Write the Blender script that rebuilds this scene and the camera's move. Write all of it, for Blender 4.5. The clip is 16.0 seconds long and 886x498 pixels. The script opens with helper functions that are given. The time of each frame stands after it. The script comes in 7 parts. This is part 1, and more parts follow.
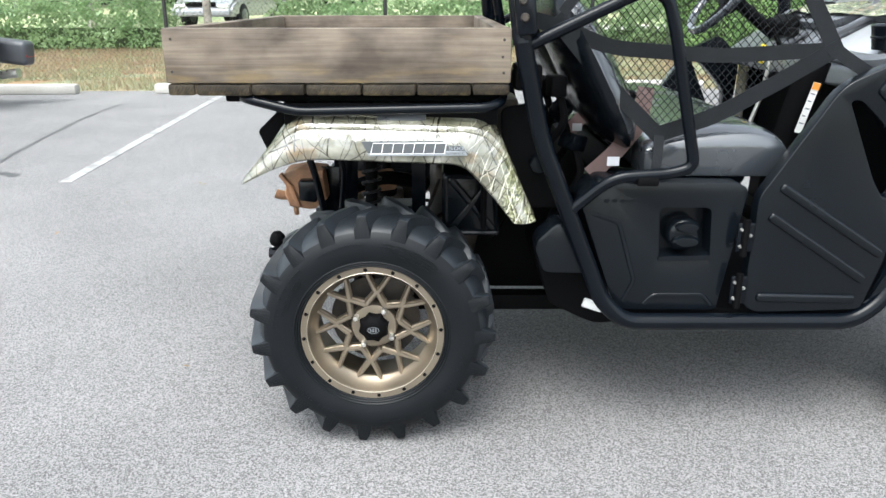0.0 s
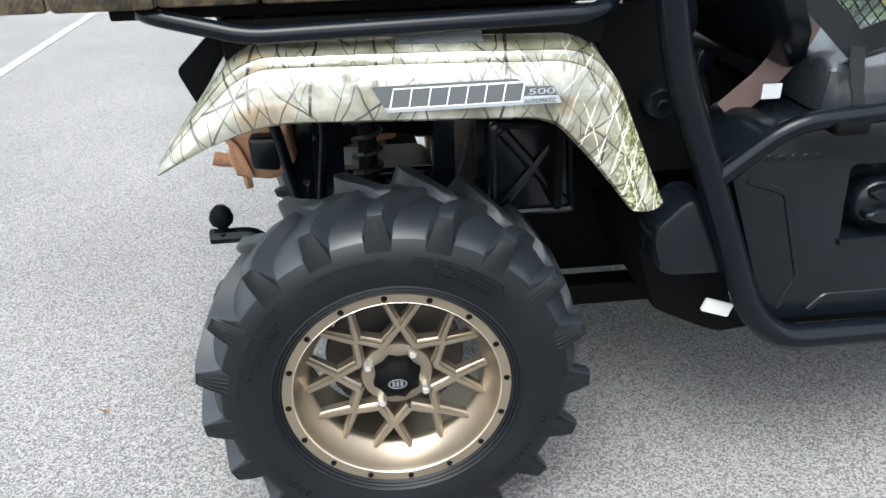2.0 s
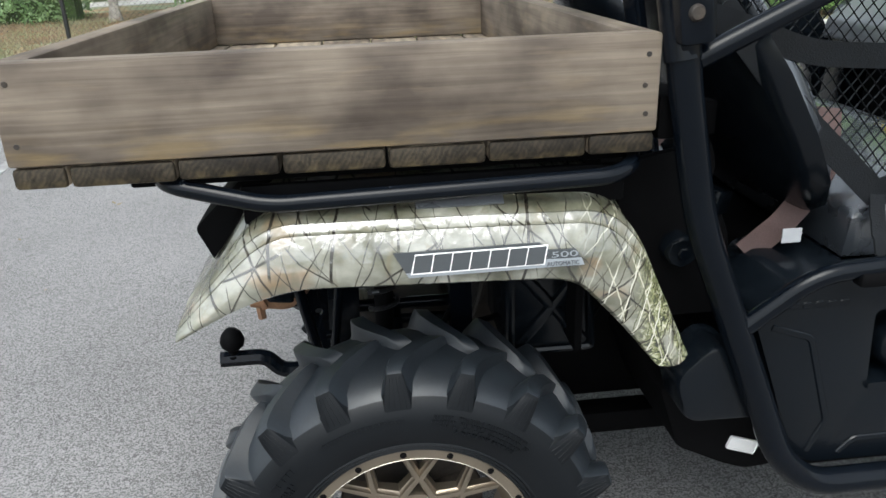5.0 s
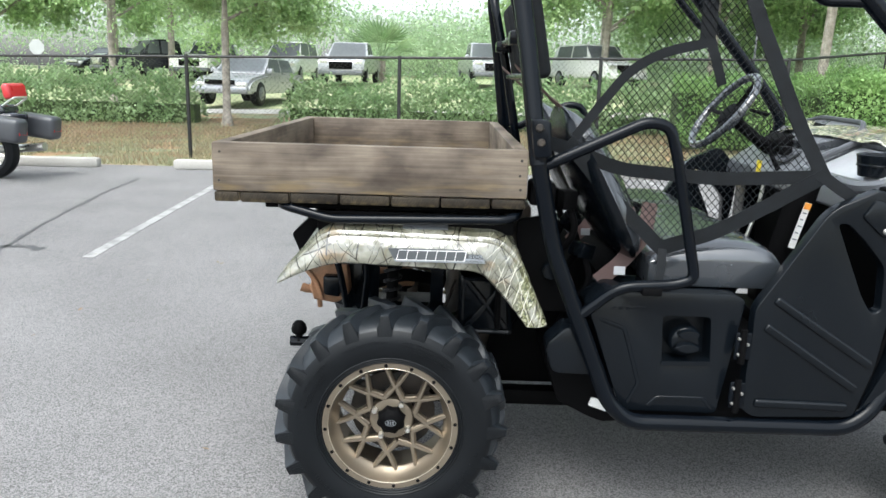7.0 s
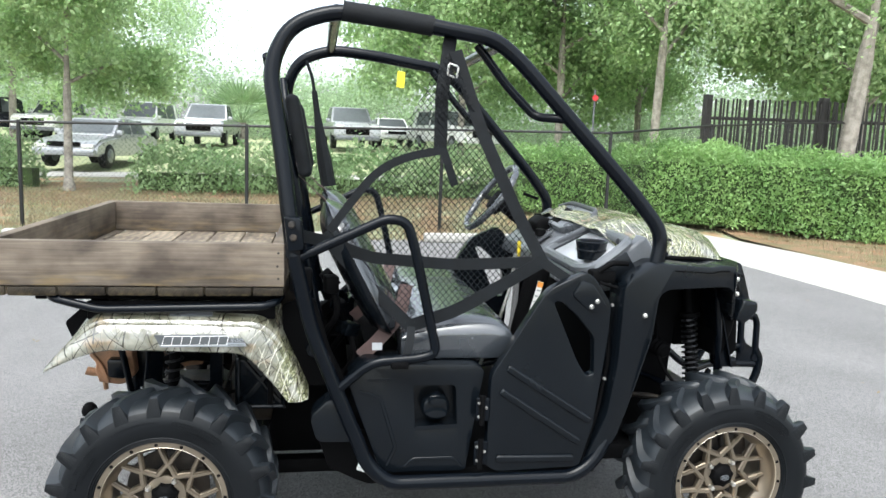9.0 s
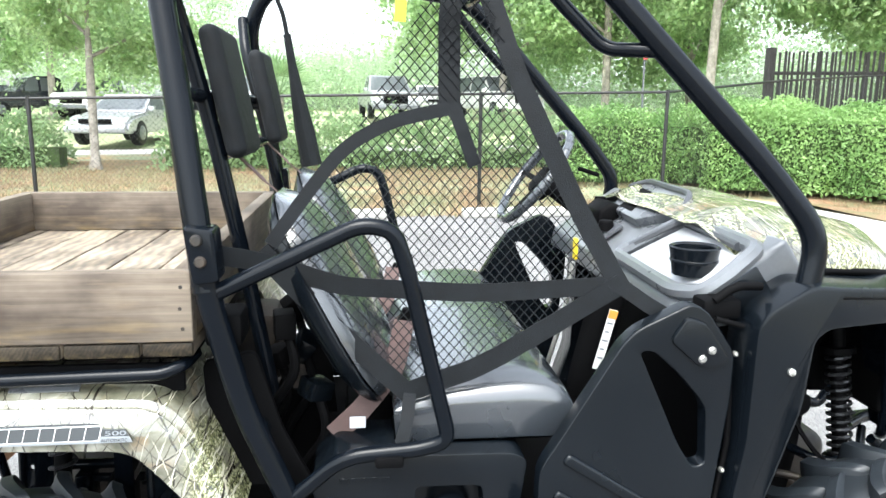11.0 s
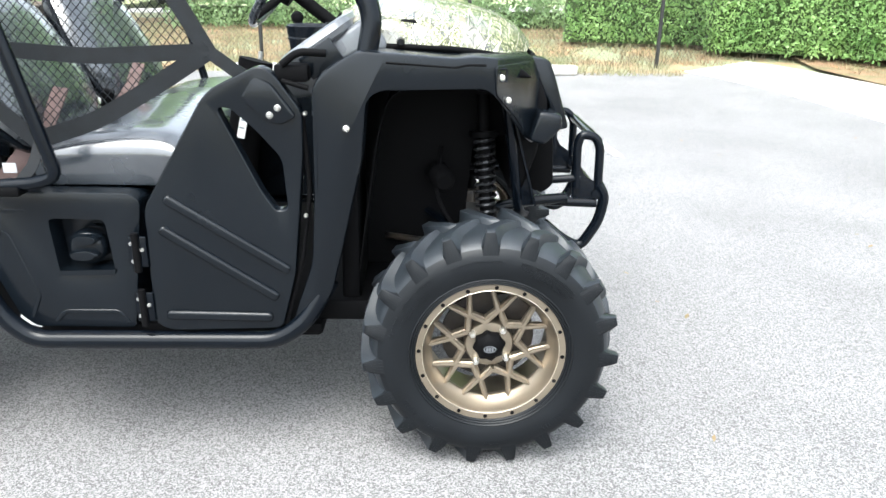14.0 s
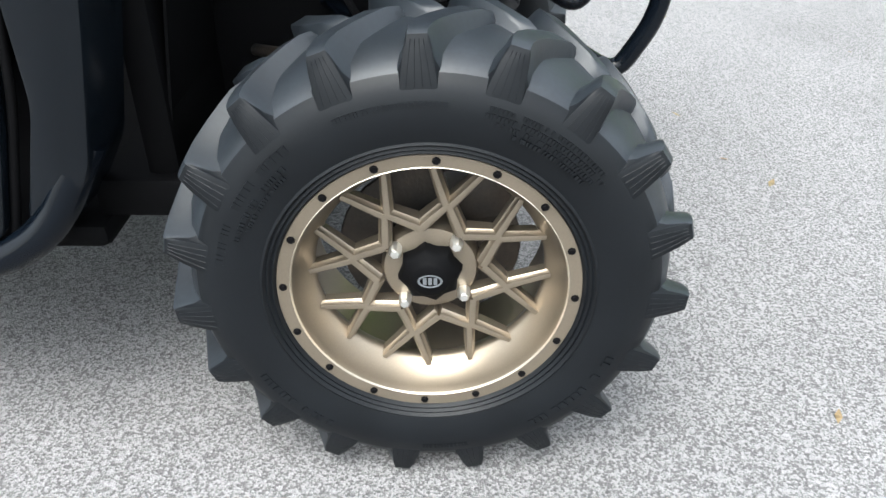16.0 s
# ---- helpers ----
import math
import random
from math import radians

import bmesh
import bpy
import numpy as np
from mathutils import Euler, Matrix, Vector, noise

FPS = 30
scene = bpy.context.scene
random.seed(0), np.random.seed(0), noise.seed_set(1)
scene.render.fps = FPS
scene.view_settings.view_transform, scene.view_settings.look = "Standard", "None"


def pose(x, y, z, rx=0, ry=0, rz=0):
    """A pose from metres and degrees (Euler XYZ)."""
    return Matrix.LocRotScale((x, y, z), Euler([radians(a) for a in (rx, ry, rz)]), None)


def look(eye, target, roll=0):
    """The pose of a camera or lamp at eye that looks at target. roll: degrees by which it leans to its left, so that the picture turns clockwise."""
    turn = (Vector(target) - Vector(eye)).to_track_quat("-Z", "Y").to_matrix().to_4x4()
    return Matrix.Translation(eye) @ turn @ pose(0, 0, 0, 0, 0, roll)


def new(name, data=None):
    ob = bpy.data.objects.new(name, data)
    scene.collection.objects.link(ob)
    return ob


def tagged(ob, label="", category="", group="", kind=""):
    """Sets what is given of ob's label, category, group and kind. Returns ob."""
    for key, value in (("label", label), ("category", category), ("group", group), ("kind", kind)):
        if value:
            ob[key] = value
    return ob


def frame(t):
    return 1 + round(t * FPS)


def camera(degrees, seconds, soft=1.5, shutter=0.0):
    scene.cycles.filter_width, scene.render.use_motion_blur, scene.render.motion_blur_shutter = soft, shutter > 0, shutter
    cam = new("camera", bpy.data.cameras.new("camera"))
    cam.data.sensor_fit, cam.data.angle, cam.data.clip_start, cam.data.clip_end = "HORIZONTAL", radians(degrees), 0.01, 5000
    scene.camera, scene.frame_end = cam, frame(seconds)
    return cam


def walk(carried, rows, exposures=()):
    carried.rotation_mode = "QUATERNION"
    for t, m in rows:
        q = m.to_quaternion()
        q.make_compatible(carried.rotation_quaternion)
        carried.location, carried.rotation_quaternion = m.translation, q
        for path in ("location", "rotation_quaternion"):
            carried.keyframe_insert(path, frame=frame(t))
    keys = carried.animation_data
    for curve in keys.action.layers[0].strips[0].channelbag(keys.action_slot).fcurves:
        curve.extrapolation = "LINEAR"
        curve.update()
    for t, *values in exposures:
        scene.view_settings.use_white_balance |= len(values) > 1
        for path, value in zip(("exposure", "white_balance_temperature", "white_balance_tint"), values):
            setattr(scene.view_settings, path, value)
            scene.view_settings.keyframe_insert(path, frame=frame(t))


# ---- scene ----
cam = camera(61.6, 16.0)
PATH = [
    (0, (0.187, -1.852, 1.206), (0.192, 0.043, 0.565), 0.0),
    (0.5, (0.079, -1.64, 1.159), (0.178, 0.221, 0.432), -1.8),
    (1, (0.014, -1.459, 1.132), (0.217, 0.358, 0.32), -1.3),
    (1.5, (0.024, -1.217, 1.109), (0.221, 0.573, 0.239), -0.8),
    (2, (-0.011, -1.033, 1.128), (0.153, 0.743, 0.221), -1.7),
    (2.5, (-0.05, -0.835, 1.152), (0.215, 0.95, 0.288), -1.2),
    (3, (-0.017, -0.627, 1.122), (0.282, 1.166, 0.288), -1.1),
    (3.5, (0.026, -0.488, 1.074), (0.262, 1.272, 0.154), -1.4),
    (4, (0.031, -0.469, 1.077), (0.193, 1.265, 0.093), -2.7),
    (4.5, (0.005, -0.679, 1.156), (0.154, 1.107, 0.268), -3.5),
    (5, (-0.028, -0.957, 1.247), (0.144, 0.889, 0.496), -2.1),
    (5.2, (-0.021, -1.048, 1.27), (0.137, 0.834, 0.612), -0.3),
    (7.3, (0.186, -2.116, 1.341), (0.163, -0.167, 0.893), 2.0),
    (7.5, (0.213, -2.21, 1.382), (0.182, -0.263, 0.925), 2.3),
    (8, (0.234, -2.415, 1.42), (0.365, -0.441, 1.125), 2.9),
    (8.5, (0.326, -2.416, 1.441), (0.627, -0.454, 1.195), 2.8),
    (8.7, (0.39, -2.369, 1.447), (0.712, -0.412, 1.189), 2.5),
    (10.8, (0.592, -1.358, 1.469), (0.929, 0.58, 1.106), 1.5),
    (11, (0.666, -1.338, 1.427), (0.88, 0.616, 1.059), 0.6),
    (11.5, (0.79, -1.494, 1.333), (0.846, 0.455, 0.888), -0.4),
    (12, (0.894, -1.621, 1.324), (0.923, 0.313, 0.814), -0.0),
    (12.5, (1.123, -1.608, 1.312), (1.071, 0.312, 0.755), -1.4),
    (13, (1.345, -1.704, 1.275), (1.299, 0.196, 0.654), 0.0),
    (13.5, (1.517, -1.823, 1.29), (1.529, 0.065, 0.633), 1.4),
    (14, (1.681, -1.72, 1.258), (1.741, 0.156, 0.566), 1.0),
    (14.5, (1.805, -1.535, 1.195), (1.853, 0.327, 0.467), 0.8),
    (15, (1.816, -1.296, 1.103), (1.884, 0.533, 0.295), 2.7),
    (15.5, (1.834, -1.025, 1.009), (1.911, 0.732, 0.057), 1.2),
    (16, (1.875, -0.781, 0.903), (1.887, 0.898, -0.184), 0.4),
]
EXPOSURES = [(0.0, 2.02), (1.0, 2.08), (2.5, 2.15), (3.0, 2.02), (3.5, 1.65), (4.5, 1.32), (5.0, 1.46), (7.5, 1.7), (8.5, 1.72), (11.0, 2.5), (12.5, 2.76), (13.5, 2.64), (14.5, 2.44), (15.5, 2.22), (16.0, 2.24)]
walk(cam, [(t, look(eye, target, roll)) for t, eye, target, roll in PATH], [(t, stops, 6270, 5.2) for t, stops in EXPOSURES])

# ---- light ----
world = bpy.data.worlds.new("overcast_sky")
scene.world = world
world.use_nodes = True
wn, wl = world.node_tree.nodes, world.node_tree.links
wn.clear()
sky = wn.new("ShaderNodeTexSky")
sky.sky_type = 'NISHITA'
sky.sun_disc = False
SUN_EL, SUN_AZ = 62.0, 200.0
sky.sun_elevation, sky.sun_rotation = radians(SUN_EL), radians(SUN_AZ)
sky.air_density, sky.dust_density, sky.ozone_density = 1.0, 4.0, 1.0
bright = wn.new("ShaderNodeHueSaturation")
bright.inputs["Saturation"].default_value = 0.33
bg = wn.new("ShaderNodeBackground")
bg.inputs["Strength"].default_value = 0.15
wo = wn.new("ShaderNodeOutputWorld")
wl.new(sky.outputs[0], bright.inputs["Color"])
wl.new(bright.outputs[0], bg.inputs["Color"])
wl.new(bg.outputs[0], wo.inputs["Surface"])
sun_data = bpy.data.lights.new("sun", 'SUN')
sun_data.energy, sun_data.angle, sun_data.color = 0.55, radians(40), (1.0, 0.97, 0.92)
sun = new("sun", sun_data)
az, el = radians(SUN_AZ), radians(SUN_EL)
sun.matrix_world = look((0, 0, 30), Vector((0, 0, 30)) - Vector((math.sin(az) * math.cos(el), math.cos(az) * math.cos(el), math.sin(el))))


# ---- materials ----
def material(name, base, rough=0.6, metal=0.0, var=0.25, scale=8.0, fine=120.0, bump=0.15, dist=0.002, second=None, coat=0.0, spec=0.5, lo=0.35, hi=0.65, island=0.0):
    """A surface with variation at two scales and a fine relief; second: colour of the patches."""
    m = bpy.data.materials.new(name)
    m.use_nodes = True
    n, l = m.node_tree.nodes, m.node_tree.links
    b = n["Principled BSDF"]
    b.inputs["Metallic"].default_value = metal
    b.inputs["Coat Weight"].default_value = coat
    b.inputs["Coat Roughness"].default_value = 0.08
    b.inputs["Specular IOR Level"].default_value = spec
    tc = n.new("ShaderNodeTexCoord")
    big = n.new("ShaderNodeTexNoise")
    big.inputs["Scale"].default_value, big.inputs["Detail"].default_value = scale, 5.0
    small = n.new("ShaderNodeTexNoise")
    small.inputs["Scale"].default_value, small.inputs["Detail"].default_value = fine, 3.0
    for t in (big, small):
        l.new(tc.outputs["Object"], t.inputs["Vector"])
    ramp = n.new("ShaderNodeValToRGB")
    ramp.color_ramp.elements[0].position, ramp.color_ramp.elements[1].position = lo, hi
    c2 = second or tuple(c * (1 - var) for c in base)
    ramp.color_ramp.elements[0].color = (*c2, 1)
    ramp.color_ramp.elements[1].color = (*base, 1)
    l.new(big.outputs["Fac"], ramp.inputs["Fac"])
    hsv = n.new("ShaderNodeHueSaturation")
    mr = n.new("ShaderNodeMapRange")
    mr.inputs["To Min"].default_value, mr.inputs["To Max"].default_value = 1 - var, 1 + var
    l.new(small.outputs["Fac"], mr.inputs["Value"])
    value = mr.outputs[0]
    if island:
        geo, oi, add, mul = n.new("ShaderNodeNewGeometry"), n.new("ShaderNodeObjectInfo"), n.new("ShaderNodeMath"), n.new("ShaderNodeMath")
        mr2 = n.new("ShaderNodeMapRange")
        mr2.inputs["To Min"].default_value, mr2.inputs["To Max"].default_value = 1 - island, 1 + island
        add.operation, mul.operation = 'ADD', 'MULTIPLY'
        l.new(geo.outputs["Random Per Island"], add.inputs[0])
        l.new(oi.outputs["Random"], add.inputs[1])
        fr = n.new("ShaderNodeMath")
        fr.operation = 'FRACT'
        l.new(add.outputs[0], fr.inputs[0])
        l.new(fr.outputs[0], mr2.inputs["Value"])
        l.new(value, mul.inputs[0])
        l.new(mr2.outputs[0], mul.inputs[1])
        value = mul.outputs[0]
    l.new(value, hsv.inputs["Value"])
    l.new(ramp.outputs[0], hsv.inputs["Color"])
    l.new(hsv.outputs[0], b.inputs["Base Color"])
    rr = n.new("ShaderNodeMapRange")
    rr.inputs["To Min"].default_value, rr.inputs["To Max"].default_value = max(0.02, rough - 0.12), min(1, rough + 0.12)
    l.new(big.outputs["Fac"], rr.inputs["Value"])
    l.new(rr.outputs[0], b.inputs["Roughness"])
    bp = n.new("ShaderNodeBump")
    bp.inputs["Strength"].default_value, bp.inputs["Distance"].default_value = bump, dist
    l.new(small.outputs["Fac"], bp.inputs["Height"])
    l.new(bp.outputs[0], b.inputs["Normal"])
    return m


def asphalt_material():
    """Worn asphalt: pale and dark stones of a few millimetres, blotches and oil stains."""
    m = bpy.data.materials.new("asphalt")
    m.use_nodes = True
    n, l = m.node_tree.nodes, m.node_tree.links
    b = n["Principled BSDF"]
    tc = n.new("ShaderNodeTexCoord")

    def tex(kind, scale, detail=3.0):
        t = n.new(kind)
        t.inputs["Scale"].default_value = scale
        if "Detail" in t.inputs:
            t.inputs["Detail"].default_value = detail
        l.new(tc.outputs["Object"], t.inputs["Vector"])
        return t

    def ramp(fac, stops):
        r = n.new("ShaderNodeValToRGB")
        while len(r.color_ramp.elements) < len(stops):
            r.color_ramp.elements.new(0.5)
        for e, (p, c) in zip(r.color_ramp.elements, stops):
            e.position, e.color = p, (c, c * 0.996, c * 0.996, 1)
        l.new(fac, r.inputs["Fac"])
        return r.outputs[0]

    def times(a, c):
        x = n.new("ShaderNodeMix")
        x.data_type, x.blend_type = 'RGBA', 'MULTIPLY'
        x.inputs["Factor"].default_value = 1.0
        l.new(a, x.inputs[6])
        l.new(c, x.inputs[7])
        return x.outputs[2]

    stones = tex("ShaderNodeTexVoronoi", 260.0)
    sep = n.new("ShaderNodeSeparateColor")
    l.new(stones.outputs["Color"], sep.inputs[0])
    col = ramp(sep.outputs[0], [(0.0, 0.066), (0.35, 0.094), (0.75, 0.116), (0.92, 0.152), (1.0, 0.24)])
    grit = tex("ShaderNodeTexNoise", 150.0, 8.0)
    col = times(col, ramp(grit.outputs["Fac"], [(0.33, 0.78), (0.5, 1.05), (0.7, 1.20)]))
    blot = tex("ShaderNodeTexNoise", 1.1, 5.0)
    col = times(col, ramp(blot.outputs["Fac"], [(0.32, 0.90), (0.62, 1.06)]))
    wide = tex("ShaderNodeTexNoise", 0.28, 3.0)
    col = times(col, ramp(wide.outputs["Fac"], [(0.38, 0.94), (0.62, 1.02)]))
    l.new(col, b.inputs["Base Color"])
    b.inputs["Roughness"].default_value = 0.85
    b.inputs["Specular IOR Level"].default_value = 0.12
    bp = n.new("ShaderNodeBump")
    bp.inputs["Strength"].default_value, bp.inputs["Distance"].default_value = 0.6, 0.004
    l.new(stones.outputs["Distance"], bp.inputs["Height"])
    l.new(bp.outputs[0], b.inputs["Normal"])
    return m


asphalt = asphalt_material()
bolt_steel = material("bolt_steel", (0.36, 0.355, 0.34), 0.35, metal=0.7, var=0.2, scale=40, fine=400, bump=0.05)
spring_steel = material("spring_steel", (0.034, 0.035, 0.038), 0.42, metal=0.7, var=0.2, scale=30, fine=300, bump=0.05)
grass_m = material("grass_ground", (0.20, 0.22, 0.13), 0.95, var=0.4, scale=1.6, fine=25, bump=0.5, dist=0.03, second=(0.26, 0.17, 0.09), lo=0.40, hi=0.56)
mulch_m = material("pine_straw", (0.22, 0.13, 0.075), 0.95, var=0.5, scale=3, fine=40, bump=0.9, dist=0.03, second=(0.13, 0.12, 0.055))
concrete = material("concrete", (0.37, 0.36, 0.335), 0.85, var=0.15, scale=2, fine=60, bump=0.3)
line_paint = material("line_paint", (0.29, 0.29, 0.285), 0.8, var=0.3, scale=7, fine=110, bump=0.4, second=(0.17, 0.17, 0.17), lo=0.38, hi=0.6)
black_plastic = material("black_plastic", (0.0034, 0.0050, 0.0072), 0.23, spec=0.25, var=0.15, scale=5, fine=900, bump=0.04, dist=0.0004)
matt_black = material("matt_black_plastic", (0.0030, 0.0030, 0.0034), 0.65, spec=0.05, var=0.2, scale=4, fine=300, bump=0.1)
tube_paint = material("black_tube_paint", (0.0026, 0.0040, 0.0064), 0.20, spec=0.13, var=0.15, scale=6, fine=400, bump=0.02, dist=0.0004, coat=0.08)
tread_rubber = material("dusty_tread_rubber", (0.012, 0.016, 0.021), 0.48, spec=0.5, var=0.35, scale=14, fine=180, bump=0.15, dist=0.0008)
rubber = material("tyre_rubber", (0.0042, 0.0054, 0.0070), 0.50, spec=0.2, var=0.25, scale=9, fine=250, bump=0.12, dist=0.0008)
bronze = material("bronze_rim", (0.262, 0.220, 0.168), 0.36, metal=0.80, var=0.1, scale=7, fine=500, bump=0.05, dist=0.0004)
chrome = material("zinc_steel", (0.75, 0.74, 0.70), 0.3, metal=0.9, var=0.1, scale=30, fine=400, bump=0.05)
vinyl = material("seat_vinyl", (0.030, 0.035, 0.042), 0.26, coat=0.6, spec=1.0, var=0.12, scale=6, fine=700, bump=0.15, dist=0.0005)
webbing = material("black_webbing", (0.0065, 0.0080, 0.0100), 0.70, spec=0.22, var=0.45, scale=30, fine=420, bump=0.8, dist=0.0015)
worn_bronze = material("worn_bronze", (0.62, 0.56, 0.46), 0.32, metal=0.7, var=0.2, scale=20, fine=300, bump=0.05, dist=0.0004)
belt_m = material("dusty_belt", (0.11, 0.07, 0.065), 0.8, var=0.25, scale=9, fine=400, bump=0.3)
rust = material("rusty_steel", (0.33, 0.17, 0.09), 0.75, var=0.35, scale=14, fine=200, bump=0.5, second=(0.16, 0.09, 0.05))
dirty_steel = material("dirty_steel", (0.02, 0.019, 0.018), 0.5, metal=0.3, var=0.35, scale=12, fine=200, bump=0.3, second=(0.055, 0.042, 0.032))
white_label = material("white_label", (0.8, 0.8, 0.79), 0.5, var=0.06, scale=20, fine=200, bump=0.05)
yellow_m = material("yellow_plastic", (0.8, 0.62, 0.03), 0.5, var=0.08)
silver_m = material("silver_plastic", (0.13, 0.138, 0.15), 0.30, metal=0.15, var=0.1, bump=0.05, dist=0.0005)
# On the dashboard tray this pale tone paints the sky mirrored in grey plastic.
tray_m = material("pale_grey", (0.42, 0.43, 0.45), 0.2, var=0.06, bump=0.05, dist=0.0005)
grey_trim = material("dark_grey_trim", (0.05, 0.053, 0.06), 0.35, var=0.1, bump=0.05, dist=0.0005)


def leaf_material(name, base, second):
    """Thin leaves: some light passes through them, and each has its own shade."""
    m = material(name, base, 0.45, var=0.25, scale=1.5, fine=25, bump=0.0, second=second, island=0.16)
    n, l = m.node_tree.nodes, m.node_tree.links
    b, out = n["Principled BSDF"], n["Material Output"]
    tr, mx = n.new("ShaderNodeBsdfTranslucent"), n.new("ShaderNodeMixShader")
    mx.inputs[0].default_value = 0.5
    l.new(b.inputs["Base Color"].links[0].from_socket, tr.inputs["Color"])
    l.new(b.outputs[0], mx.inputs[1])
    l.new(tr.outputs[0], mx.inputs[2])
    l.new(mx.outputs[0], out.inputs["Surface"])
    return m


leaf_a = leaf_material("hedge_leaf", (0.32, 0.48, 0.18), (0.17, 0.305, 0.10))
leaf_b = leaf_material("tree_leaf", (0.44, 0.575, 0.30), (0.25, 0.385, 0.165))
leaf_c = leaf_material("shrub_leaf", (0.31, 0.42, 0.22), (0.17, 0.28, 0.12))
blade_m = leaf_material("grass_blade", (0.29, 0.31, 0.18), (0.32, 0.23, 0.16))
# Distance haze is mixed into this leaf colour, so it is the palest.
leaf_hazed = leaf_material("far_leaf_hazed", (0.50, 0.62, 0.42), (0.35, 0.47, 0.28))
dry_m = leaf_material("dry_leaf", (0.36, 0.21, 0.11), (0.22, 0.13, 0.07))
# Shade between the leaves, put into the colour of the hedges' inner boxes.
hedge_shade = material("hedge_inner_shade", (0.06, 0.10, 0.03), 0.9, var=0.5, scale=6, fine=40, bump=0.8, dist=0.03)
lawn_m = material("lawn", (0.26, 0.32, 0.16), 0.95, var=0.3, scale=0.6, fine=20, bump=0.4, dist=0.03, second=(0.33, 0.34, 0.20), lo=0.4, hi=0.6)
tar = material("tar", (0.07, 0.07, 0.072), 0.6, var=0.3, scale=8, fine=90, bump=0.3)
bark = material("bark", (0.34, 0.31, 0.27), 0.9, var=0.35, scale=6, fine=40, bump=0.8, dist=0.02, second=(0.19, 0.17, 0.145))
fence_black = material("fence_black", (0.012, 0.012, 0.012), 0.45, var=0.2)
# Glass colour is lifted to paint in the bright sky the panes mirror.
glass_sky = material("car_glass_sky", (0.20, 0.22, 0.235), 0.08, var=0.1, bump=0.0)
car_white = material("white_car_paint", (0.75, 0.75, 0.75), 0.3, var=0.05, bump=0.0, coat=0.6)
car_dark = material("dark_car_paint", (0.02, 0.022, 0.03), 0.25, var=0.05, bump=0.0, coat=0.6)
car_grey = material("grey_car_paint", (0.35, 0.36, 0.38), 0.3, metal=0.4, var=0.05, bump=0.0, coat=0.6)
red_paint = material("red_paint", (0.45, 0.02, 0.025), 0.3, var=0.1, bump=0.0, coat=0.5)
bark_dark = material("dark_wood_fence", (0.03, 0.028, 0.027), 0.85, var=0.3)


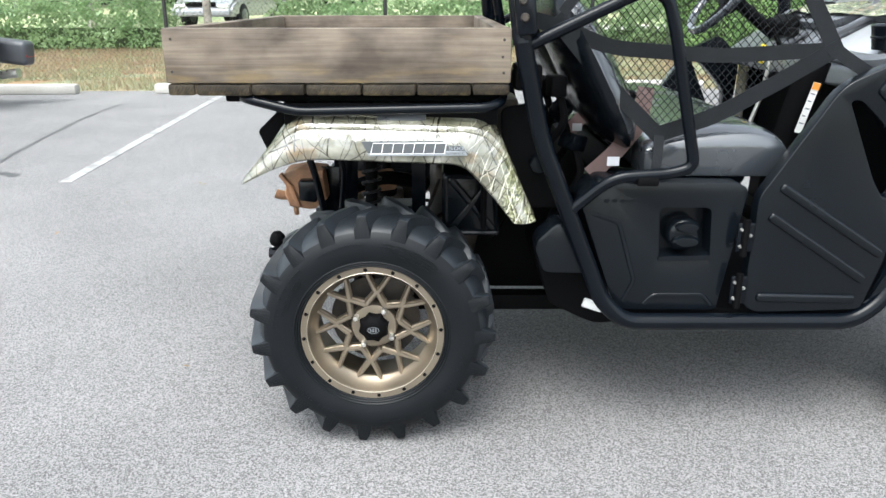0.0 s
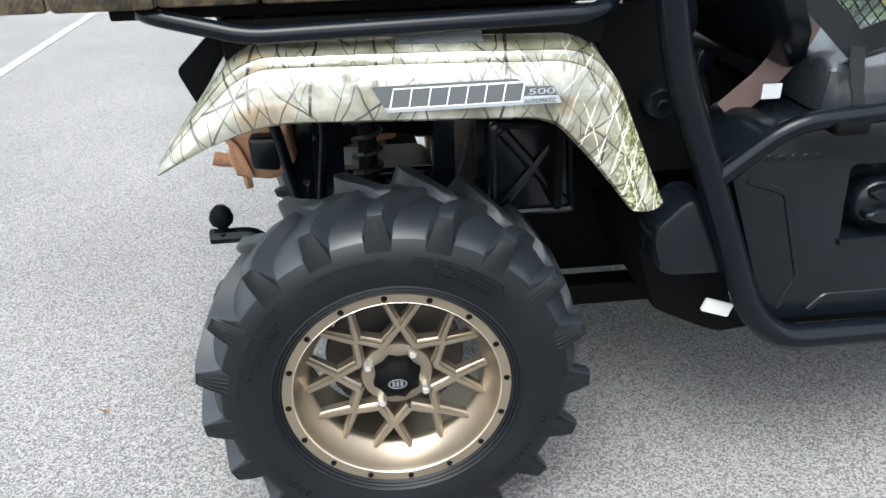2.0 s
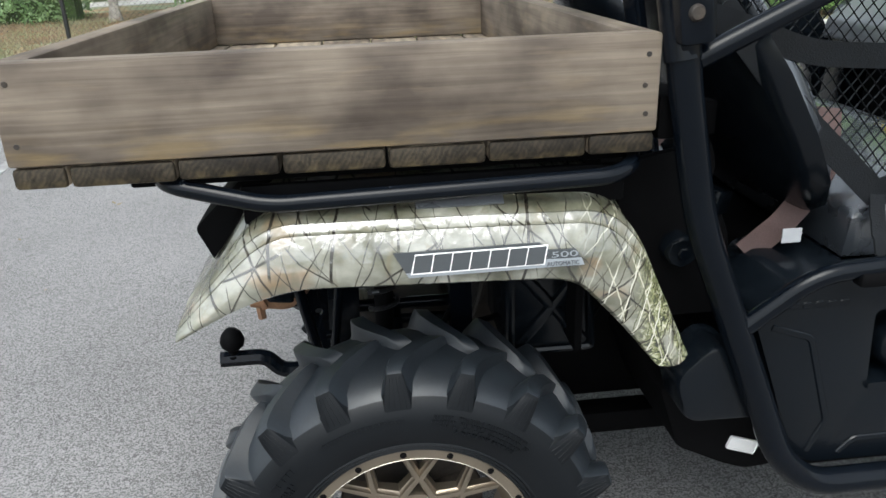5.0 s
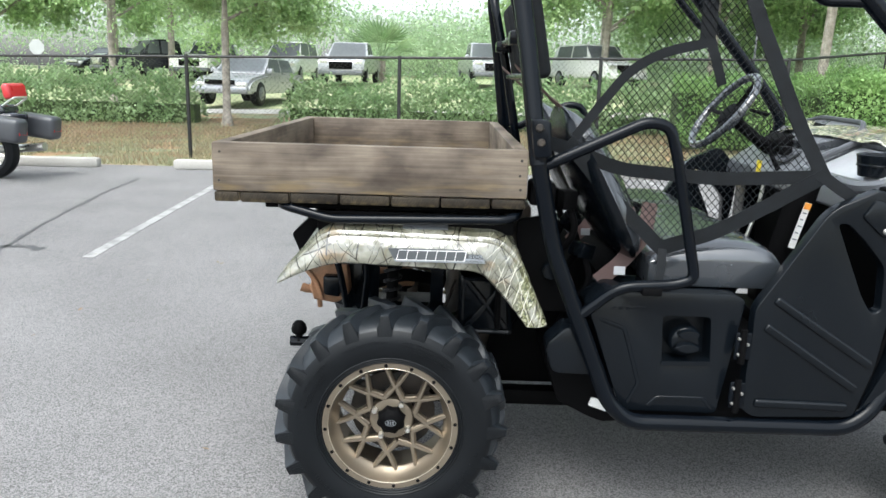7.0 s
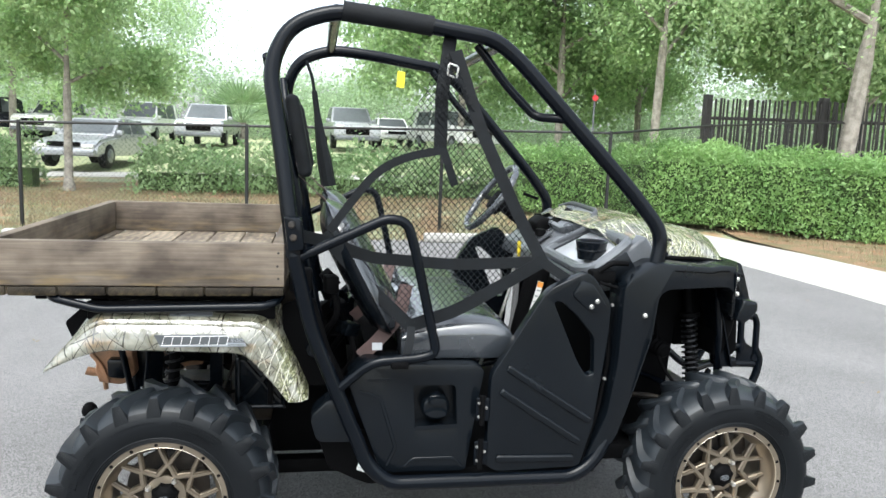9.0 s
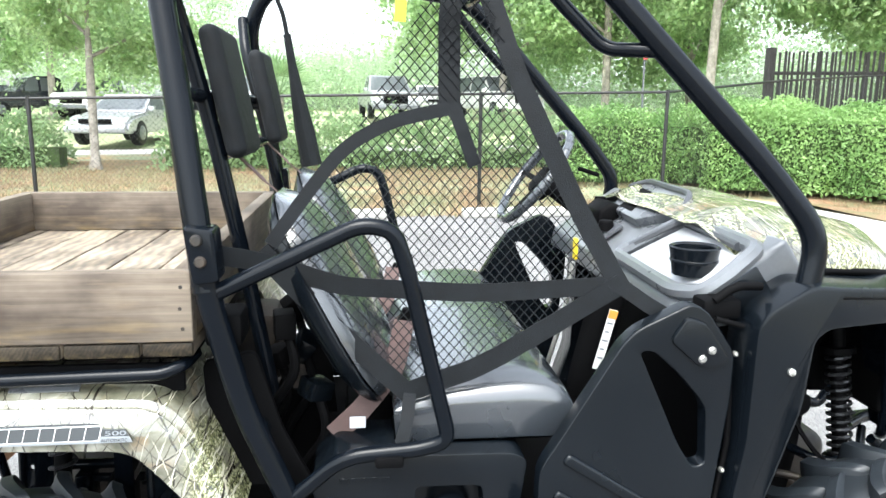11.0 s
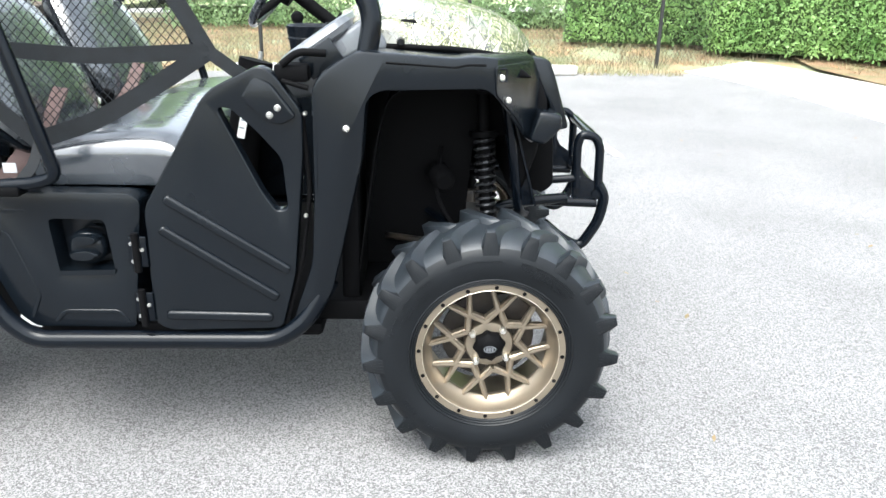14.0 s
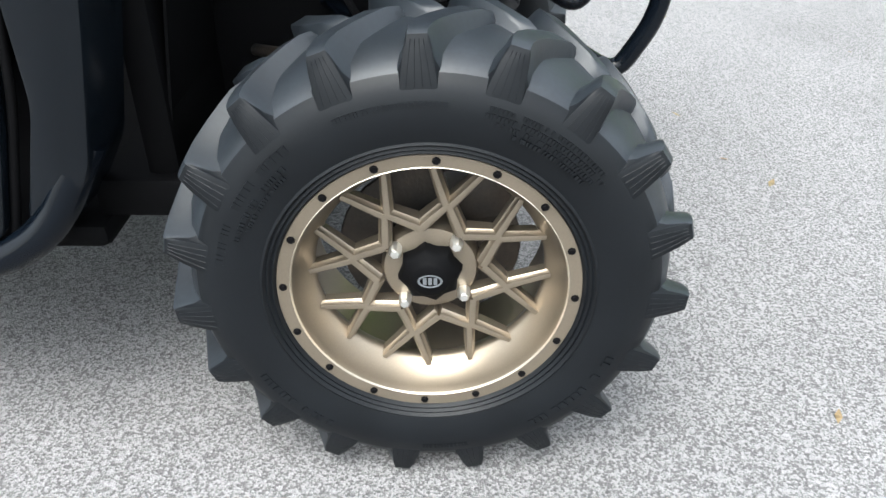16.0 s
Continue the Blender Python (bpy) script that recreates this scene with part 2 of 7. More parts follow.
def wood_material(name, dark, pale, foot=None, raw=None, rings_at=11.0):
    """Old, grey-brown planks with grain along x and dark stains."""
    m = bpy.data.materials.new(name)
    m.use_nodes = True
    n, l = m.node_tree.nodes, m.node_tree.links
    b = n["Principled BSDF"]
    tc, oi = n.new("ShaderNodeTexCoord"), n.new("ShaderNodeObjectInfo")
    shift = n.new("ShaderNodeVectorMath")
    shift.operation = 'MULTIPLY_ADD'
    shift.inputs[1].default_value = (7, 5, 3)
    l.new(oi.outputs["Random"], shift.inputs[0])
    l.new(tc.outputs["Object"], shift.inputs[2])
    mp = n.new("ShaderNodeMapping")
    mp.inputs["Scale"].default_value = (1.6, 46, 46)
    l.new(shift.outputs[0], mp.inputs["Vector"])
    grain = n.new("ShaderNodeTexNoise")
    grain.inputs["Scale"].default_value, grain.inputs["Detail"].default_value, grain.inputs["Distortion"].default_value = 2.2, 9.0, 0.5
    l.new(mp.outputs[0], grain.inputs["Vector"])
    mp2 = n.new("ShaderNodeMapping")
    mp2.inputs["Scale"].default_value = (4.2, 6.5, 6.5)
    l.new(shift.outputs[0], mp2.inputs["Vector"])
    stain = n.new("ShaderNodeTexNoise")
    stain.inputs["Scale"].default_value, stain.inputs["Detail"].default_value = 1.3, 4.0
    l.new(mp2.outputs[0], stain.inputs["Vector"])
    r1 = n.new("ShaderNodeValToRGB")
    e = r1.color_ramp.elements
    e[0].position, e[0].color = 0.22, (*dark, 1)
    e[1].position, e[1].color = 0.84, (*pale, 1)
    l.new(grain.outputs["Fac"], r1.inputs["Fac"])
    r2 = n.new("ShaderNodeValToRGB")
    e = r2.color_ramp.elements
    e[0].position, e[0].color = 0.36, (0.42, 0.39, 0.37, 1)
    e[1].position, e[1].color = 0.62, (1.06, 1.02, 0.95, 1)
    l.new(stain.outputs["Fac"], r2.inputs["Fac"])
    mix = n.new("ShaderNodeMix")
    mix.data_type, mix.blend_type = 'RGBA', 'MULTIPLY'
    mix.inputs["Factor"].default_value = 1.0
    l.new(r1.outputs[0], mix.inputs[6])
    l.new(r2.outputs[0], mix.inputs[7])
    ochre = n.new("ShaderNodeRGB")
    ochre.outputs[0].default_value = (pale[0] * 1.12, pale[1] * 0.98, pale[2] * 0.74, 1)
    mp3 = n.new("ShaderNodeMapping")
    mp3.inputs["Scale"].default_value = (5, 30, 30)
    l.new(shift.outputs[0], mp3.inputs["Vector"])
    rub = n.new("ShaderNodeTexNoise")
    rub.inputs["Scale"].default_value, rub.inputs["Detail"].default_value = 1.6, 6.0
    l.new(mp3.outputs[0], rub.inputs["Vector"])
    r3 = n.new("ShaderNodeValToRGB")
    e = r3.color_ramp.elements
    e[0].position, e[0].color = 0.58, (0, 0, 0, 1)
    e[1].position, e[1].color = 0.74, (0.3, 0.3, 0.3, 1)
    l.new(rub.outputs["Fac"], r3.inputs["Fac"])
    worn = n.new("ShaderNodeMix")
    worn.data_type = 'RGBA'
    l.new(r3.outputs[0], worn.inputs["Factor"])
    l.new(mix.outputs[2], worn.inputs[6])
    l.new(ochre.outputs[0], worn.inputs[7])
    colour = worn.outputs[2]
    if rings_at:
        rings, r5, turn = n.new("ShaderNodeTexWave"), n.new("ShaderNodeValToRGB"), n.new("ShaderNodeMix")
        rings.wave_type, rings.rings_direction = 'RINGS', 'X'
        rings.inputs["Scale"].default_value, rings.inputs["Distortion"].default_value, rings.inputs["Detail"].default_value = rings_at, 7.0, 4.0
        l.new(shift.outputs[0], rings.inputs["Vector"])
        r5.color_ramp.elements[0].color = (0.45, 0.43, 0.42, 1)
        r5.color_ramp.elements[1].color = (1.5, 1.4, 1.25, 1)
        l.new(rings.outputs["Fac"], r5.inputs["Fac"])
        turn.data_type, turn.blend_type = 'RGBA', 'MULTIPLY'
        turn.inputs["Factor"].default_value = 0.45
        l.new(colour, turn.inputs[6])
        l.new(r5.outputs[0], turn.inputs[7])
        colour = turn.outputs[2]
    if foot:
        sep, low, wear = n.new("ShaderNodeSeparateXYZ"), n.new("ShaderNodeMapRange"), n.new("ShaderNodeMath")
        l.new(tc.outputs["Object"], sep.inputs[0])
        l.new(sep.outputs["Z"], low.inputs["Value"])
        low.inputs["From Min"].default_value, low.inputs["From Max"].default_value = foot[1], foot[0]
        wear.operation = 'MULTIPLY'
        r4 = n.new("ShaderNodeValToRGB")
        r4.color_ramp.elements[0].position, r4.color_ramp.elements[1].position = 0.46, 0.62
        r4.color_ramp.elements[1].color = (0.6, 0.6, 0.6, 1)
        l.new(rub.outputs["Fac"], r4.inputs["Fac"])
        l.new(low.outputs[0], wear.inputs[0])
        l.new(r4.outputs[0], wear.inputs[1])
        ends = n.new("ShaderNodeMix")
        ends.data_type = 'RGBA'
        ends.inputs[7].default_value = (*(raw or (pale[0] * 1.1, pale[1] * 0.92, pale[2] * 0.52)), 1)
        l.new(wear.outputs[0], ends.inputs["Factor"])
        l.new(colour, ends.inputs[6])
        colour = ends.outputs[2]
    l.new(colour, b.inputs["Base Color"])
    b.inputs["Roughness"].default_value = 0.62
    b.inputs["Specular IOR Level"].default_value = 0.2
    bp = n.new("ShaderNodeBump")
    bp.inputs["Strength"].default_value, bp.inputs["Distance"].default_value = 0.5, 0.002
    l.new(grain.outputs["Fac"], bp.inputs["Height"])
    l.new(bp.outputs[0], b.inputs["Normal"])
    return m


wood = wood_material("weathered_wood", (0.100, 0.084, 0.070), (0.205, 0.177, 0.150), (1.005, 1.06), rings_at=0)
wood_floor = wood_material("floor_wood", (0.20, 0.178, 0.152), (0.32, 0.29, 0.248))
# Stained plank ends, with the shade under the box painted in too.
wood_dark = wood_material("stained_shaded_wood", (0.011, 0.0098, 0.0080), (0.050, 0.042, 0.031), (-0.006, 0.013), (0.17, 0.13, 0.065), 48.0)


def camo_material():
    """Glossy printed plastic: pale khaki ground, tan patches, dark crossing twigs, leaf clumps and pale reeds."""
    m = bpy.data.materials.new("camo_plastic")
    m.use_nodes = True
    n, l = m.node_tree.nodes, m.node_tree.links
    b = n["Principled BSDF"]
    tc = n.new("ShaderNodeTexCoord")

    def ramp(fac, stops):
        r = n.new("ShaderNodeValToRGB")
        while len(r.color_ramp.elements) < len(stops):
            r.color_ramp.elements.new(0.5)
        for e, (p, c) in zip(r.color_ramp.elements, stops):
            e.position, e.color = p, (*c, 1) if isinstance(c, tuple) else (c, c, c, 1)
        l.new(fac, r.inputs["Fac"])
        return r.outputs[0]

    def mixed(fac, a, c, mode='MIX'):
        x = n.new("ShaderNodeMix")
        x.data_type, x.blend_type = 'RGBA', mode
        if fac is None:
            x.inputs["Factor"].default_value = 1.0
        else:
            l.new(fac, x.inputs["Factor"])
        l.new(a, x.inputs[6])
        l.new(c, x.inputs[7])
        return x.outputs[2]

    def plain(c):
        x = n.new("ShaderNodeRGB")
        x.outputs[0].default_value = (*c, 1)
        return x.outputs[0]

    def placed(turn, seed, stretch=(1, 1, 1)):
        mp = n.new("ShaderNodeMapping")
        mp.inputs["Rotation"].default_value = (0, radians(turn), 0)
        mp.inputs["Location"].default_value = (seed * 1.7, seed * 0.9, seed * 0.6)
        mp.inputs["Scale"].default_value = stretch
        l.new(tc.outputs["Object"], mp.inputs["Vector"])
        return mp.outputs[0]

    def noise_at(scale, seed=0.0, stretch=(1, 1, 1), detail=4.0, twist=0.0, turn=0.0):
        t = n.new("ShaderNodeTexNoise")
        t.inputs["Scale"].default_value, t.inputs["Detail"].default_value, t.inputs["Distortion"].default_value = scale, detail, twist
        l.new(placed(turn, seed, stretch), t.inputs["Vector"])
        return t.outputs["Fac"]

    def twigs(turn, gap, width, wiggle, seed, cover):
        """Long, slightly crooked dark lines lying at an angle, broken up by a mask."""
        t = n.new("ShaderNodeTexWave")
        t.wave_type, t.bands_direction = 'BANDS', 'X'
        t.inputs["Scale"].default_value, t.inputs["Distortion"].default_value = 0.314 / gap, wiggle
        t.inputs["Detail"].default_value, t.inputs["Detail Scale"].default_value = 4.0, 1.0
        l.new(placed(turn, seed), t.inputs["Vector"])
        edge = 0.5 + 0.5 * math.cos(math.pi * width / gap)
        line = ramp(t.outputs["Fac"], [(edge, 0.0), (min(0.999, edge + 0.4 * (1 - edge)), 1.0)])
        return mixed(None, line, ramp(noise_at(7.0, seed + 3.0, detail=2.0), [(cover, 0.0), (cover + 0.04, 1.0)]), 'MULTIPLY')

    ground = ramp(noise_at(13, 0.4, (1, 1, 1.4), 7.0), [(0.30, (0.046, 0.046, 0.030)), (0.42, (0.100, 0.099, 0.069)), (0.55, (0.168, 0.166, 0.132)), (0.70, (0.29, 0.287, 0.245))])
    tan = ramp(noise_at(8, 5.1, (1, 1, 1.6), 3.0), [(0.60, 0.0), (0.70, 0.55)])
    col = mixed(tan, ground, plain((0.23, 0.13, 0.06)))
    smear = ramp(noise_at(5, 2.2, (9, 9, 1.6), 4.0, 0.4, 14), [(0.58, 0.0), (0.68, 0.7)])
    col = mixed(smear, col, plain((0.13, 0.115, 0.075)))
    clump = ramp(noise_at(9.0, 8.8, detail=3.0), [(0.42, 0.0), (0.48, 1.0)])
    leafy = ramp(noise_at(110, 1.0, (1, 1, 1.3), 4.0, 1.0), [(0.40, (0.03, 0.035, 0.018)), (0.52, (0.17, 0.18, 0.075)), (0.64, (0.46, 0.45, 0.33))])
    sep, fore, tip = n.new("ShaderNodeSeparateXYZ"), n.new("ShaderNodeMapRange"), n.new("ShaderNodeMapRange")
    l.new(tc.outputs["Object"], sep.inputs[0])
    for span, a, c in ((fore, 0.24, 0.30), (tip, 0.325, 0.365)):
        l.new(sep.outputs["X"], span.inputs["Value"])
        span.inputs["From Min"].default_value, span.inputs["From Max"].default_value = a, c
    col = mixed(mixed(None, clump, tip.outputs[0], 'MULTIPLY'), col, leafy)
    for turn, gap, width, wiggle, seed, cover in ((-8, 0.085, 0.0046, 2.4, 1.3, 0.46), (24, 0.075, 0.0034, 2.6, 2.7, 0.48), (-33, 0.070, 0.0028, 2.4, 4.1, 0.48), (55, 0.085, 0.0028, 2.8, 5.9, 0.50), (-62, 0.100, 0.0028, 2.8, 7.3, 0.50), (8, 0.042, 0.0017, 1.8, 9.4, 0.50), (38, 0.046, 0.0015, 1.8, 3.3, 0.51), (-20, 0.050, 0.0015, 1.8, 6.6, 0.51)):
        col = mixed(twigs(turn, gap, width, wiggle, seed, cover), col, plain((0.018, 0.015, 0.010)))
    for turn, gap, width, seed, tone in ((-22, 0.030, 0.0022, 11.2, (0.52, 0.50, 0.42)), (-48, 0.036, 0.0020, 12.8, (0.47, 0.45, 0.36)), (16, 0.040, 0.0019, 14.1, (0.43, 0.41, 0.32)), (-35, 0.024, 0.0022, 15.6, (0.05, 0.045, 0.028)), (-12, 0.020, 0.0016, 16.9, (0.07, 0.075, 0.035))):
        reed = mixed(None, twigs(turn, gap, width, 3.0, seed, 0.45), fore.outputs[0], 'MULTIPLY')
        col = mixed(reed, col, plain(tone))
    l.new(col, b.inputs["Base Color"])
    b.inputs["Roughness"].default_value = 0.5
    b.inputs["Specular IOR Level"].default_value = 0.15
    l.new(ramp(noise_at(24, 6.3, (1, 1, 1.5), 9.0, 0.6), [(0.42, 0.35), (0.48, 1.0)]), b.inputs["Coat Weight"])
    b.inputs["Coat Roughness"].default_value = 0.05
    b.inputs["Coat IOR"].default_value = 2.0
    wave = n.new("ShaderNodeBump")
    wave.inputs["Strength"].default_value, wave.inputs["Distance"].default_value = 0.75, 0.006
    l.new(noise_at(38, 0.0, detail=8.0), wave.inputs["Height"])
    l.new(wave.outputs[0], b.inputs["Coat Normal"])
    return m


camo = camo_material()


# ---- shaping ----
def part(name, bm, mat, parent=None, label="", smooth=True):
    """Links a bmesh as one mesh object, under parent where one is given."""
    me = bpy.data.meshes.new(name)
    bm.normal_update()
    bm.to_mesh(me)
    bm.free()
    me.materials.append(mat)
    if smooth:
        for p in me.polygons:
            p.use_smooth = True
        me.set_sharp_from_angle(angle=radians(38))
    ob = new(name, me)
    ob.parent = parent
    return tagged(ob, label=label)


def thing(name, label, category, group="", kind="", at=(0, 0, 0)):
    ob = tagged(new(name), label, category, group, kind)
    ob.location = at
    ob.empty_display_size = 0.1
    return ob


def rbox(x0, x1, y0, y1, z0, z1, bev=0.0, seg=2, bm=None):
    made = bmesh.new()
    bmesh.ops.create_cube(made, size=1)
    for v in made.verts:
        v.co = Vector(((x0 + x1) / 2 + v.co.x * (x1 - x0), (y0 + y1) / 2 + v.co.y * (y1 - y0), (z0 + z1) / 2 + v.co.z * (z1 - z0)))
    if bev:
        bmesh.ops.bevel(made, geom=list(made.edges), offset=bev, segments=seg, profile=0.5, affect='EDGES')
    return joined(bm, made)


def joined(bm, made):
    if bm is None:
        return made
    me = bpy.data.meshes.new("tmp")
    made.to_mesh(me)
    made.free()
    bm.from_mesh(me)
    bpy.data.meshes.remove(me)
    return bm


def moved(bm, m):
    bmesh.ops.transform(bm, matrix=m, verts=bm.verts)
    return bm


def rounded(points, radius, seg=5, closed=False):
    """A polyline with its corners rounded."""
    pts = [Vector(p) for p in points]
    out, n = [], len(pts)
    for i, p in enumerate(pts):
        if not closed and i in (0, n - 1):
            out.append(p)
            continue
        a, c = pts[i - 1], pts[(i + 1) % n]
        r = min(radius, (a - p).length * 0.45, (c - p).length * 0.45)
        s, e = p + (a - p).normalized() * r, p + (c - p).normalized() * r
        for k in range(seg + 1):
            u = k / seg
            out.append(s * (1 - u) ** 2 + p * 2 * u * (1 - u) + e * u * u)
    return out


def tube(points, r, radius=0.06, seg=10, closed=False, bm=None, flat=1.0, taper=None):
    """A round bar along a polyline with rounded corners."""
    path = rounded(points, radius, closed=closed)
    bm = bm or bmesh.new()
    n = len(path)
    rings = []
    up = None
    for i, p in enumerate(path):
        a = path[i - 1] if (i or closed) else p
        c = path[(i + 1) % n] if (i < n - 1 or closed) else p
        d = (c - a).normalized()
        if up is None:
            up = d.orthogonal().normalized()
            if abs(d.y) < 0.9:
                up = (Vector((0, 1, 0)) - d * d.y).normalized()
        up = (up - d * up.dot(d)).normalized()
        side = d.cross(up)
        rr = r if taper is None else r + (taper - r) * i / (n - 1)
        rings.append([bm.verts.new(p + rr * (up * math.cos(2 * math.pi * k / seg) * flat + side * math.sin(2 * math.pi * k / seg))) for k in range(seg)])
    m = n if closed else n - 1
    for i in range(m):
        a, c = rings[i], rings[(i + 1) % n]
        for k in range(seg):
            bm.faces.new((a[k], a[(k + 1) % seg], c[(k + 1) % seg], c[k]))
    if not closed:
        bm.faces.new(rings[0][::-1])
        bm.faces.new(rings[-1])
    bmesh.ops.recalc_face_normals(bm, faces=bm.faces)
    return bm


def slab(points, y0, y1, corner=0.0, bev=0.0, holes=(), bm=None, seg=2):
    """A plate cut along an outline in x and z, from y0 (towards the eye) to y1, its front rim bevelled."""
    made = bmesh.new()
    loops = [points, *holes]
    edges = []
    for loop in loops:
        pts = [(p[0], 0, p[1]) for p in loop]
        if corner:
            pts = rounded(pts, corner, 4, True)
        vs = [made.verts.new((p[0], y0, p[2])) for p in pts]
        edges += [made.edges.new((vs[i - 1], vs[i])) for i in range(len(vs))]
    bmesh.ops.triangle_fill(made, edges=edges, use_beauty=True)
    bmesh.ops.dissolve_limit(made, angle_limit=0.001, verts=made.verts, edges=made.edges)
    face_rim = [e for e in made.edges if len(e.link_faces) == 1]
    ext = bmesh.ops.extrude_face_region(made, geom=list(made.faces), use_keep_orig=True)
    for g in ext["geom"]:
        if isinstance(g, bmesh.types.BMVert):
            g.co.y = y1
    bmesh.ops.recalc_face_normals(made, faces=made.faces)
    if bev:
        rim = [e for e in made.edges if len(e.link_faces) == 2 and abs(e.verts[0].co.y - y0) < 1e-6 and abs(e.verts[1].co.y - y0) < 1e-6 and e.calc_face_angle(0) > 0.7]
        bmesh.ops.bevel(made, geom=rim, offset=bev, segments=seg, profile=0.5, affect='EDGES', clamp_overlap=True)
    return joined(bm, made)


def lathe(profile, seg=48, centre=(0, 0, 0), closed=False, bm=None):
    """Turns a profile of (radius, y) about the y axis."""
    bm = bm or bmesh.new()
    c = Vector(centre)
    rings = []
    for r, y in profile:
        rings.append([bm.verts.new(c + Vector((r * math.cos(2 * math.pi * k / seg), y, r * math.sin(2 * math.pi * k / seg)))) for k in range(seg)] if r > 1e-6 else [bm.verts.new(c + Vector((0, y, 0)))])
    pairs = list(zip(rings, rings[1:] + ([rings[0]] if closed else [])))[: None if closed else len(rings) - 1]
    for a, d in pairs:
        for k in range(seg):
            j = (k + 1) % seg
            if len(a) == 1 and len(d) == 1:
                continue
            if len(a) == 1:
                bm.faces.new((a[0], d[j], d[k]))
            elif len(d) == 1:
                bm.faces.new((a[k], a[j], d[0]))
            else:
                bm.faces.new((a[k], a[j], d[j], d[k]))
    bmesh.ops.recalc_face_normals(bm, faces=bm.faces)
    return bm


def grid_sheet_mesh(profile, y0, y1, thick=0.004):
    bm = bmesh.new()
    pts = rounded([(x, 0, z) for x, z in profile], 0.05, 4)
    rows = [[bm.verts.new((p.x, y, p.z)) for p in pts] for y in (y0, (y0 + y1) / 2, y1)]
    for a, c in zip(rows, rows[1:]):
        for i in range(len(a) - 1):
            bm.faces.new((a[i], a[i + 1], c[i + 1], c[i]))
    bmesh.ops.recalc_face_normals(bm, faces=bm.faces)
    bmesh.ops.solidify(bm, geom=list(bm.faces), thickness=thick)
    return bm


CY = 0.66   # the vehicle's middle line
AXLE = 1.864


# ---- setting ----
def rise(x, y):
    """Height of the ground: a flat lot, and beyond its edge a verge that climbs away and towards the vehicle's front."""
    y -= (0.06 * (max(-14.0, min(6.0, x)) + 4.6) - 0.15) * max(0.0, min(1.0, 2.0 - max(y, 8.5) / 8.5))
    steps = ((8.5, 0.0), (9.3, 0.06), (11.5, 0.12), (14.5, 0.20), (22.0, 0.38), (31.0, 0.90), (60.0, 1.5), (200.0, 1.8))
    h = 0.0
    for (a, p), (b, q) in zip(steps, steps[1:]):
        if y > a:
            h = p + (q - p) * min(1.0, (y - a) / (b - a))
    edge = max(0.0, min(1.0, (y - 8.5) / 2.5))
    side = max(0.0, min(1.0, (x - 5.9) / 1.5)) * max(0.0, min(1.0, (y + 4) / 8))
    return h + edge * 0.018 * max(-6.0, min(14.0, x + 3.5)) + side * 0.10 * (1 - edge)


def ground_sheet(name, xs, ys, mat, lift, label, category):
    bm = bmesh.new()
    vs = [[bm.verts.new((x, y, rise(x, y) + lift)) for x in xs] for y in ys]
    for a, c in zip(vs, vs[1:]):
        for i in range(len(a) - 1):
            bm.faces.new((a[i], a[i + 1], c[i + 1], c[i]))
    return tagged(part(name, bm, mat), label, category, kind="structure")


def span(a, b, n):
    return [a + (b - a) * i / n for i in range(n + 1)]


ground_sheet("ground", [-2000, -300, -60] + span(-30, 30, 60) + [60, 300, 2000], [-2000, -300, -40] + span(-12, 40, 80) + [80, 400, 2000], grass_m, -0.03, "sparse grass and pine straw over sandy ground", "ground")
lot = ground_sheet("parking_lot", span(-14, 6.15, 40), span(-12, 8.5, 40), asphalt, 0.0, "worn grey asphalt parking lot with coarse stones", "asphalt")
for v in lot.data.vertices:
    v.co.y += (0.06 * (v.co.x + 4.6) - 0.15) * max(0.0, (v.co.y - 3.0) / 5.5)
ground_sheet("mulch_bed", span(7.25, 17, 16), span(-8, 14, 30), mulch_m, 0.012, "brown pine straw bed under the hedge", "mulch")
ground_sheet("mulch_strip", span(-14, 6.2, 30), span(11.8, 16.6, 8), mulch_m, -0.018, "strip of pine straw under the shrubs", "mulch")
ground_sheet("road", span(-40, 40, 40), [18.2, 18.8, 19.4, 20], concrete, -0.015, "pale grey road behind the shrubs", "road")


ground_sheet("lawn", span(-60, 60, 40), span(20.2, 80, 40), lawn_m, -0.016, "sunny green lawn beyond the road", "lawn")


def parking_line(x):
    bm = moved(rbox(-0.042, 0.042, 0.0, 4.75, 0.001, 0.004), pose(x, 3.15 + 0.1 * (x + 2.4), 0, 0, 0, 3.2))
    return tagged(part("parking_line", bm, line_paint), "worn white painted parking line on asphalt", "line", "parking lines", "structure")


for x in (-7.96, -5.18, -2.40, 0.38, 3.16):
    parking_line(x)


def crack(points, width, name, label):
    """A thin, jagged, dark seam in the asphalt."""
    rng = random.Random(3)
    bm = bmesh.new()
    left, right = [], []
    path = rounded([(x, y, 0) for x, y in points], 0.2, 4)
    for a, b in zip(path, path[1:]):
        d = (b - a)
        s = Vector((-d.y, d.x, 0)).normalized()
        for k in range(6):
            p = a.lerp(b, k / 6) + s * rng.uniform(-0.02, 0.02)
            w = width * rng.uniform(0.3, 1.2)
            left.append(bm.verts.new(p + s * w + Vector((0, 0, 0.003))))
            right.append(bm.verts.new(p - s * w + Vector((0, 0, 0.003))))
    for i in range(len(left) - 1):
        bm.faces.new((left[i], left[i + 1], right[i + 1], right[i]))
    return tagged(part(name, bm, tar), label, "crack", kind="structure")


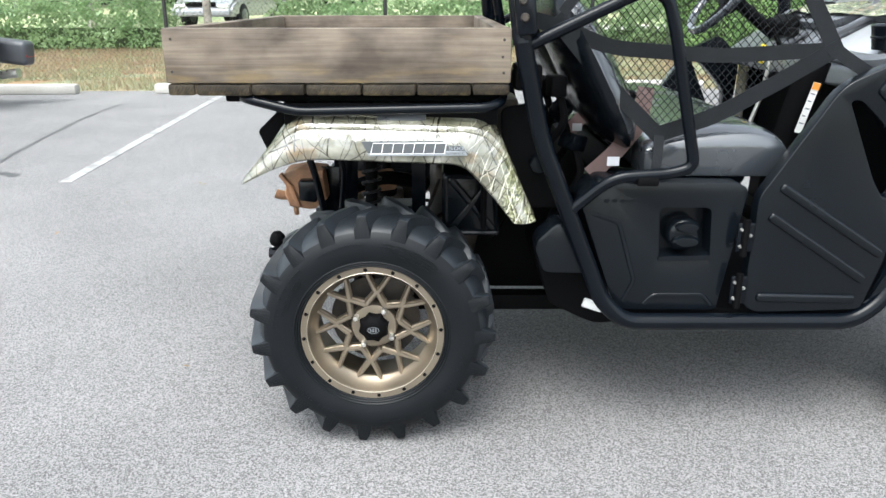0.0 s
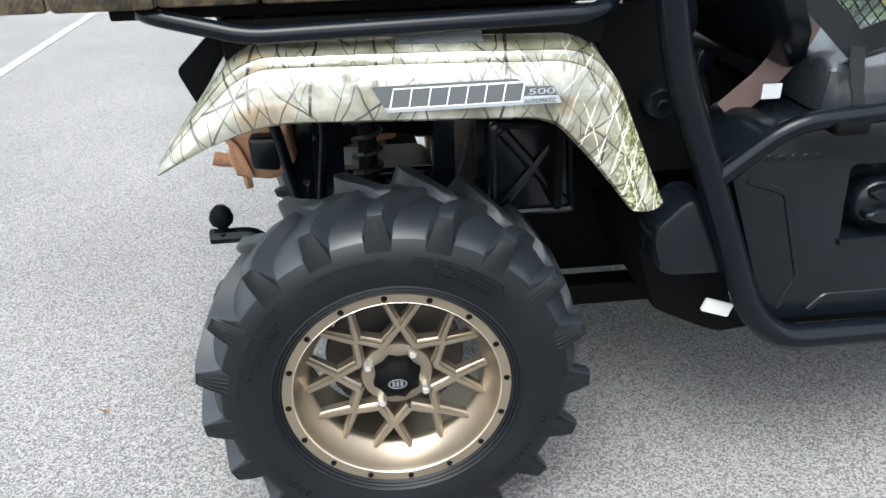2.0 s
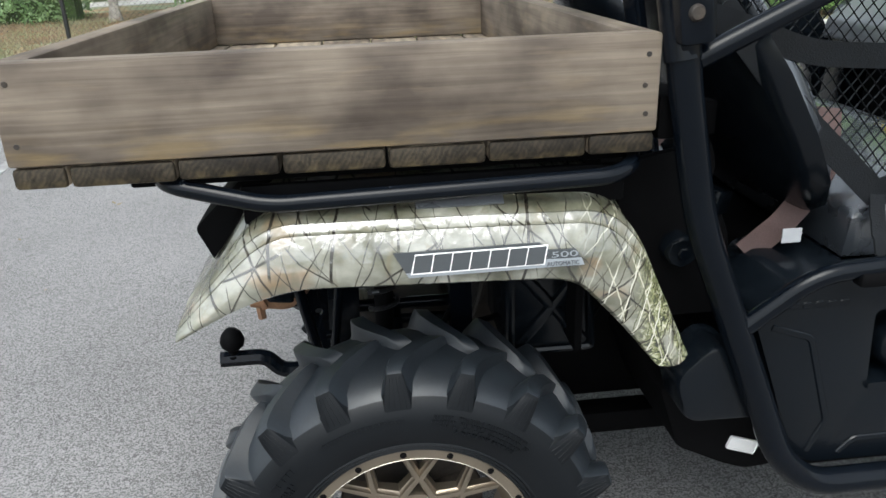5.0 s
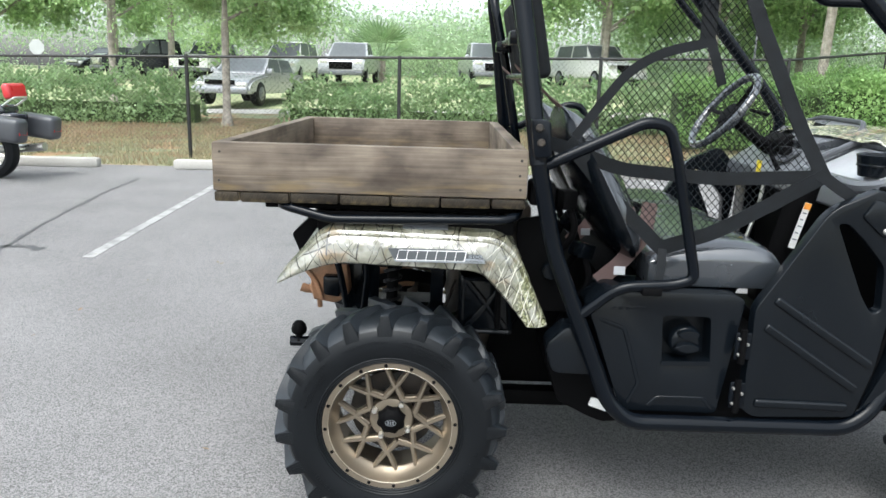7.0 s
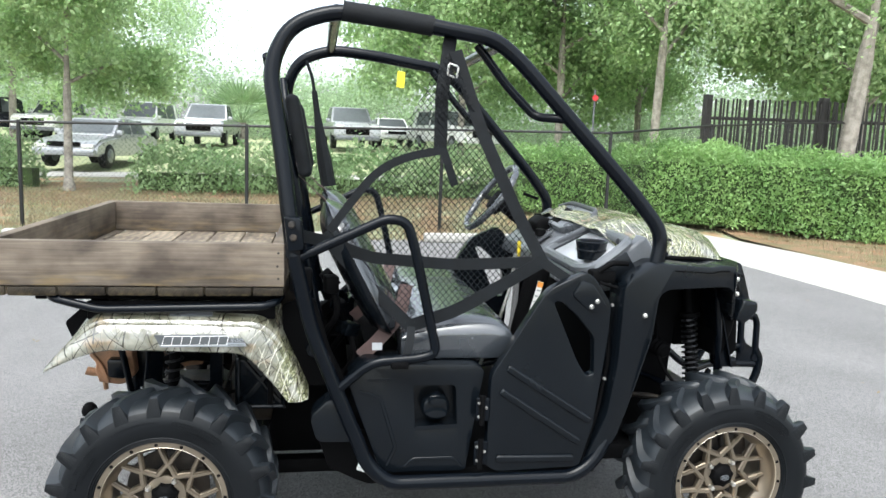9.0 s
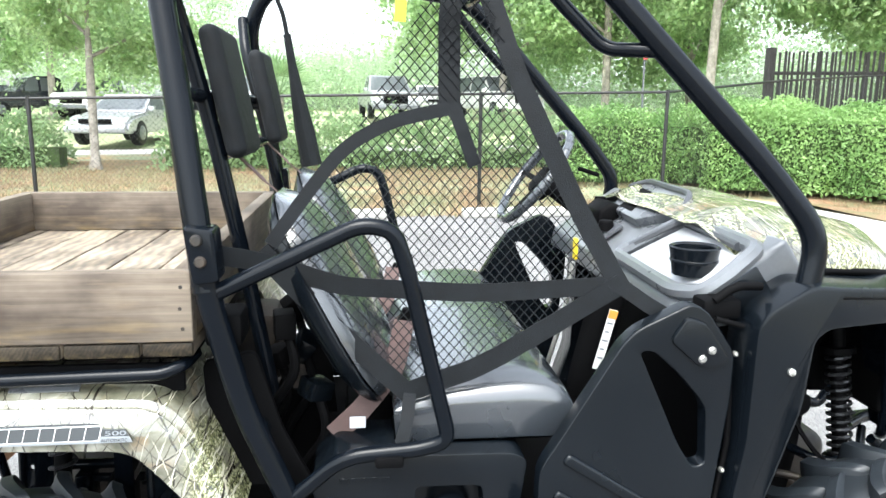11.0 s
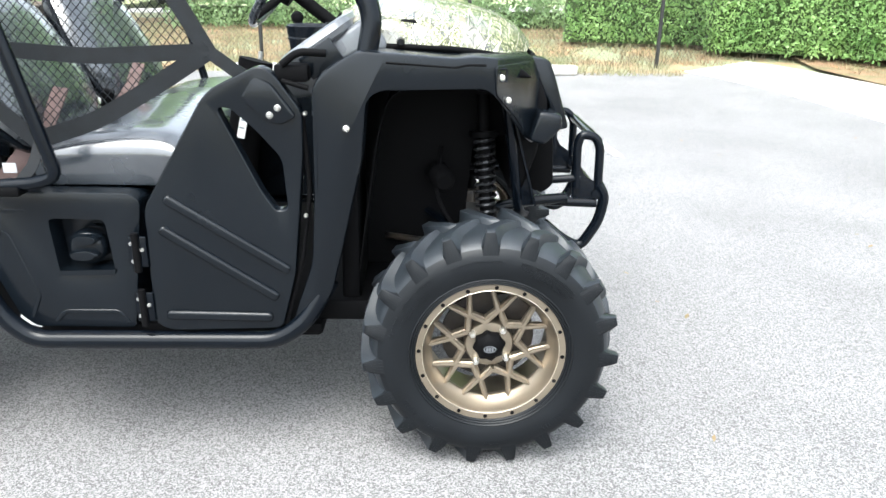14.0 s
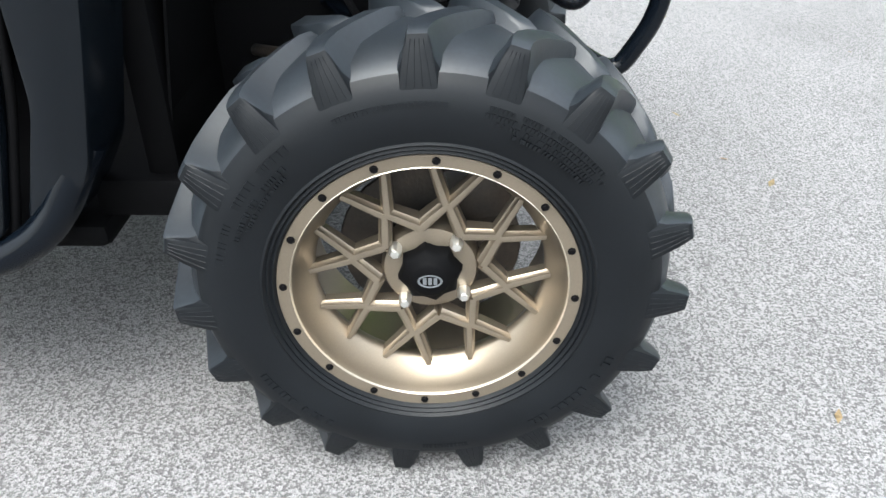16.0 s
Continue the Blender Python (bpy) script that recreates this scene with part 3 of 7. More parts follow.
crack([(-3.06, 3.0), (-3.16, 3.6), (-3.28, 4.05), (-3.40, 4.8), (-3.60, 6.2), (-3.66, 7.2)], 0.022, "asphalt_crack", "dark tarred crack across the asphalt")
crack([(-3.25, 3.35), (-3.05, 3.45), (-2.8, 3.33)], 0.05, "asphalt_crack", "dark tarred crack across the asphalt")


def leaf_litter():
    rng = random.Random(8)
    bm = bmesh.new()
    for _ in range(150):
        x, y = rng.uniform(-4, 5.5), rng.uniform(-0.6, 8.2)
        if -0.5 < x < 2.3 and -0.1 < y < 1.4:
            continue
        a, r = rng.uniform(0, 6.28), rng.uniform(0.006, 0.022)
        c = Vector((x, y, 0.004))
        u, v = Vector((math.cos(a), math.sin(a), 0.25)) * r, Vector((-math.sin(a), math.cos(a), 0.1)) * r * 0.45
        bm.faces.new([bm.verts.new(p) for p in (c - u, c + v, c + u, c - v)])
    return tagged(part("leaf_litter", bm, mulch_m, smooth=False), "small dry leaves scattered on the asphalt", "leaves", kind="stuff")


leaf_litter()


def wheel_stop(x):
    bm = moved(rbox(-0.9, 0.9, -0.085, 0.085, 0.0, 0.13, 0.03), pose(x, 8.12 + 0.06 * (x + 4.6), 0, 0, 0, 3.4))
    return tagged(part("wheel_stop", bm, concrete), "weathered concrete wheel stop on asphalt", "wheel stop", "wheel stops")


for x in (-8.3, -5.5, -2.7, 0.1, 2.9):
    wheel_stop(x)


def kerb():
    """The low, wide concrete gutter that bends round the lot's corner."""
    line = [(5.45, 9.1), (5.7, 8.5), (5.95, 7), (6.06, 5), (6.1, 2), (6.1, -12)]
    bm = bmesh.new()
    path = rounded([(x, y, 0) for x, y in line], 0.6, 5)
    rings = []
    for i, p in enumerate(path):
        d = (path[min(i + 1, len(path) - 1)] - path[max(i - 1, 0)]).normalized()
        s = Vector((-d.y, d.x, 0))
        rings.append([bm.verts.new(p + s * u + Vector((0, 0, z))) for u, z in ((0, 0.003), (0.02, 0.02), (0.40, 0.045), (0.80, 0.085), (1.18, 0.12), (1.25, 0.06))])
    for a, c in zip(rings, rings[1:]):
        for k in range(5):
            bm.faces.new((a[k], a[k + 1], c[k + 1], c[k]))
    bmesh.ops.recalc_face_normals(bm, faces=bm.faces)
    return tagged(part("kerb", bm, concrete), "pale concrete kerb and gutter round the lot", "kerb", kind="structure")


kerb()


# ---- the vehicle ----
uv = thing("utility_vehicle", "black two-seat utility vehicle with camouflage fenders and bronze wheels", "utility vehicle")


def mirror(bm):
    """The same shape on the vehicle's other side."""
    bmesh.ops.transform(bm, matrix=Matrix.Translation((0, 2 * CY, 0)) @ Matrix.Diagonal((1, -1, 1, 1)), verts=bm.verts)
    bmesh.ops.reverse_faces(bm, faces=bm.faces)
    return bm


def sides(name, make, mat, parent, label=""):
    a = part(name, make(), mat, parent, label)
    b = part(name, mirror(make()), mat, parent, label)
    return a, b


# wheels: tyre with curved bars, rim with crossing spokes
def tyre_mesh():
    prof = [(0.190, 0.006), (0.1912, -0.006), (0.1945, -0.012), (0.1985, -0.018), (0.2015, -0.0165), (0.2045, -0.0205), (0.2075, -0.019), (0.211, -0.0235), (0.214, -0.022), (0.228, -0.0265), (0.252, -0.030), (0.276, -0.027), (0.293, -0.016), (0.306, 0.004), (0.317, 0.035), (0.322, 0.09)]
    prof = prof + [(r, 0.18 - y) for r, y in reversed(prof[:-1])] + [(0.190, 0.165), (0.190, 0.012)]
    return lathe(prof, 120, closed=True)


def tread_bar_mesh():
    """One curved bar of the tread: a steep wedge with fine ribs at the shoulder, then a bar to past the middle."""
    bm = bmesh.new()
    # along the bar: y, shift round the tyre, half width on top and at the foot, foot radius, top radius
    st = [(-0.0268, 0.000, 0.0235, 0.0255, 0.268, 0.2745), (-0.0225, 0.000, 0.0195, 0.0270, 0.278, 0.297), (-0.0170, 0.001, 0.0145, 0.0280, 0.287, 0.321), (-0.0125, 0.002, 0.0118, 0.0285, 0.293, 0.3335), (-0.0075, 0.004, 0.0118, 0.0285, 0.297, 0.3365), (0.006, 0.012, 0.0130, 0.0285, 0.304, 0.3385), (0.024, 0.034, 0.0148, 0.0285, 0.310, 0.3395), (0.046, 0.078, 0.0155, 0.0280, 0.315, 0.339), (0.068, 0.135, 0.0155, 0.0270, 0.318, 0.3385), (0.085, 0.185, 0.0150, 0.0255, 0.319, 0.338), (0.098, 0.225, 0.0135, 0.023, 0.319, 0.334), (0.105, 0.245, 0.0100, 0.0185, 0.318, 0.324)]
    rings = []
    for y, sh, wt, wf, r0, r1 in st:
        ring = []
        h = r1 - r0
        for w, r in ((-wf, r0 - 0.003), (-wt - (wf - wt) * 0.42, r0 + h * 0.28), (-wt * 1.06, r1 - 0.0050), (-wt * 0.86, r1 - 0.0005), (wt * 0.86, r1 - 0.0005), (wt * 1.06, r1 - 0.0050), (wt + (wf - wt) * 0.42, r0 + h * 0.28), (wf, r0 - 0.003)):
            a = sh + w / 0.315
            ring.append(bm.verts.new((r * math.sin(a), y, r * math.cos(a))))
        rings.append(ring)
    for a, c in zip(rings, rings[1:]):
        for q in range(7):
            bm.faces.new((a[q], a[q + 1], c[q + 1], c[q]))
    bm.faces.new(rings[0])
    bm.faces.new(rings[-1])
    for w in (-0.009, -0.003, 0.003, 0.009):
        tube([(w * 1.5, -0.0255, 0.280), (w * 1.15, -0.0205, 0.304), (w * 0.75, -0.0148, 0.328)], 0.0006, 0.0, 4, bm=bm)
    bmesh.ops.recalc_face_normals(bm, faces=bm.faces)
    return bm


def bar(bm, p, q, w0, w1, top, d0, d1, ridge=0.5):
    """A spoke: a bar of ridged section between two points of the rim's face (x, z), its face at y = top, its back d0 and d1 deeper."""
    p, q = Vector((p[0], 0, p[1])), Vector((q[0], 0, q[1]))
    s = Vector((-(q - p).z, 0, (q - p).x)).normalized()
    t0, t1 = (top, top) if isinstance(top, float) else top
    rings = []
    for c, w, t, d in ((p, w0, t0, d0), (q, w1, t1, d1)):
        rings.append([bm.verts.new(c + s * u * w + Vector((0, y, 0))) for u, y in ((-1, t + d), (-1, t + 0.0085), (-0.62, t + 0.0055), (-ridge, t + 0.0008), (0, t), (ridge, t + 0.0008), (0.62, t + 0.0055), (1, t + 0.0085), (1, t + d))])
    for k in range(9):
        bm.faces.new((rings[0][k], rings[0][(k + 1) % 9], rings[1][(k + 1) % 9], rings[1][k]))
    bm.faces.new(rings[0])
    bm.faces.new(rings[1])


def rim_mesh():
    """A flat bolted lip, a smooth bowl, and eight pairs of crossing spokes with open gaps between them."""
    prof = [(0.1755, 0.0), (0.1768, -0.009), (0.179, -0.0125), (0.1945, -0.0135), (0.197, -0.010), (0.197, 0.0), (0.190, 0.005), (0.186, 0.04), (0.181, 0.06), (0.178, 0.16), (0.186, 0.175), (0.18, 0.178), (0.169, 0.165), (0.169, 0.072), (0.158, 0.062), (0.1525, 0.046), (0.153, 0.041), (0.1565, 0.037), (0.164, 0.027), (0.171, 0.013)]
    bm = lathe(prof, 96, closed=True)
    for k in range(8):
        t = math.pi * k / 4 + math.pi / 8
        node = (0.107 * math.cos(t), 0.107 * math.sin(t))
        for s in (-1, 1):
            e = t + s * 0.205
            bar(bm, (0.104 * math.cos(t + s * 0.02), 0.104 * math.sin(t + s * 0.02)), (0.1605 * math.cos(e), 0.1605 * math.sin(e)), 0.0085, 0.0064, (0.028, 0.029), 0.024, 0.022)
            v = t + s * math.pi / 8
            bar(bm, node, (0.071 * math.cos(v), 0.071 * math.sin(v)), 0.0080, 0.0092, (0.028, 0.027), 0.024, 0.030)
    lathe([(0.0, 0.041), (0.052, 0.041), (0.062, 0.043), (0.066, 0.050), (0.066, 0.078), (0.0, 0.078)], 32, bm=bm)
    bmesh.ops.recalc_face_normals(bm, faces=bm.faces)
    return bm


def sidewall_marks():
    """Raised marks too fine to read: rows of small bars on the sidewall."""
    rng = random.Random(5)
    bm = bmesh.new()
    rows = [(0.262, 118, 158, 0.010), (0.247, 122, 150, 0.006), (0.238, 124, 146, 0.005), (0.262, 76, 104, 0.006), (0.266, 32, 66, 0.005), (0.258, 30, 66, 0.005), (0.250, 32, 64, 0.005), (0.242, 34, 60, 0.005), (0.258, -66, -28, 0.011), (0.264, -102, -86, 0.006), (0.258, -160, -128, 0.010)]
    for r, a0, a1, hgt in rows:
        a = a0
        while a < a1:
            w = hgt * rng.uniform(0.45, 0.85)
            if rng.random() > 0.14:
                y = -0.0302 if 0.24 < r < 0.262 else -0.029
                c = math.radians(a)
                rr = Vector((math.cos(c), 0, math.sin(c)))
                tt = Vector((-math.sin(c), 0, math.cos(c)))
                q = [rr * (r + u * hgt / 2) + tt * v * w / 2 for u, v in ((-1, -1), (-1, 1), (1, 1), (1, -1))]
                lo = [bm.verts.new(p + Vector((0, y + 0.003, 0))) for p in q]
                hi = [bm.verts.new(p * 0.999 + Vector((0, y - 0.0010, 0))) for p in q]
                bm.faces.new(hi)
                for k in range(4):
                    bm.faces.new((lo[k], lo[(k + 1) % 4], hi[(k + 1) % 4], hi[k]))
            a += math.degrees(w / r) * 1.45
    bmesh.ops.recalc_face_normals(bm, faces=bm.faces)
    return bm


def wheel(x, y, flip=False, spin=0.0, tread=0.0):
    w = new("wheel")
    w.parent = uv
    w.matrix_basis = Matrix.Translation((x, y, 0.339)) @ (pose(0, 0, 0, 0, 0, 180) if flip else Matrix()) @ pose(0, 0, 0, 0, spin, 0)
    if not wheel.meshes:
        cap = lathe([(0.0, 0.012), (0.022, 0.012), (0.026, 0.015), (0.031, 0.018), (0.037, 0.021), (0.043, 0.028), (0.045, 0.05), (0.0, 0.05)], 16)
        for v in cap.verts:
            a = math.atan2(v.co.z, v.co.x)
            if math.hypot(v.co.x, v.co.z) > 0.03 and round(a / (math.pi / 8)) % 2:
                v.co.x, v.co.z = v.co.x * 0.86, v.co.z * 0.86
        nut = lathe([(0.0, 0.022), (0.006, 0.022), (0.0088, 0.026), (0.0088, 0.044), (0.0, 0.044)], 6)
        bolt = lathe([(0.0, -0.0165), (0.0035, -0.0165), (0.0055, -0.0135), (0.0055, -0.011), (0.0, -0.011)], 8)
        disc = lathe([(0.0, 0.1), (0.125, 0.1), (0.127, 0.104), (0.125, 0.11), (0.06, 0.112), (0.05, 0.18), (0.0, 0.18)], 32)
        badge = moved(lathe([(0.0138, 0.0112), (0.0142, 0.0106), (0.0162, 0.0106), (0.0166, 0.0125), (0.0136, 0.0125)], 28, closed=True), Matrix.Diagonal((1, 1, 0.6, 1)))
        for u in (-0.007, 0.0, 0.007):
            moved(rbox(u - 0.0024, u + 0.0024, 0.0108, 0.0125, -0.0052, 0.0052, bm=badge), Matrix())
        caliper = rbox(0.03, 0.13, 0.085, 0.15, 0.035, 0.12, 0.012)
        edge = lathe([(0.1960, -0.0134), (0.1972, -0.0122), (0.1956, -0.0130)], 96, closed=True)
        lathe([(0.1780, -0.0133), (0.1766, -0.0105), (0.1788, -0.0127)], 96, closed=True, bm=edge)
        for nm, bm, mt in (("rim_edge", edge, worn_bronze), ("sidewall_lettering", sidewall_marks(), rubber), ("tyre", tyre_mesh(), rubber), ("rim", rim_mesh(), bronze), ("hub_cap", cap, matt_black), ("lug_nut", nut, chrome), ("rim_bolt", bolt, matt_black), ("brake_disc", disc, dirty_steel), ("badge", badge, silver_m), ("tread_bar", tread_bar_mesh(), tread_rubber), ("brake_caliper", caliper, dirty_steel)):
            o = part(nm, bm, mt)
            wheel.meshes[nm] = o.data
            if nm == "tread_bar":
                o.data.materials.append(rubber)
                for f in o.data.polygons:
                    f.material_index = 1 if f.center.y < -0.0118 else 0
            if nm == "tyre":
                o.data.materials.append(tread_rubber)
                for f in o.data.polygons:
                    f.material_index = 1 if math.hypot(f.center.x, f.center.z) > 0.287 else 0
            bpy.data.objects.remove(o)
    labels = {"tyre": "black rubber tyre with smooth sidewall", "rim": "satin bronze rim with crossing spokes", "hub_cap": "black ribbed hub cap", "badge": "grey oval badge", "lug_nut": "chrome lug nut"}

    def piece(nm, m=Matrix()):
        o = tagged(new(nm, wheel.meshes[nm]), labels.get(nm, ""))
        o.parent = w
        o.matrix_basis = m
        if nm == "sidewall_lettering":
            tagged(o, "fine raised marks on the sidewall", kind="stuff")
        return o

    for nm in ("tyre", "rim", "rim_edge", "sidewall_lettering", "hub_cap", "brake_disc", "brake_caliper"):
        piece(nm)
    piece("badge", pose(0, 0, 0, 0, -spin, 0))
    for k in range(4):
        a = math.pi / 2 * k + 0.75
        piece("lug_nut", Matrix.Translation((0.057 * math.cos(a), 0, 0.057 * math.sin(a))))
    for k in range(16):
        a = math.pi / 8 * k + 0.175
        piece("rim_bolt", Matrix.Translation((0.187 * math.cos(a), 0, 0.187 * math.sin(a))))
    for k in range(19):
        piece("tread_bar", pose(0, 0, 0, 0, 360 / 19 * k + tread, 0))
        piece("tread_bar", Matrix.Translation((0, 0.18, 0)) @ pose(0, 0, 0, 0, 360 / 19 * (k + 0.5) + tread, 0) @ Matrix.Diagonal((1, -1, 1, 1)))
    return w


wheel.meshes = {}
wheel(0, 0, spin=-16.5, tread=-5.8)
wheel(AXLE, 0, spin=-10, tread=7.8)
wheel(0, 2 * CY, True)
wheel(AXLE, 2 * CY, True)

# roll cage and lower frame
CAGE = [(0.385, 0.0, 1.10), (0.338, 0.06, 1.46), (0.303, 0.11, 1.66), (0.36, 0.135, 1.79), (0.50, 0.14, 1.842), (0.68, 0.14, 1.828), (1.0, 0.125, 1.785), (1.09, 0.12, 1.715), (1.47, 0.06, 1.315), (1.575, 0.04, 1.185), (1.55, 0.03, 1.06)]
part("tube_wrap", tube([(0.52, 0.14, 1.842), (0.68, 0.14, 1.828), (0.80, 0.135, 1.813)], 0.031, 0.06, 14), webbing, uv, "black foam wrap on the cage")
sides("cage_tube", lambda: tube(CAGE, 0.0245, 0.09, 14), tube_paint, uv, "glossy black roll cage tube")
SILL = [(0.38, 0.0, 1.22), (0.385, 0.0, 1.10), (0.441, 0.02, 0.863), (0.536, 0.02, 0.633), (0.622, 0.02, 0.424), (0.69, 0.02, 0.362), (1.31, 0.02, 0.362), (1.385, 0.03, 0.41), (1.45, 0.05, 0.52)]
sides("sill_tube", lambda: tube(SILL, 0.0235, 0.06, 14), tube_paint, uv, "black lower frame tube")
part("cage_crossbar", tube([(0.50, 0.14, 1.842), (0.50, 2 * CY - 0.14, 1.842)], 0.02), tube_paint, uv)
part("cage_crossbar", tube([(1.02, 0.125, 1.77), (1.02, 2 * CY - 0.125, 1.77)], 0.02), tube_paint, uv)
part("windscreen_bar", tube([(0.95, 0.17, 1.770), (1.055, 0.165, 1.643), (1.15, 0.15, 1.549), (1.20, 0.11, 1.546), (1.25, 0.092, 1.543)], 0.0145, 0.04), tube_paint, uv)
part("windscreen_bar", mirror(tube([(0.95, 0.17, 1.770), (1.055, 0.165, 1.643), (1.15, 0.15, 1.549), (1.20, 0.11, 1.546), (1.25, 0.092, 1.543)], 0.0145, 0.04)), tube_paint, uv)
GRAB = [(0.405, 0.0, 1.10), (0.662, -0.005, 1.222), (0.722, -0.005, 1.212), (0.748, -0.005, 1.135), (0.828, -0.005, 0.80), (0.772, 0.0, 0.782), (0.625, 0.0, 0.772), (0.53, 0.015, 0.685)]
sides("grab_bar", lambda: tube(GRAB, 0.0155, 0.045, 12), tube_paint, uv, "bent black side grab bar")

# rear fenders
LOW = [(-0.31, 0.762), (-0.224, 0.803), (-0.165, 0.82), (-0.126, 0.824), (0.05, 0.818), (0.215, 0.812), (0.25, 0.802), (0.31, 0.737), (0.371, 0.66)]
TOP = [(-0.312, 0.774), (-0.255, 0.84), (-0.20, 0.897), (-0.162, 0.915), (0.07, 0.912), (0.275, 0.906), (0.31, 0.893), (0.345, 0.855), (0.433, 0.657)]


def rear_fender(parent):
    rows = []
    for f, y, dz in ((0.0, 0.01, 0), (0.0, -0.028, 0), (0.05, -0.035, 0), (0.22, -0.038, 0), (0.42, -0.0365, 0), (0.60, -0.031, 0), (0.78, -0.021, 0), (0.815, -0.0185, 0), (0.83, -0.0195, 0), (0.85, -0.0135, 0), (0.93, -0.008, 0), (0.955, -0.0060, 0), (0.965, -0.0072, 0), (0.985, -0.0010, 0), (1.0, 0.003, 0.002), (1.0, 0.018, 0.008), (1.0, 0.05, 0.012), (1.0, 0.056, 0.022), (1.0, 0.07, 0.027), (1.0, 0.2, 0.031), (1.0, 0.34, 0.033)):
        row = []
        for (x0, z0), (x1, z1) in zip(LOW, TOP):
            cut = 1.0 if z1 > 0.88 else 0.25
            row.append((x0 + (x1 - x0) * f, y, z0 + (z1 - z0) * f + dz * cut))
        fine = rounded(row, 0.03, 3)
        rows.append(fine)
    bm = bmesh.new()
    vs = [[bm.verts.new(p) for p in row] for row in rows]
    for a, c in zip(vs, vs[1:]):
        for i in range(len(a) - 1):
            bm.faces.new((a[i], a[i + 1], c[i + 1], c[i]))
    bmesh.ops.recalc_face_normals(bm, faces=bm.faces)
    return bm


sides("rear_fender", lambda: rear_fender(uv), camo, uv, "glossy camouflage printed plastic fender")
sides("bed_tube", lambda: tube([(-0.42, 0.3, 0.972), (-0.30, 0.02, 0.968), (-0.168, 0.0, 0.938), (0.30, 0.0, 0.948), (0.335, 0.02, 0.958), (0.345, 0.07, 0.965)], 0.0122, 0.03, 20), tube_paint, uv, "black bed support tube")

# doors and side covers
DOOR = [(1.013, 0.719), (1.171, 0.98), (1.2, 1.008), (1.31, 1.06), (1.342, 1.042), (1.404, 0.955), (1.402, 0.856), (1.368, 0.546), (1.328, 0.399), (1.042, 0.391), (1.005, 0.415)]
HOLE = [(1.207, 0.962), (1.235, 0.963), (1.292, 0.912), (1.351, 0.844), (1.359, 0.72), (1.332, 0.713), (1.299, 0.763)]


def door():
    return slab(DOOR, 0.012, 0.05, 0.02, 0.02, [HOLE], seg=3)


dr = sides("door", door, black_plastic, uv, "black moulded plastic door")
COVER = [(0.556, 0.69), (0.608, 0.751), (0.966, 0.747), (0.995, 0.73), (0.945, 0.387), (0.692, 0.389), (0.655, 0.421)]
POCKET = [(0.765, 0.681), (0.902, 0.679), (0.912, 0.541), (0.775, 0.536)]
sides("side_cover", lambda: slab(COVER, 0.04, 0.22, 0.015, 0.012, [POCKET]), black_plastic, uv, "black plastic cover under the seat")
FRONT = [(1.343, 0.386), (1.412, 0.579), (1.427, 0.763), (1.431, 1.012), (1.455, 1.05), (1.539, 1.098), (1.58, 1.095), (1.76, 1.079), (1.8, 1.083), (1.965, 1.07), (2.05, 0.905), (2.0, 0.828), (1.965, 0.842), (1.905, 0.925), (1.861, 0.982), (1.832, 1.006), (1.585, 1.009), (1.555, 0.986), (1.542, 0.851), (1.492, 0.634), (1.457, 0.496), (1.397, 0.394)]


def bent(bm):
    """Draws the front panel inwards towards the nose, with a sharp turn at the corner."""
    for x in (1.70, 1.80, 1.858, 1.90, 1.95):
        bmesh.ops.bisect_plane(bm, geom=list(bm.verts) + list(bm.edges) + list(bm.faces), plane_co=(x, 0, 0), plane_no=(1, 0, 0))
    for q in bm.verts:
        q.co.y += max(0, q.co.x - 1.6) * 0.27 + max(0, q.co.x - 1.858) * 1.35 + max(0, 0.8 - q.co.z) * 0.12
    return bm


def front_panel():
    return bent(slab(FRONT, -0.018, 0.10, 0.02, 0.015))


sides("front_fender", front_panel, black_plastic, uv, "black moulded plastic front fender")

# bodywork between the wheels
part("floor_pan", rbox(0.69, 1.42, 0.09, 2 * CY - 0.09, 0.335, 0.375, 0.015), matt_black, uv)
part("seat_base", rbox(0.62, 0.98, 0.22, 2 * CY - 0.22, 0.375, 0.74, 0.02), matt_black, uv)
# Added black panel that closes a bright gap to darkness behind the seats.
part("rear_filler_panel", rbox(0.30, 0.315, 0.16, 2 * CY - 0.16, 0.58, 0.95, 0.004), matt_black, uv)
part("firewall", rbox(1.47, 1.52, 0.14, 2 * CY - 0.14, 0.375, 1.05, 0.015), matt_black, uv)
part("rear_skid_plate", slab([(0.455, 0.50), (0.62, 0.50), (0.675, 0.41), (0.715, 0.345), (0.712, 0.306), (0.640, 0.299), (0.595, 0.316), (0.50, 0.365)], 0.142, 2 * CY - 0.142, 0.015, 0.008), matt_black, uv)
part("white_sticker", moved(rbox(-0.030, 0.030, -0.0015, 0.0015, -0.014, 0.014, 0.004), pose(0.626, 0.1385, 0.361, 0, 19, 0)), white_label, uv, "small white blank sticker", smooth=False)
sides("frame_cover", lambda: slab([(0.436, 0.585), (0.495, 0.642), (0.535, 0.632), (0.60, 0.494), (0.46, 0.497)], 0.035, 0.12, 0.025, 0.012), black_plastic, uv, "rounded black plastic frame cover")
sides("chassis_rail", lambda: rbox(-0.15, 0.64, 0.36, 0.42, 0.250, 0.302, 0.006), matt_black, uv)
part("cross_member", rbox(0.24, 0.30, 0.42, 2 * CY - 0.42, 0.255, 0.300, 0.006), tube_paint, uv)
# Added black plates: they hide bright ground and stand for dark machinery.
sides("dark_filler_plate", lambda: slab([(0.27, 0.30), (0.36, 0.74), (0.56, 0.74), (0.60, 0.30)], 0.44, 0.452, 0.02, 0.004), matt_black, uv, "dull black plate added to fill a dark space")
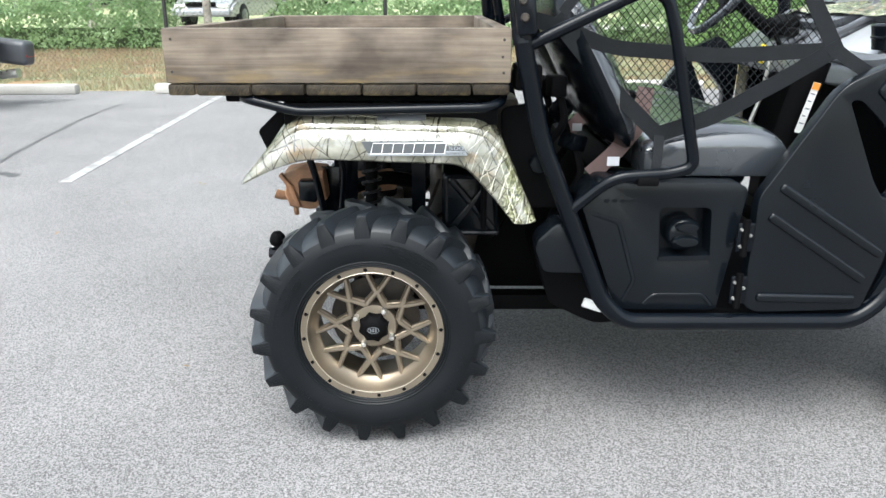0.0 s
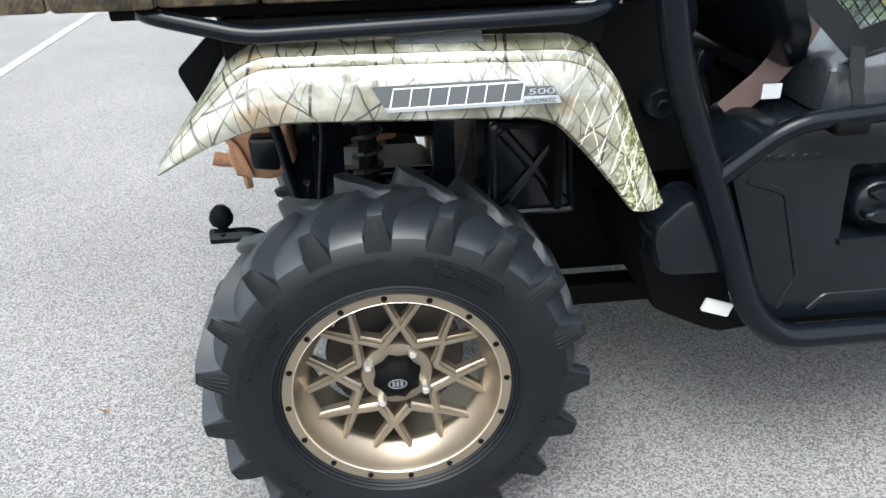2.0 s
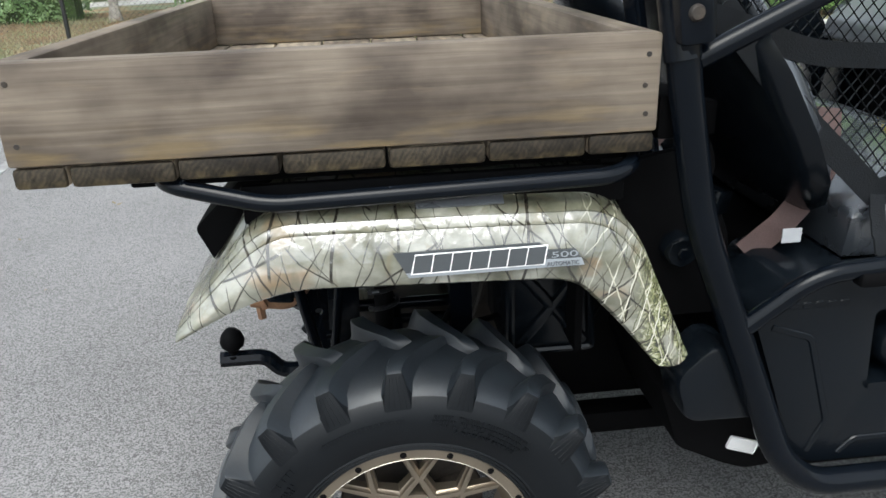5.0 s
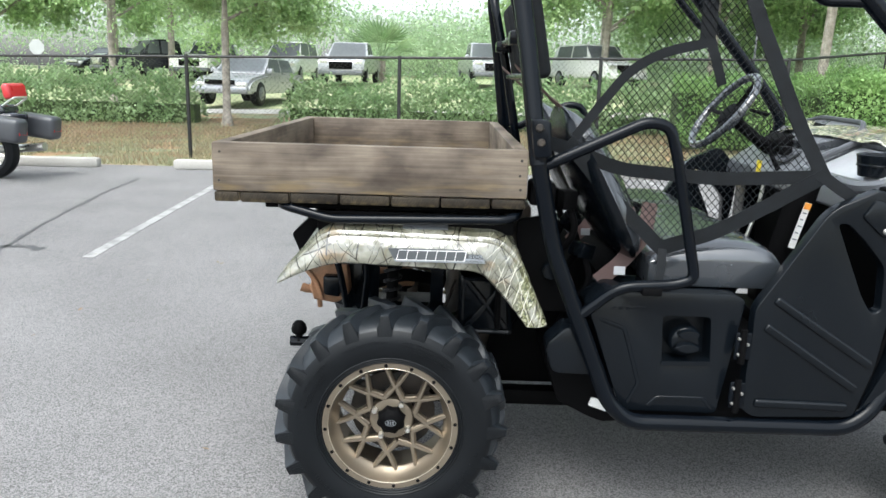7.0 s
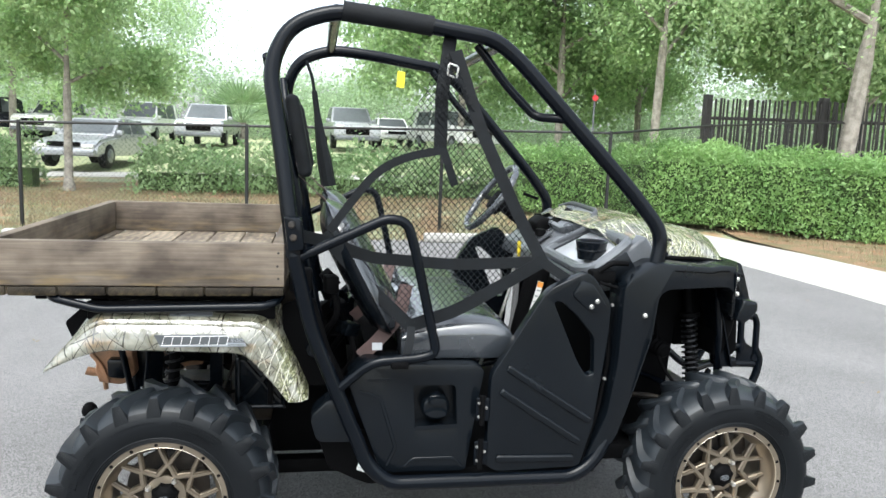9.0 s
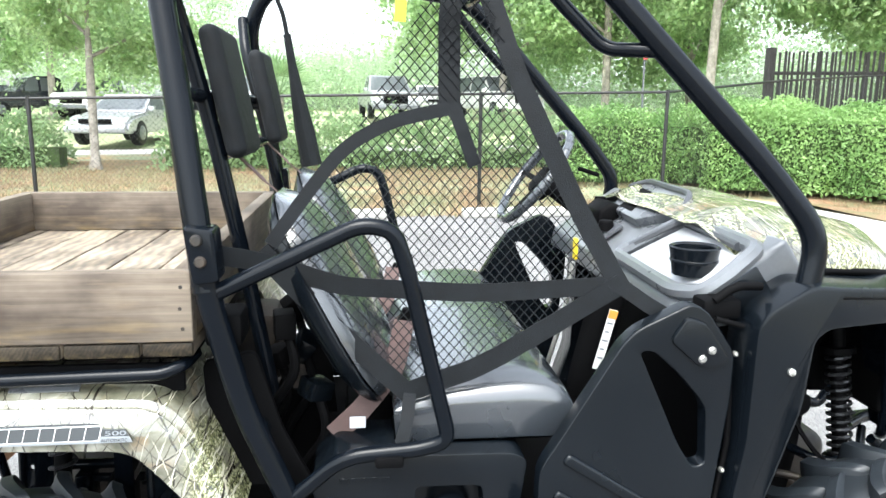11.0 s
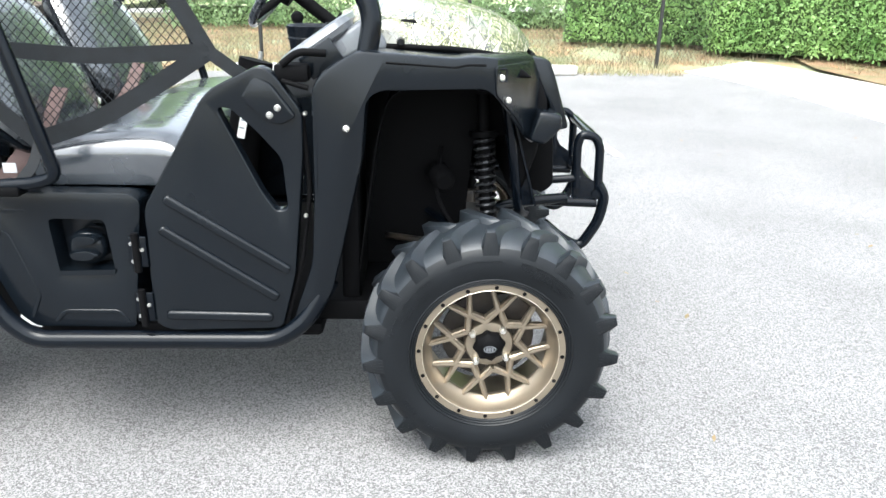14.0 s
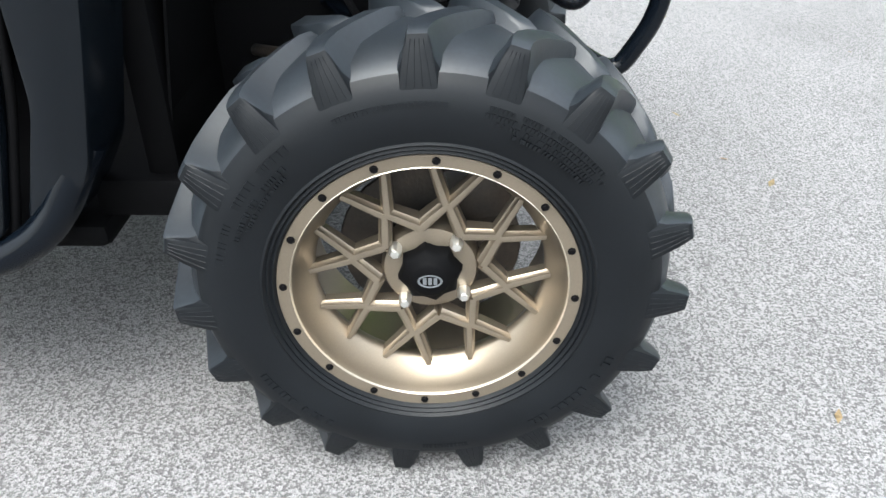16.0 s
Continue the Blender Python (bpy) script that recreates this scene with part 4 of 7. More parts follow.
part("front_cross_member", rbox(1.40, 1.62, 0.12, 2 * CY - 0.12, 0.37, 0.43, 0.01), matt_black, uv)

# seats, backrests, headrests


def cushion(x0, x1, y0, y1, z0, z1, crown):
    """A padded bench: flat below, swelling to a soft crown that falls away to all four edges."""
    bm = bmesh.new()
    nx, ny = 22, 34
    top, low = [], []
    for i in range(nx + 1):
        u = -math.cos(math.pi * i / nx)
        a, c = [], []
        for j in range(ny + 1):
            w = -math.cos(math.pi * j / ny)
            x, y = (x0 + x1) / 2 + u * (x1 - x0) / 2, (y0 + y1) / 2 + w * (y1 - y0) / 2
            full = max(0.0, 1 - abs(u) ** 5) ** 0.5 * max(0.0, 1 - abs(w) ** 22) ** 0.5
            z = z0 + (z1 - z0) * (0.55 + 0.45 * full) + 0.014 * u * full + crown * full * (1 - u * u) * (1 - 0.5 * abs(w))
            a.append(bm.verts.new((x, y, z)))
            inset = 1 - 0.03 * (abs(u) > 0.99 or abs(w) > 0.99)
            c.append(bm.verts.new(((x0 + x1) / 2 + (x - (x0 + x1) / 2) * inset, (y0 + y1) / 2 + (y - (y0 + y1) / 2) * inset, z0 - 0.02)))
        top.append(a)
        low.append(c)
    for i in range(nx):
        for j in range(ny):
            bm.faces.new((top[i][j], top[i][j + 1], top[i + 1][j + 1], top[i + 1][j]))
            bm.faces.new((low[i][j], low[i + 1][j], low[i + 1][j + 1], low[i][j + 1]))
    rim = [(i, 0) for i in range(nx)] + [(nx, j) for j in range(ny)] + [(i, ny) for i in range(nx, 0, -1)] + [(0, j) for j in range(ny, 0, -1)]
    for (i, j), (p, q) in zip(rim, rim[1:] + rim[:1]):
        bm.faces.new((top[i][j], top[p][q], low[p][q], low[i][j]))
    bmesh.ops.recalc_face_normals(bm, faces=bm.faces)
    return bm


part("seat_cushion", cushion(0.725, 1.10, 0.085, 2 * CY - 0.085, 0.772, 0.868, 0.03), vinyl, uv, "smooth black vinyl bench seat")
WIDTHS = [(0.0, 0.10), (0.03, 0.17), (0.10, 0.235), (0.22, 0.28), (0.4, 0.295), (0.6, 0.285), (0.8, 0.245), (0.92, 0.19), (0.98, 0.12), (1.0, 0.07)]


def egg(depth):
    """One half of a rounded, egg-shaped backrest: flat on one side, domed by depth on the other."""
    bm = bmesh.new()
    cols = [-1, -0.96, -0.85, -0.6, -0.3, 0, 0.3, 0.6, 0.85, 0.96, 1]
    rows = []
    for s, w in WIDTHS:
        dome = max(0.12, 1 - abs(2 * s - 1) ** 5)
        rows.append([bm.verts.new((depth * dome * (max(0.0, 1 - abs(u) ** 4) ** 0.5) * (1 + 0.12 * math.cos(3 * u)), u * w * (0.93 if depth > 0 else 1.03), s * 0.505)) for u in cols])
    for a, c in zip(rows, rows[1:]):
        for i in range(len(cols) - 1):
            bm.faces.new((a[i], a[i + 1], c[i + 1], c[i]))
    rim = [r[-1] for r in rows] + list(reversed(rows[-1]))[1:-1] + [r[0] for r in reversed(rows)] + rows[0][1:-1]
    bm.faces.new(rim)
    bmesh.ops.recalc_face_normals(bm, faces=bm.faces)
    bmesh.ops.subdivide_edges(bm, edges=[e for e in bm.edges if e.calc_length() > 0.03 and len(e.link_faces) == 2 and all(len(f.verts) == 4 for f in e.link_faces)], cuts=1, use_grid_fill=True, smooth=0.6)
    return bm


for y in (0.347, 2 * CY - 0.347):
    back = part("backrest", moved(egg(0.065), pose(0.716, y, 0.800, 0, -28, 0)), vinyl, uv, "rounded grey-black vinyl backrest")
    part("back_shell", moved(egg(-0.06), pose(0.714, y, 0.799, 0, -28, 0)), black_plastic, back, "smooth black plastic shell")
    part("shell_hinge", moved(rbox(-0.03, 0.03, -0.035, 0.035, -0.03, 0.03, 0.014, 3), pose(0.652, y - 0.10, 0.865, 0, -28, 0)), matt_black, back)
for y in (0.33, 0.99):
    hr = part("headrest", moved(rbox(-0.022, 0.022, -0.12, 0.12, 0, 0.27, 0.0215, 5), pose(0.415, y, 1.325, 0, -11, 0)), webbing, uv, "black padded headrest")
    part("headrest_bracket", rbox(0.315, 0.40, y - 0.04, y + 0.04, 1.42, 1.46, 0.006), tube_paint, hr)
sides("inner_hoop", lambda: tube([(0.295, 0.16, 1.70), (0.31, 0.235, 1.60), (0.362, 0.25, 1.38), (0.415, 0.25, 1.10), (0.47, 0.25, 0.78)], 0.017, 0.06, 12), tube_paint, uv, "black tube behind the seats")
part("hoop_crossbar", tube([(0.375, 0.25, 1.33), (0.375, 2 * CY - 0.25, 1.33)], 0.014), tube_paint, uv)
part("hoop_crossbar", tube([(0.34, 0.06, 1.45), (0.345, 0.25, 1.45), (0.345, 2 * CY - 0.25, 1.45), (0.34, 2 * CY - 0.06, 1.45)], 0.014), tube_paint, uv)
sides("cage_joint", lambda: slab([(0.355, 1.225), (0.408, 1.218), (0.415, 1.125), (0.368, 1.12)], -0.034, 0.03, 0.01, 0.006), tube_paint, uv, "black bolted cage joint")
for x, z in ((0.379, 1.200), (0.384, 1.162)):
    part("cage_bolt", lathe([(0, -0.04), (0.008, -0.04), (0.011, -0.036), (0.011, -0.03), (0, -0.03)], 12, (x, 0, z)), dirty_steel, uv)

# door details
near_door = dr[0]


def ridge(a, b, r=0.0125):
    """A raised rib with round ends on the door's face."""
    p, q = Vector((a[0], 0, a[1])), Vector((b[0], 0, b[1]))
    d = (q - p).normalized()
    n_ = Vector((-d.z, 0, d.x))
    pts = [p + n_ * r - d * r, p - n_ * r - d * r, q - n_ * r + d * r, q + n_ * r + d * r]
    return slab([(v.x, v.z) for v in pts], 0.0035, 0.018, r * 0.95, 0.0075, seg=3)


for a, b in (((1.074, 0.739), (1.345, 0.565)), ((1.055, 0.661), (1.312, 0.492)), ((1.051, 0.437), (1.294, 0.432))):
    part("ridge", ridge(a, b), black_plastic, near_door)
part("door_step", slab([(1.296, 1.035), (1.335, 1.022), (1.392, 0.945), (1.355, 0.925), (1.325, 0.932), (1.265, 0.985)], 0.003, 0.02, 0.012, 0.006), black_plastic, near_door)


def bolt(x, y, z, parent, r=0.009, mat=None, name="bolt"):
    return part(name, lathe([(0, y - 0.007), (r * 0.55, y - 0.007), (r, y - 0.003), (r, y + 0.004), (0, y + 0.004)], 10, (x, 0, z)), mat or bolt_steel, parent, "zinc-plated bolt head")


for x, z in ((1.350, 0.965), (1.331, 0.948)):
    bolt(x, 0.003, z, near_door, 0.0085)
for z in (0.46, 0.608):
    hinge = part("hinge", rbox(0.965, 1.010, 0.006, 0.012, z - 0.04, z + 0.04, 0.004), tube_paint, near_door, "black steel hinge plate")
    part("hinge_pin", tube([(0.985, 0.002, z - 0.05), (0.985, 0.002, z + 0.05)], 0.009), matt_black, near_door)
    for x, dz in ((0.974, 0.022), (0.975, -0.024), (0.999, 0.006)):
        bolt(x, 0.006, z + dz, near_door, 0.0052)
part("door_gap_seal", tube([(1.402, 0.03, 0.94), (1.412, 0.03, 0.76), (1.385, 0.03, 0.58), (1.335, 0.03, 0.40)], 0.006, 0.03), matt_black, near_door)
for x, z in ((1.409, 0.95), (1.40, 0.70)):
    bolt(x, 0.022, z, near_door, 0.0055, chrome)
latch = part("door_latch", rbox(1.34, 1.42, 0.03, 0.09, 1.02, 1.06, 0.008), matt_black, uv, "black door latch")
part("latch_pin", tube([(1.36, 0.02, 1.025), (1.42, 0.02, 1.008)], 0.006), matt_black, latch)
part("latch_hook", tube([(1.36, 0.03, 1.06), (1.40, 0.025, 1.09), (1.46, 0.04, 1.085)], 0.009, 0.02), matt_black, latch)
part("latch_plate", moved(rbox(-0.045, 0.045, -0.004, 0.004, -0.03, 0.03, 0.004), pose(1.445, 0.07, 1.07, 0, -35, 0)), black_plastic, latch)

# fuel filler and emblem on the cover
cover = [o for o in uv.children if o.name.startswith("side_cover")][0]
part("filler_pocket", slab([(0.755, 0.69), (0.915, 0.688), (0.925, 0.53), (0.765, 0.526)], 0.105, 0.12, 0.006), black_plastic, cover)
part("pocket_shelf", slab([(0.772, 0.545), (0.915, 0.549), (0.91, 0.535), (0.775, 0.532)], 0.035, 0.108, 0.004), black_plastic, cover)
cap = lathe([(0, 0.046), (0.030, 0.047), (0.040, 0.052), (0.047, 0.062), (0.047, 0.080), (0.040, 0.084), (0.040, 0.108), (0, 0.108)], 28, (0.842, 0, 0.600))
part("fuel_cap", cap, black_plastic, cover, "round black fuel cap")
part("cap_grip", moved(lathe([(0, 0.024), (0.028, 0.026), (0.034, 0.032), (0.034, 0.052), (0, 0.052)], 24), Matrix.Translation((0.842, 0, 0.588)) @ Matrix.Diagonal((1.05, 1, 0.42, 1))), black_plastic, cover, "oval grip of the fuel cap")
part("cap_grip", moved(lathe([(0, 0.034), (0.026, 0.036), (0.031, 0.042), (0.031, 0.056), (0, 0.056)], 24), Matrix.Translation((0.845, 0, 0.625)) @ Matrix.Diagonal((1.05, 1, 0.45, 1))), black_plastic, cover)
for k in range(5):
    part("embossed_bar", rbox(0.615 + 0.021 * k, 0.630 + 0.021 * k, 0.0385, 0.043, 0.694, 0.706, 0.0015, 1), black_plastic, cover)
part("cover_crease", tube([(0.590, 0.0395, 0.665), (0.660, 0.0395, 0.640), (0.712, 0.0395, 0.475), (0.685, 0.0395, 0.415)], 0.006, 0.01, 8, flat=0.5), black_plastic, cover)
part("cover_crease", tube([(0.745, 0.0395, 0.405), (0.770, 0.0395, 0.432), (0.905, 0.0395, 0.432), (0.930, 0.0395, 0.402)], 0.006, 0.01, 8, flat=0.5), black_plastic, cover)
part("grab_clamp", rbox(0.685, 0.74, -0.02, 0.03, 0.752, 0.776, 0.006), matt_black, uv)

# front fender bolts
ff = [o for o in uv.children if o.name.startswith("front_fender")][0]
for x, y, z in ((1.508, -0.019, 0.923), (1.870, 0.062, 1.032), (1.891, 0.090, 0.975)):
    bolt(x, y, z, ff, 0.008, chrome)
part("corner_panel", bent(slab([(1.85, 1.062), (1.96, 1.058), (2.042, 0.905), (1.998, 0.838), (1.968, 0.85), (1.912, 0.93), (1.856, 0.995)], -0.026, 0.0, 0.012, 0.006)), black_plastic, ff, "black corner panel with two bolts")
part("bolt_recess", tube([(1.852, 0.052, 1.054), (1.882, 0.066, 1.052), (1.884, 0.067, 1.024), (1.853, 0.053, 1.026)], 0.0028, 0.004, 6, True), black_plastic, ff)
part("fender_groove", tube([(1.60, -0.016, 1.072), (1.76, 0.027, 1.058), (1.785, 0.033, 1.064), (1.83, 0.045, 1.062)], 0.003, 0.01, 8), matt_black, ff)

# hood, dashboard, nose


def extruded(profile, y0, y1, bev):
    """A profile in x and z drawn out across the vehicle, with rounded edges."""
    bm = slab(profile, y0, y1)
    bmesh.ops.bevel(bm, geom=[e for e in bm.edges if e.calc_face_angle(0) > 0.3], offset=bev, segments=3, profile=0.5, affect='EDGES', clamp_overlap=True)
    return bm


def hood_mesh():
    bm = bmesh.new()
    prof = [(1.47, 1.150), (1.55, 1.195), (1.66, 1.185), (1.78, 1.170), (1.90, 1.147), (1.975, 1.108), (2.01, 1.062)]
    across = [(0.128, -0.09), (0.130, -0.065), (0.138, -0.045), (0.16, -0.03), (0.21, -0.018), (0.30, 0.0), (0.36, 0.014), (0.44, 0.004), (CY, 0.010)]
    across = across + [(2 * CY - y, dz) for y, dz in reversed(across[:-1])]
    pts = rounded([(x, 0, z) for x, z in prof], 0.04, 3)
    rows = []
    for p in pts:
        pull = max(0, (p.x - 1.7) / 0.3) * 0.12
        rows.append([bm.verts.new((p.x - 0.10 * (abs(y - CY) / 0.53) ** 2 * max(0, (p.x - 1.75) / 0.25), CY + (y - CY) * (1 - pull), p.z + dz)) for y, dz in across])
    for a, c in zip(rows, rows[1:]):
        for i in range(len(a) - 1):
            bm.faces.new((a[i], a[i + 1], c[i + 1], c[i]))
    bmesh.ops.recalc_face_normals(bm, faces=bm.faces)
    return bm


hood = part("hood", hood_mesh(), camo, uv, "camouflage printed plastic hood")
part("hood_clip", moved(rbox(-0.02, 0.02, -0.008, 0.008, -0.006, 0.008, 0.003), pose(1.648, 0.16, 1.147, 25, 5, 0)), matt_black, hood)
part("hood_clip", lathe([(0, -0.01), (0.008, -0.01), (0.011, 0), (0.011, 0.01), (0, 0.01)], 10, (1.63, 0.125, 1.106)), black_plastic, hood)
part("hood_rim", tube([(1.52, 0.125, 1.095), (1.75, 0.135, 1.092), (1.93, 0.20, 1.062), (1.995, 0.4, 1.05), (1.995, 2 * CY - 0.4, 1.05), (1.93, 2 * CY - 0.2, 1.062), (1.52, 2 * CY - 0.125, 1.095)], 0.008, 0.08), matt_black, uv)
part("under_hood", extruded([(1.52, 1.02), (1.52, 1.11), (1.90, 1.065), (1.96, 1.02)], 0.15, 2 * CY - 0.15, 0.01), matt_black, uv)
part("nose", extruded([(1.92, 0.70), (1.93, 1.03), (1.98, 1.04), (2.02, 0.94), (1.995, 0.80), (1.96, 0.70)], 0.26, 2 * CY - 0.22, 0.015), matt_black, uv, "black plastic nose")
sides("headlight_bezel", lambda: extruded([(1.985, 0.931), (2.046, 0.922), (2.049, 0.888), (2.004, 0.842), (1.963, 0.854)], 0.195, 0.34, 0.010), black_plastic, uv, "black wedge-shaped headlight bezel")
sides("nose_strut", lambda: tube([(1.90, 0.24, 1.0), (1.93, 0.25, 0.80), (1.955, 0.28, 0.64), (1.98, 0.32, 0.62)], 0.014, 0.05), tube_paint, uv)
dash = part("dashboard", extruded([(1.325, 0.96), (1.335, 1.02), (1.555, 1.17), (1.60, 1.10), (1.58, 1.0)], 0.115, 2 * CY - 0.115, 0.014), silver_m, uv, "glossy grey moulded dashboard")


def dash_at(x, y, up=0.0):
    """A point over the dashboard's sloping face."""
    return Vector((x - 0.562 * up, y, 1.035 + 0.68 * (x - 1.335) + 0.827 * up))


def dash_plate(poly, lo, hi, bev=0.003):
    bm = bmesh.new()
    a = [bm.verts.new(dash_at(x, y, lo)) for x, y in poly]
    c = [bm.verts.new(dash_at(x, y, hi)) for x, y in poly]
    bm.faces.new(a)
    bm.faces.new(c)
    for i in range(len(poly)):
        bm.faces.new((a[i - 1], a[i], c[i], c[i - 1]))
    bmesh.ops.recalc_face_normals(bm, faces=bm.faces)
    if bev:
        bmesh.ops.bevel(bm, geom=list(bm.edges), offset=bev, segments=2, profile=0.5, affect='EDGES', clamp_overlap=True)
    return bm


# Same grey plastic as the dash; its paleness is painted sky reflection.
part("tray", dash_plate([(1.365, 0.54), (1.355, 0.20), (1.375, 0.12), (1.415, 0.12), (1.485, 0.14), (1.49, 0.48)], -0.02, -0.004), tray_m, dash, "shiny grey tray with the sky's reflection painted in as pale grey")
for nm, path, rad, mt, lb in (("tray_frame", [(1.350, 0.575), (1.344, 0.183), (1.366, 0.098), (1.416, 0.095), (1.495, 0.12), (1.507, 0.50)], 0.019, silver_m, "raised grey frame round the tray"), ("tray_lip", [(1.372, 0.56), (1.50, 0.49), (1.482, 0.17)], 0.011, grey_trim, "dark grey inner lip of the tray")):
    part(nm, tube([dash_at(x, y, 0.002 if nm == "tray_frame" else 0.008) for x, y in path], rad, 0.03, 8, nm == "tray_frame"), mt, dash, lb)
cup_prof = [(0, -0.02), (0.046, -0.02), (0.050, 0.008), (0.053, 0.010), (0.053, 0.014), (0.051, 0.016), (0.054, 0.034), (0.056, 0.042), (0.052, 0.045), (0.046, 0.040), (0.043, -0.005), (0, -0.008)]
part("cup_holder", moved(lathe([(r, -z) for r, z in cup_prof], 32), Matrix.Translation(dash_at(1.405, 0.215, 0.012)) @ pose(0, 0, 0, -90, 0, 0) @ Matrix.Identity(4)), black_plastic, dash, "round black rubber cup holder")
vent = part("vent_hood", dash_plate([(1.455, 0.94), (1.448, 0.70), (1.50, 0.58), (1.565, 0.585), (1.575, 0.91), (1.55, 1.0)], -0.02, 0.016, 0.008), silver_m, dash, "angular grey air vent hood")
part("vent_opening", dash_plate([(1.469, 0.885), (1.466, 0.775), (1.542, 0.81), (1.548, 0.905)], 0.010, 0.0175, 0.0), matt_black, vent)
part("vent_lip", tube([dash_at(1.545, 1.0, 0.014), dash_at(1.575, 0.91, 0.018), dash_at(1.568, 0.60, 0.018), dash_at(1.515, 0.545, 0.008)], 0.010, 0.03, 8), grey_trim, vent)
part("switch_plate", dash_plate([(1.362, 0.84), (1.362, 0.745), (1.425, 0.745), (1.425, 0.84)], -0.004, 0.006), grey_trim, dash)
part("dash_knob", moved(lathe([(0, -0.03), (0.018, -0.03), (0.022, -0.026), (0.024, 0.0), (0, 0.002)], 18), Matrix.Translation(dash_at(1.392, 0.793, 0.006)) @ pose(0, 0, 0, -90, 0, 0)), matt_black, dash, "black round dash knob")
part("gauge_pod", extruded([(1.39, 1.08), (1.395, 1.125), (1.43, 1.15), (1.47, 1.14), (1.47, 1.08)], 0.88, 1.03, 0.012), matt_black, dash)
part("ignition_switch", moved(lathe([(0, -0.02), (0.018, -0.02), (0.022, 0.01), (0, 0.01)], 16), Matrix.Translation(dash_at(1.46, 1.06, 0.01)) @ pose(0, 0, 0, -90, 0, 0)), matt_black, dash)
lever = part("gear_lever", tube([(1.36, 0.74, 1.0), (1.31, 0.74, 1.09), (1.29, 0.74, 1.115)], 0.008), matt_black, uv)
part("knob", lathe([(0, -0.02), (0.014, -0.015), (0.02, 0), (0.014, 0.015), (0, 0.02)], 16, (1.288, 0.74, 1.125)), matt_black, lever)
part("yellow_tag", moved(rbox(-0.006, 0.006, -0.012, 0.012, -0.045, 0.02, 0.004), pose(1.30, 0.80, 1.034)), yellow_m, uv, "yellow plastic key tag")
sw = new("steering_wheel")
sw.parent = uv
sw.matrix_basis = pose(1.205, 0.955, 1.225, 0, -53, 0)
ring = [(0.165 * math.cos(2 * math.pi * k / 28), 0.165 * math.sin(2 * math.pi * k / 28), 0) for k in range(28)]
part("grip", tube(ring, 0.015, 0.0, 10, True), vinyl, sw, "black padded steering wheel grip")
for a in (90, 210, 330):
    c, s_ = math.cos(radians(a)), math.sin(radians(a))
    part("spoke", tube([(0.03 * c, 0.03 * s_, -0.03), (0.16 * c, 0.16 * s_, 0)], 0.014, 0, 8, flat=0.4), matt_black, sw)
part("hub", moved(lathe([(0, -0.03), (0.05, -0.03), (0.055, 0.0), (0.045, 0.02), (0, 0.025)], 20), pose(0, 0, -0.03, 90, 0, 0)), matt_black, sw)
part("column", tube([(0, 0, -0.03), (0, 0, -0.24)], 0.022), matt_black, sw)
part("far_mirror", tube([(1.52, 2 * CY - 0.03, 1.20), (1.46, 2 * CY + 0.02, 1.22)], 0.008), matt_black, uv)

# bumper at the front
LOOP = [(2.217, 0.45, 0.672), (2.240, 0.45, 0.634), (2.230, 0.45, 0.557), (2.176, 0.45, 0.465), (2.112, 0.45, 0.50), (2.06, 0.45, 0.545)]
sides("bumper_bracket", lambda: tube(LOOP, 0.0165, 0.045, 10), tube_paint, uv, "black steel bumper bracket")
sides("bumper_arm", lambda: tube([(1.95, 0.43, 0.69), (2.07, 0.45, 0.683), (2.16, 0.45, 0.690)], 0.012, 0.02), tube_paint, uv)
sides("bumper_arm", lambda: tube([(1.96, 0.43, 0.62), (2.05, 0.45, 0.617), (2.215, 0.45, 0.612)], 0.015, 0.02), tube_paint, uv)
sides("bumper_gusset", lambda: slab([(2.135, 0.70), (2.15, 0.745), (2.172, 0.70), (2.215, 0.672), (2.232, 0.63), (2.14, 0.612)], 0.445, 0.455, 0.006, 0.002), tube_paint, uv)
sides("bumper_loop", lambda: tube([(2.15, 0.45, 0.66), (2.145, 0.45, 0.79), (2.155, 0.45, 0.822), (2.195, 0.45, 0.818), (2.214, 0.45, 0.785), (2.217, 0.45, 0.66)], 0.0135, 0.025, 10), tube_paint, uv, "black bumper hoop")
sides("bumper_arm", lambda: tube([(1.88, 0.34, 0.625), (2.0, 0.42, 0.625), (2.12, 0.44, 0.63)], 0.016, 0.03), tube_paint, uv)
part("bumper_bar", tube([(2.215, 0.44, 0.64), (2.215, 2 * CY - 0.44, 0.64)], 0.016), tube_paint, uv)
part("bumper_bar", tube([(2.21, 0.47, 0.80), (2.21, 2 * CY - 0.47, 0.80)], 0.014), tube_paint, uv)

# running gear


def coil(p, q, r, turns, wire):
    p, q = Vector(p), Vector(q)
    d = (q - p).normalized()
    u = d.orthogonal().normalized()
    w = d.cross(u)
    pts = [p.lerp(q, k / (turns * 12)) + r * (u * math.cos(k * math.pi / 6) + w * math.sin(k * math.pi / 6)) for k in range(turns * 12 + 1)]
    return tube(pts, wire, 0.0, 6)


def shock(p, q, top, foot, turns):
    sh = part("shock_absorber", tube([p, q], 0.019, 0), matt_black, uv, "black shock absorber with a coil spring")
    a, b = Vector(p).lerp(Vector(q), top), Vector(p).lerp(Vector(q), foot)
    part("spring", coil(a, b, 0.027, turns, 0.005), spring_steel, sh, "black coil spring")
    for c in (a, b):
        part("spring_seat", tube([c - (b - a).normalized() * 0.008, c + (b - a).normalized() * 0.008], 0.042, 0, 14), matt_black, sh)


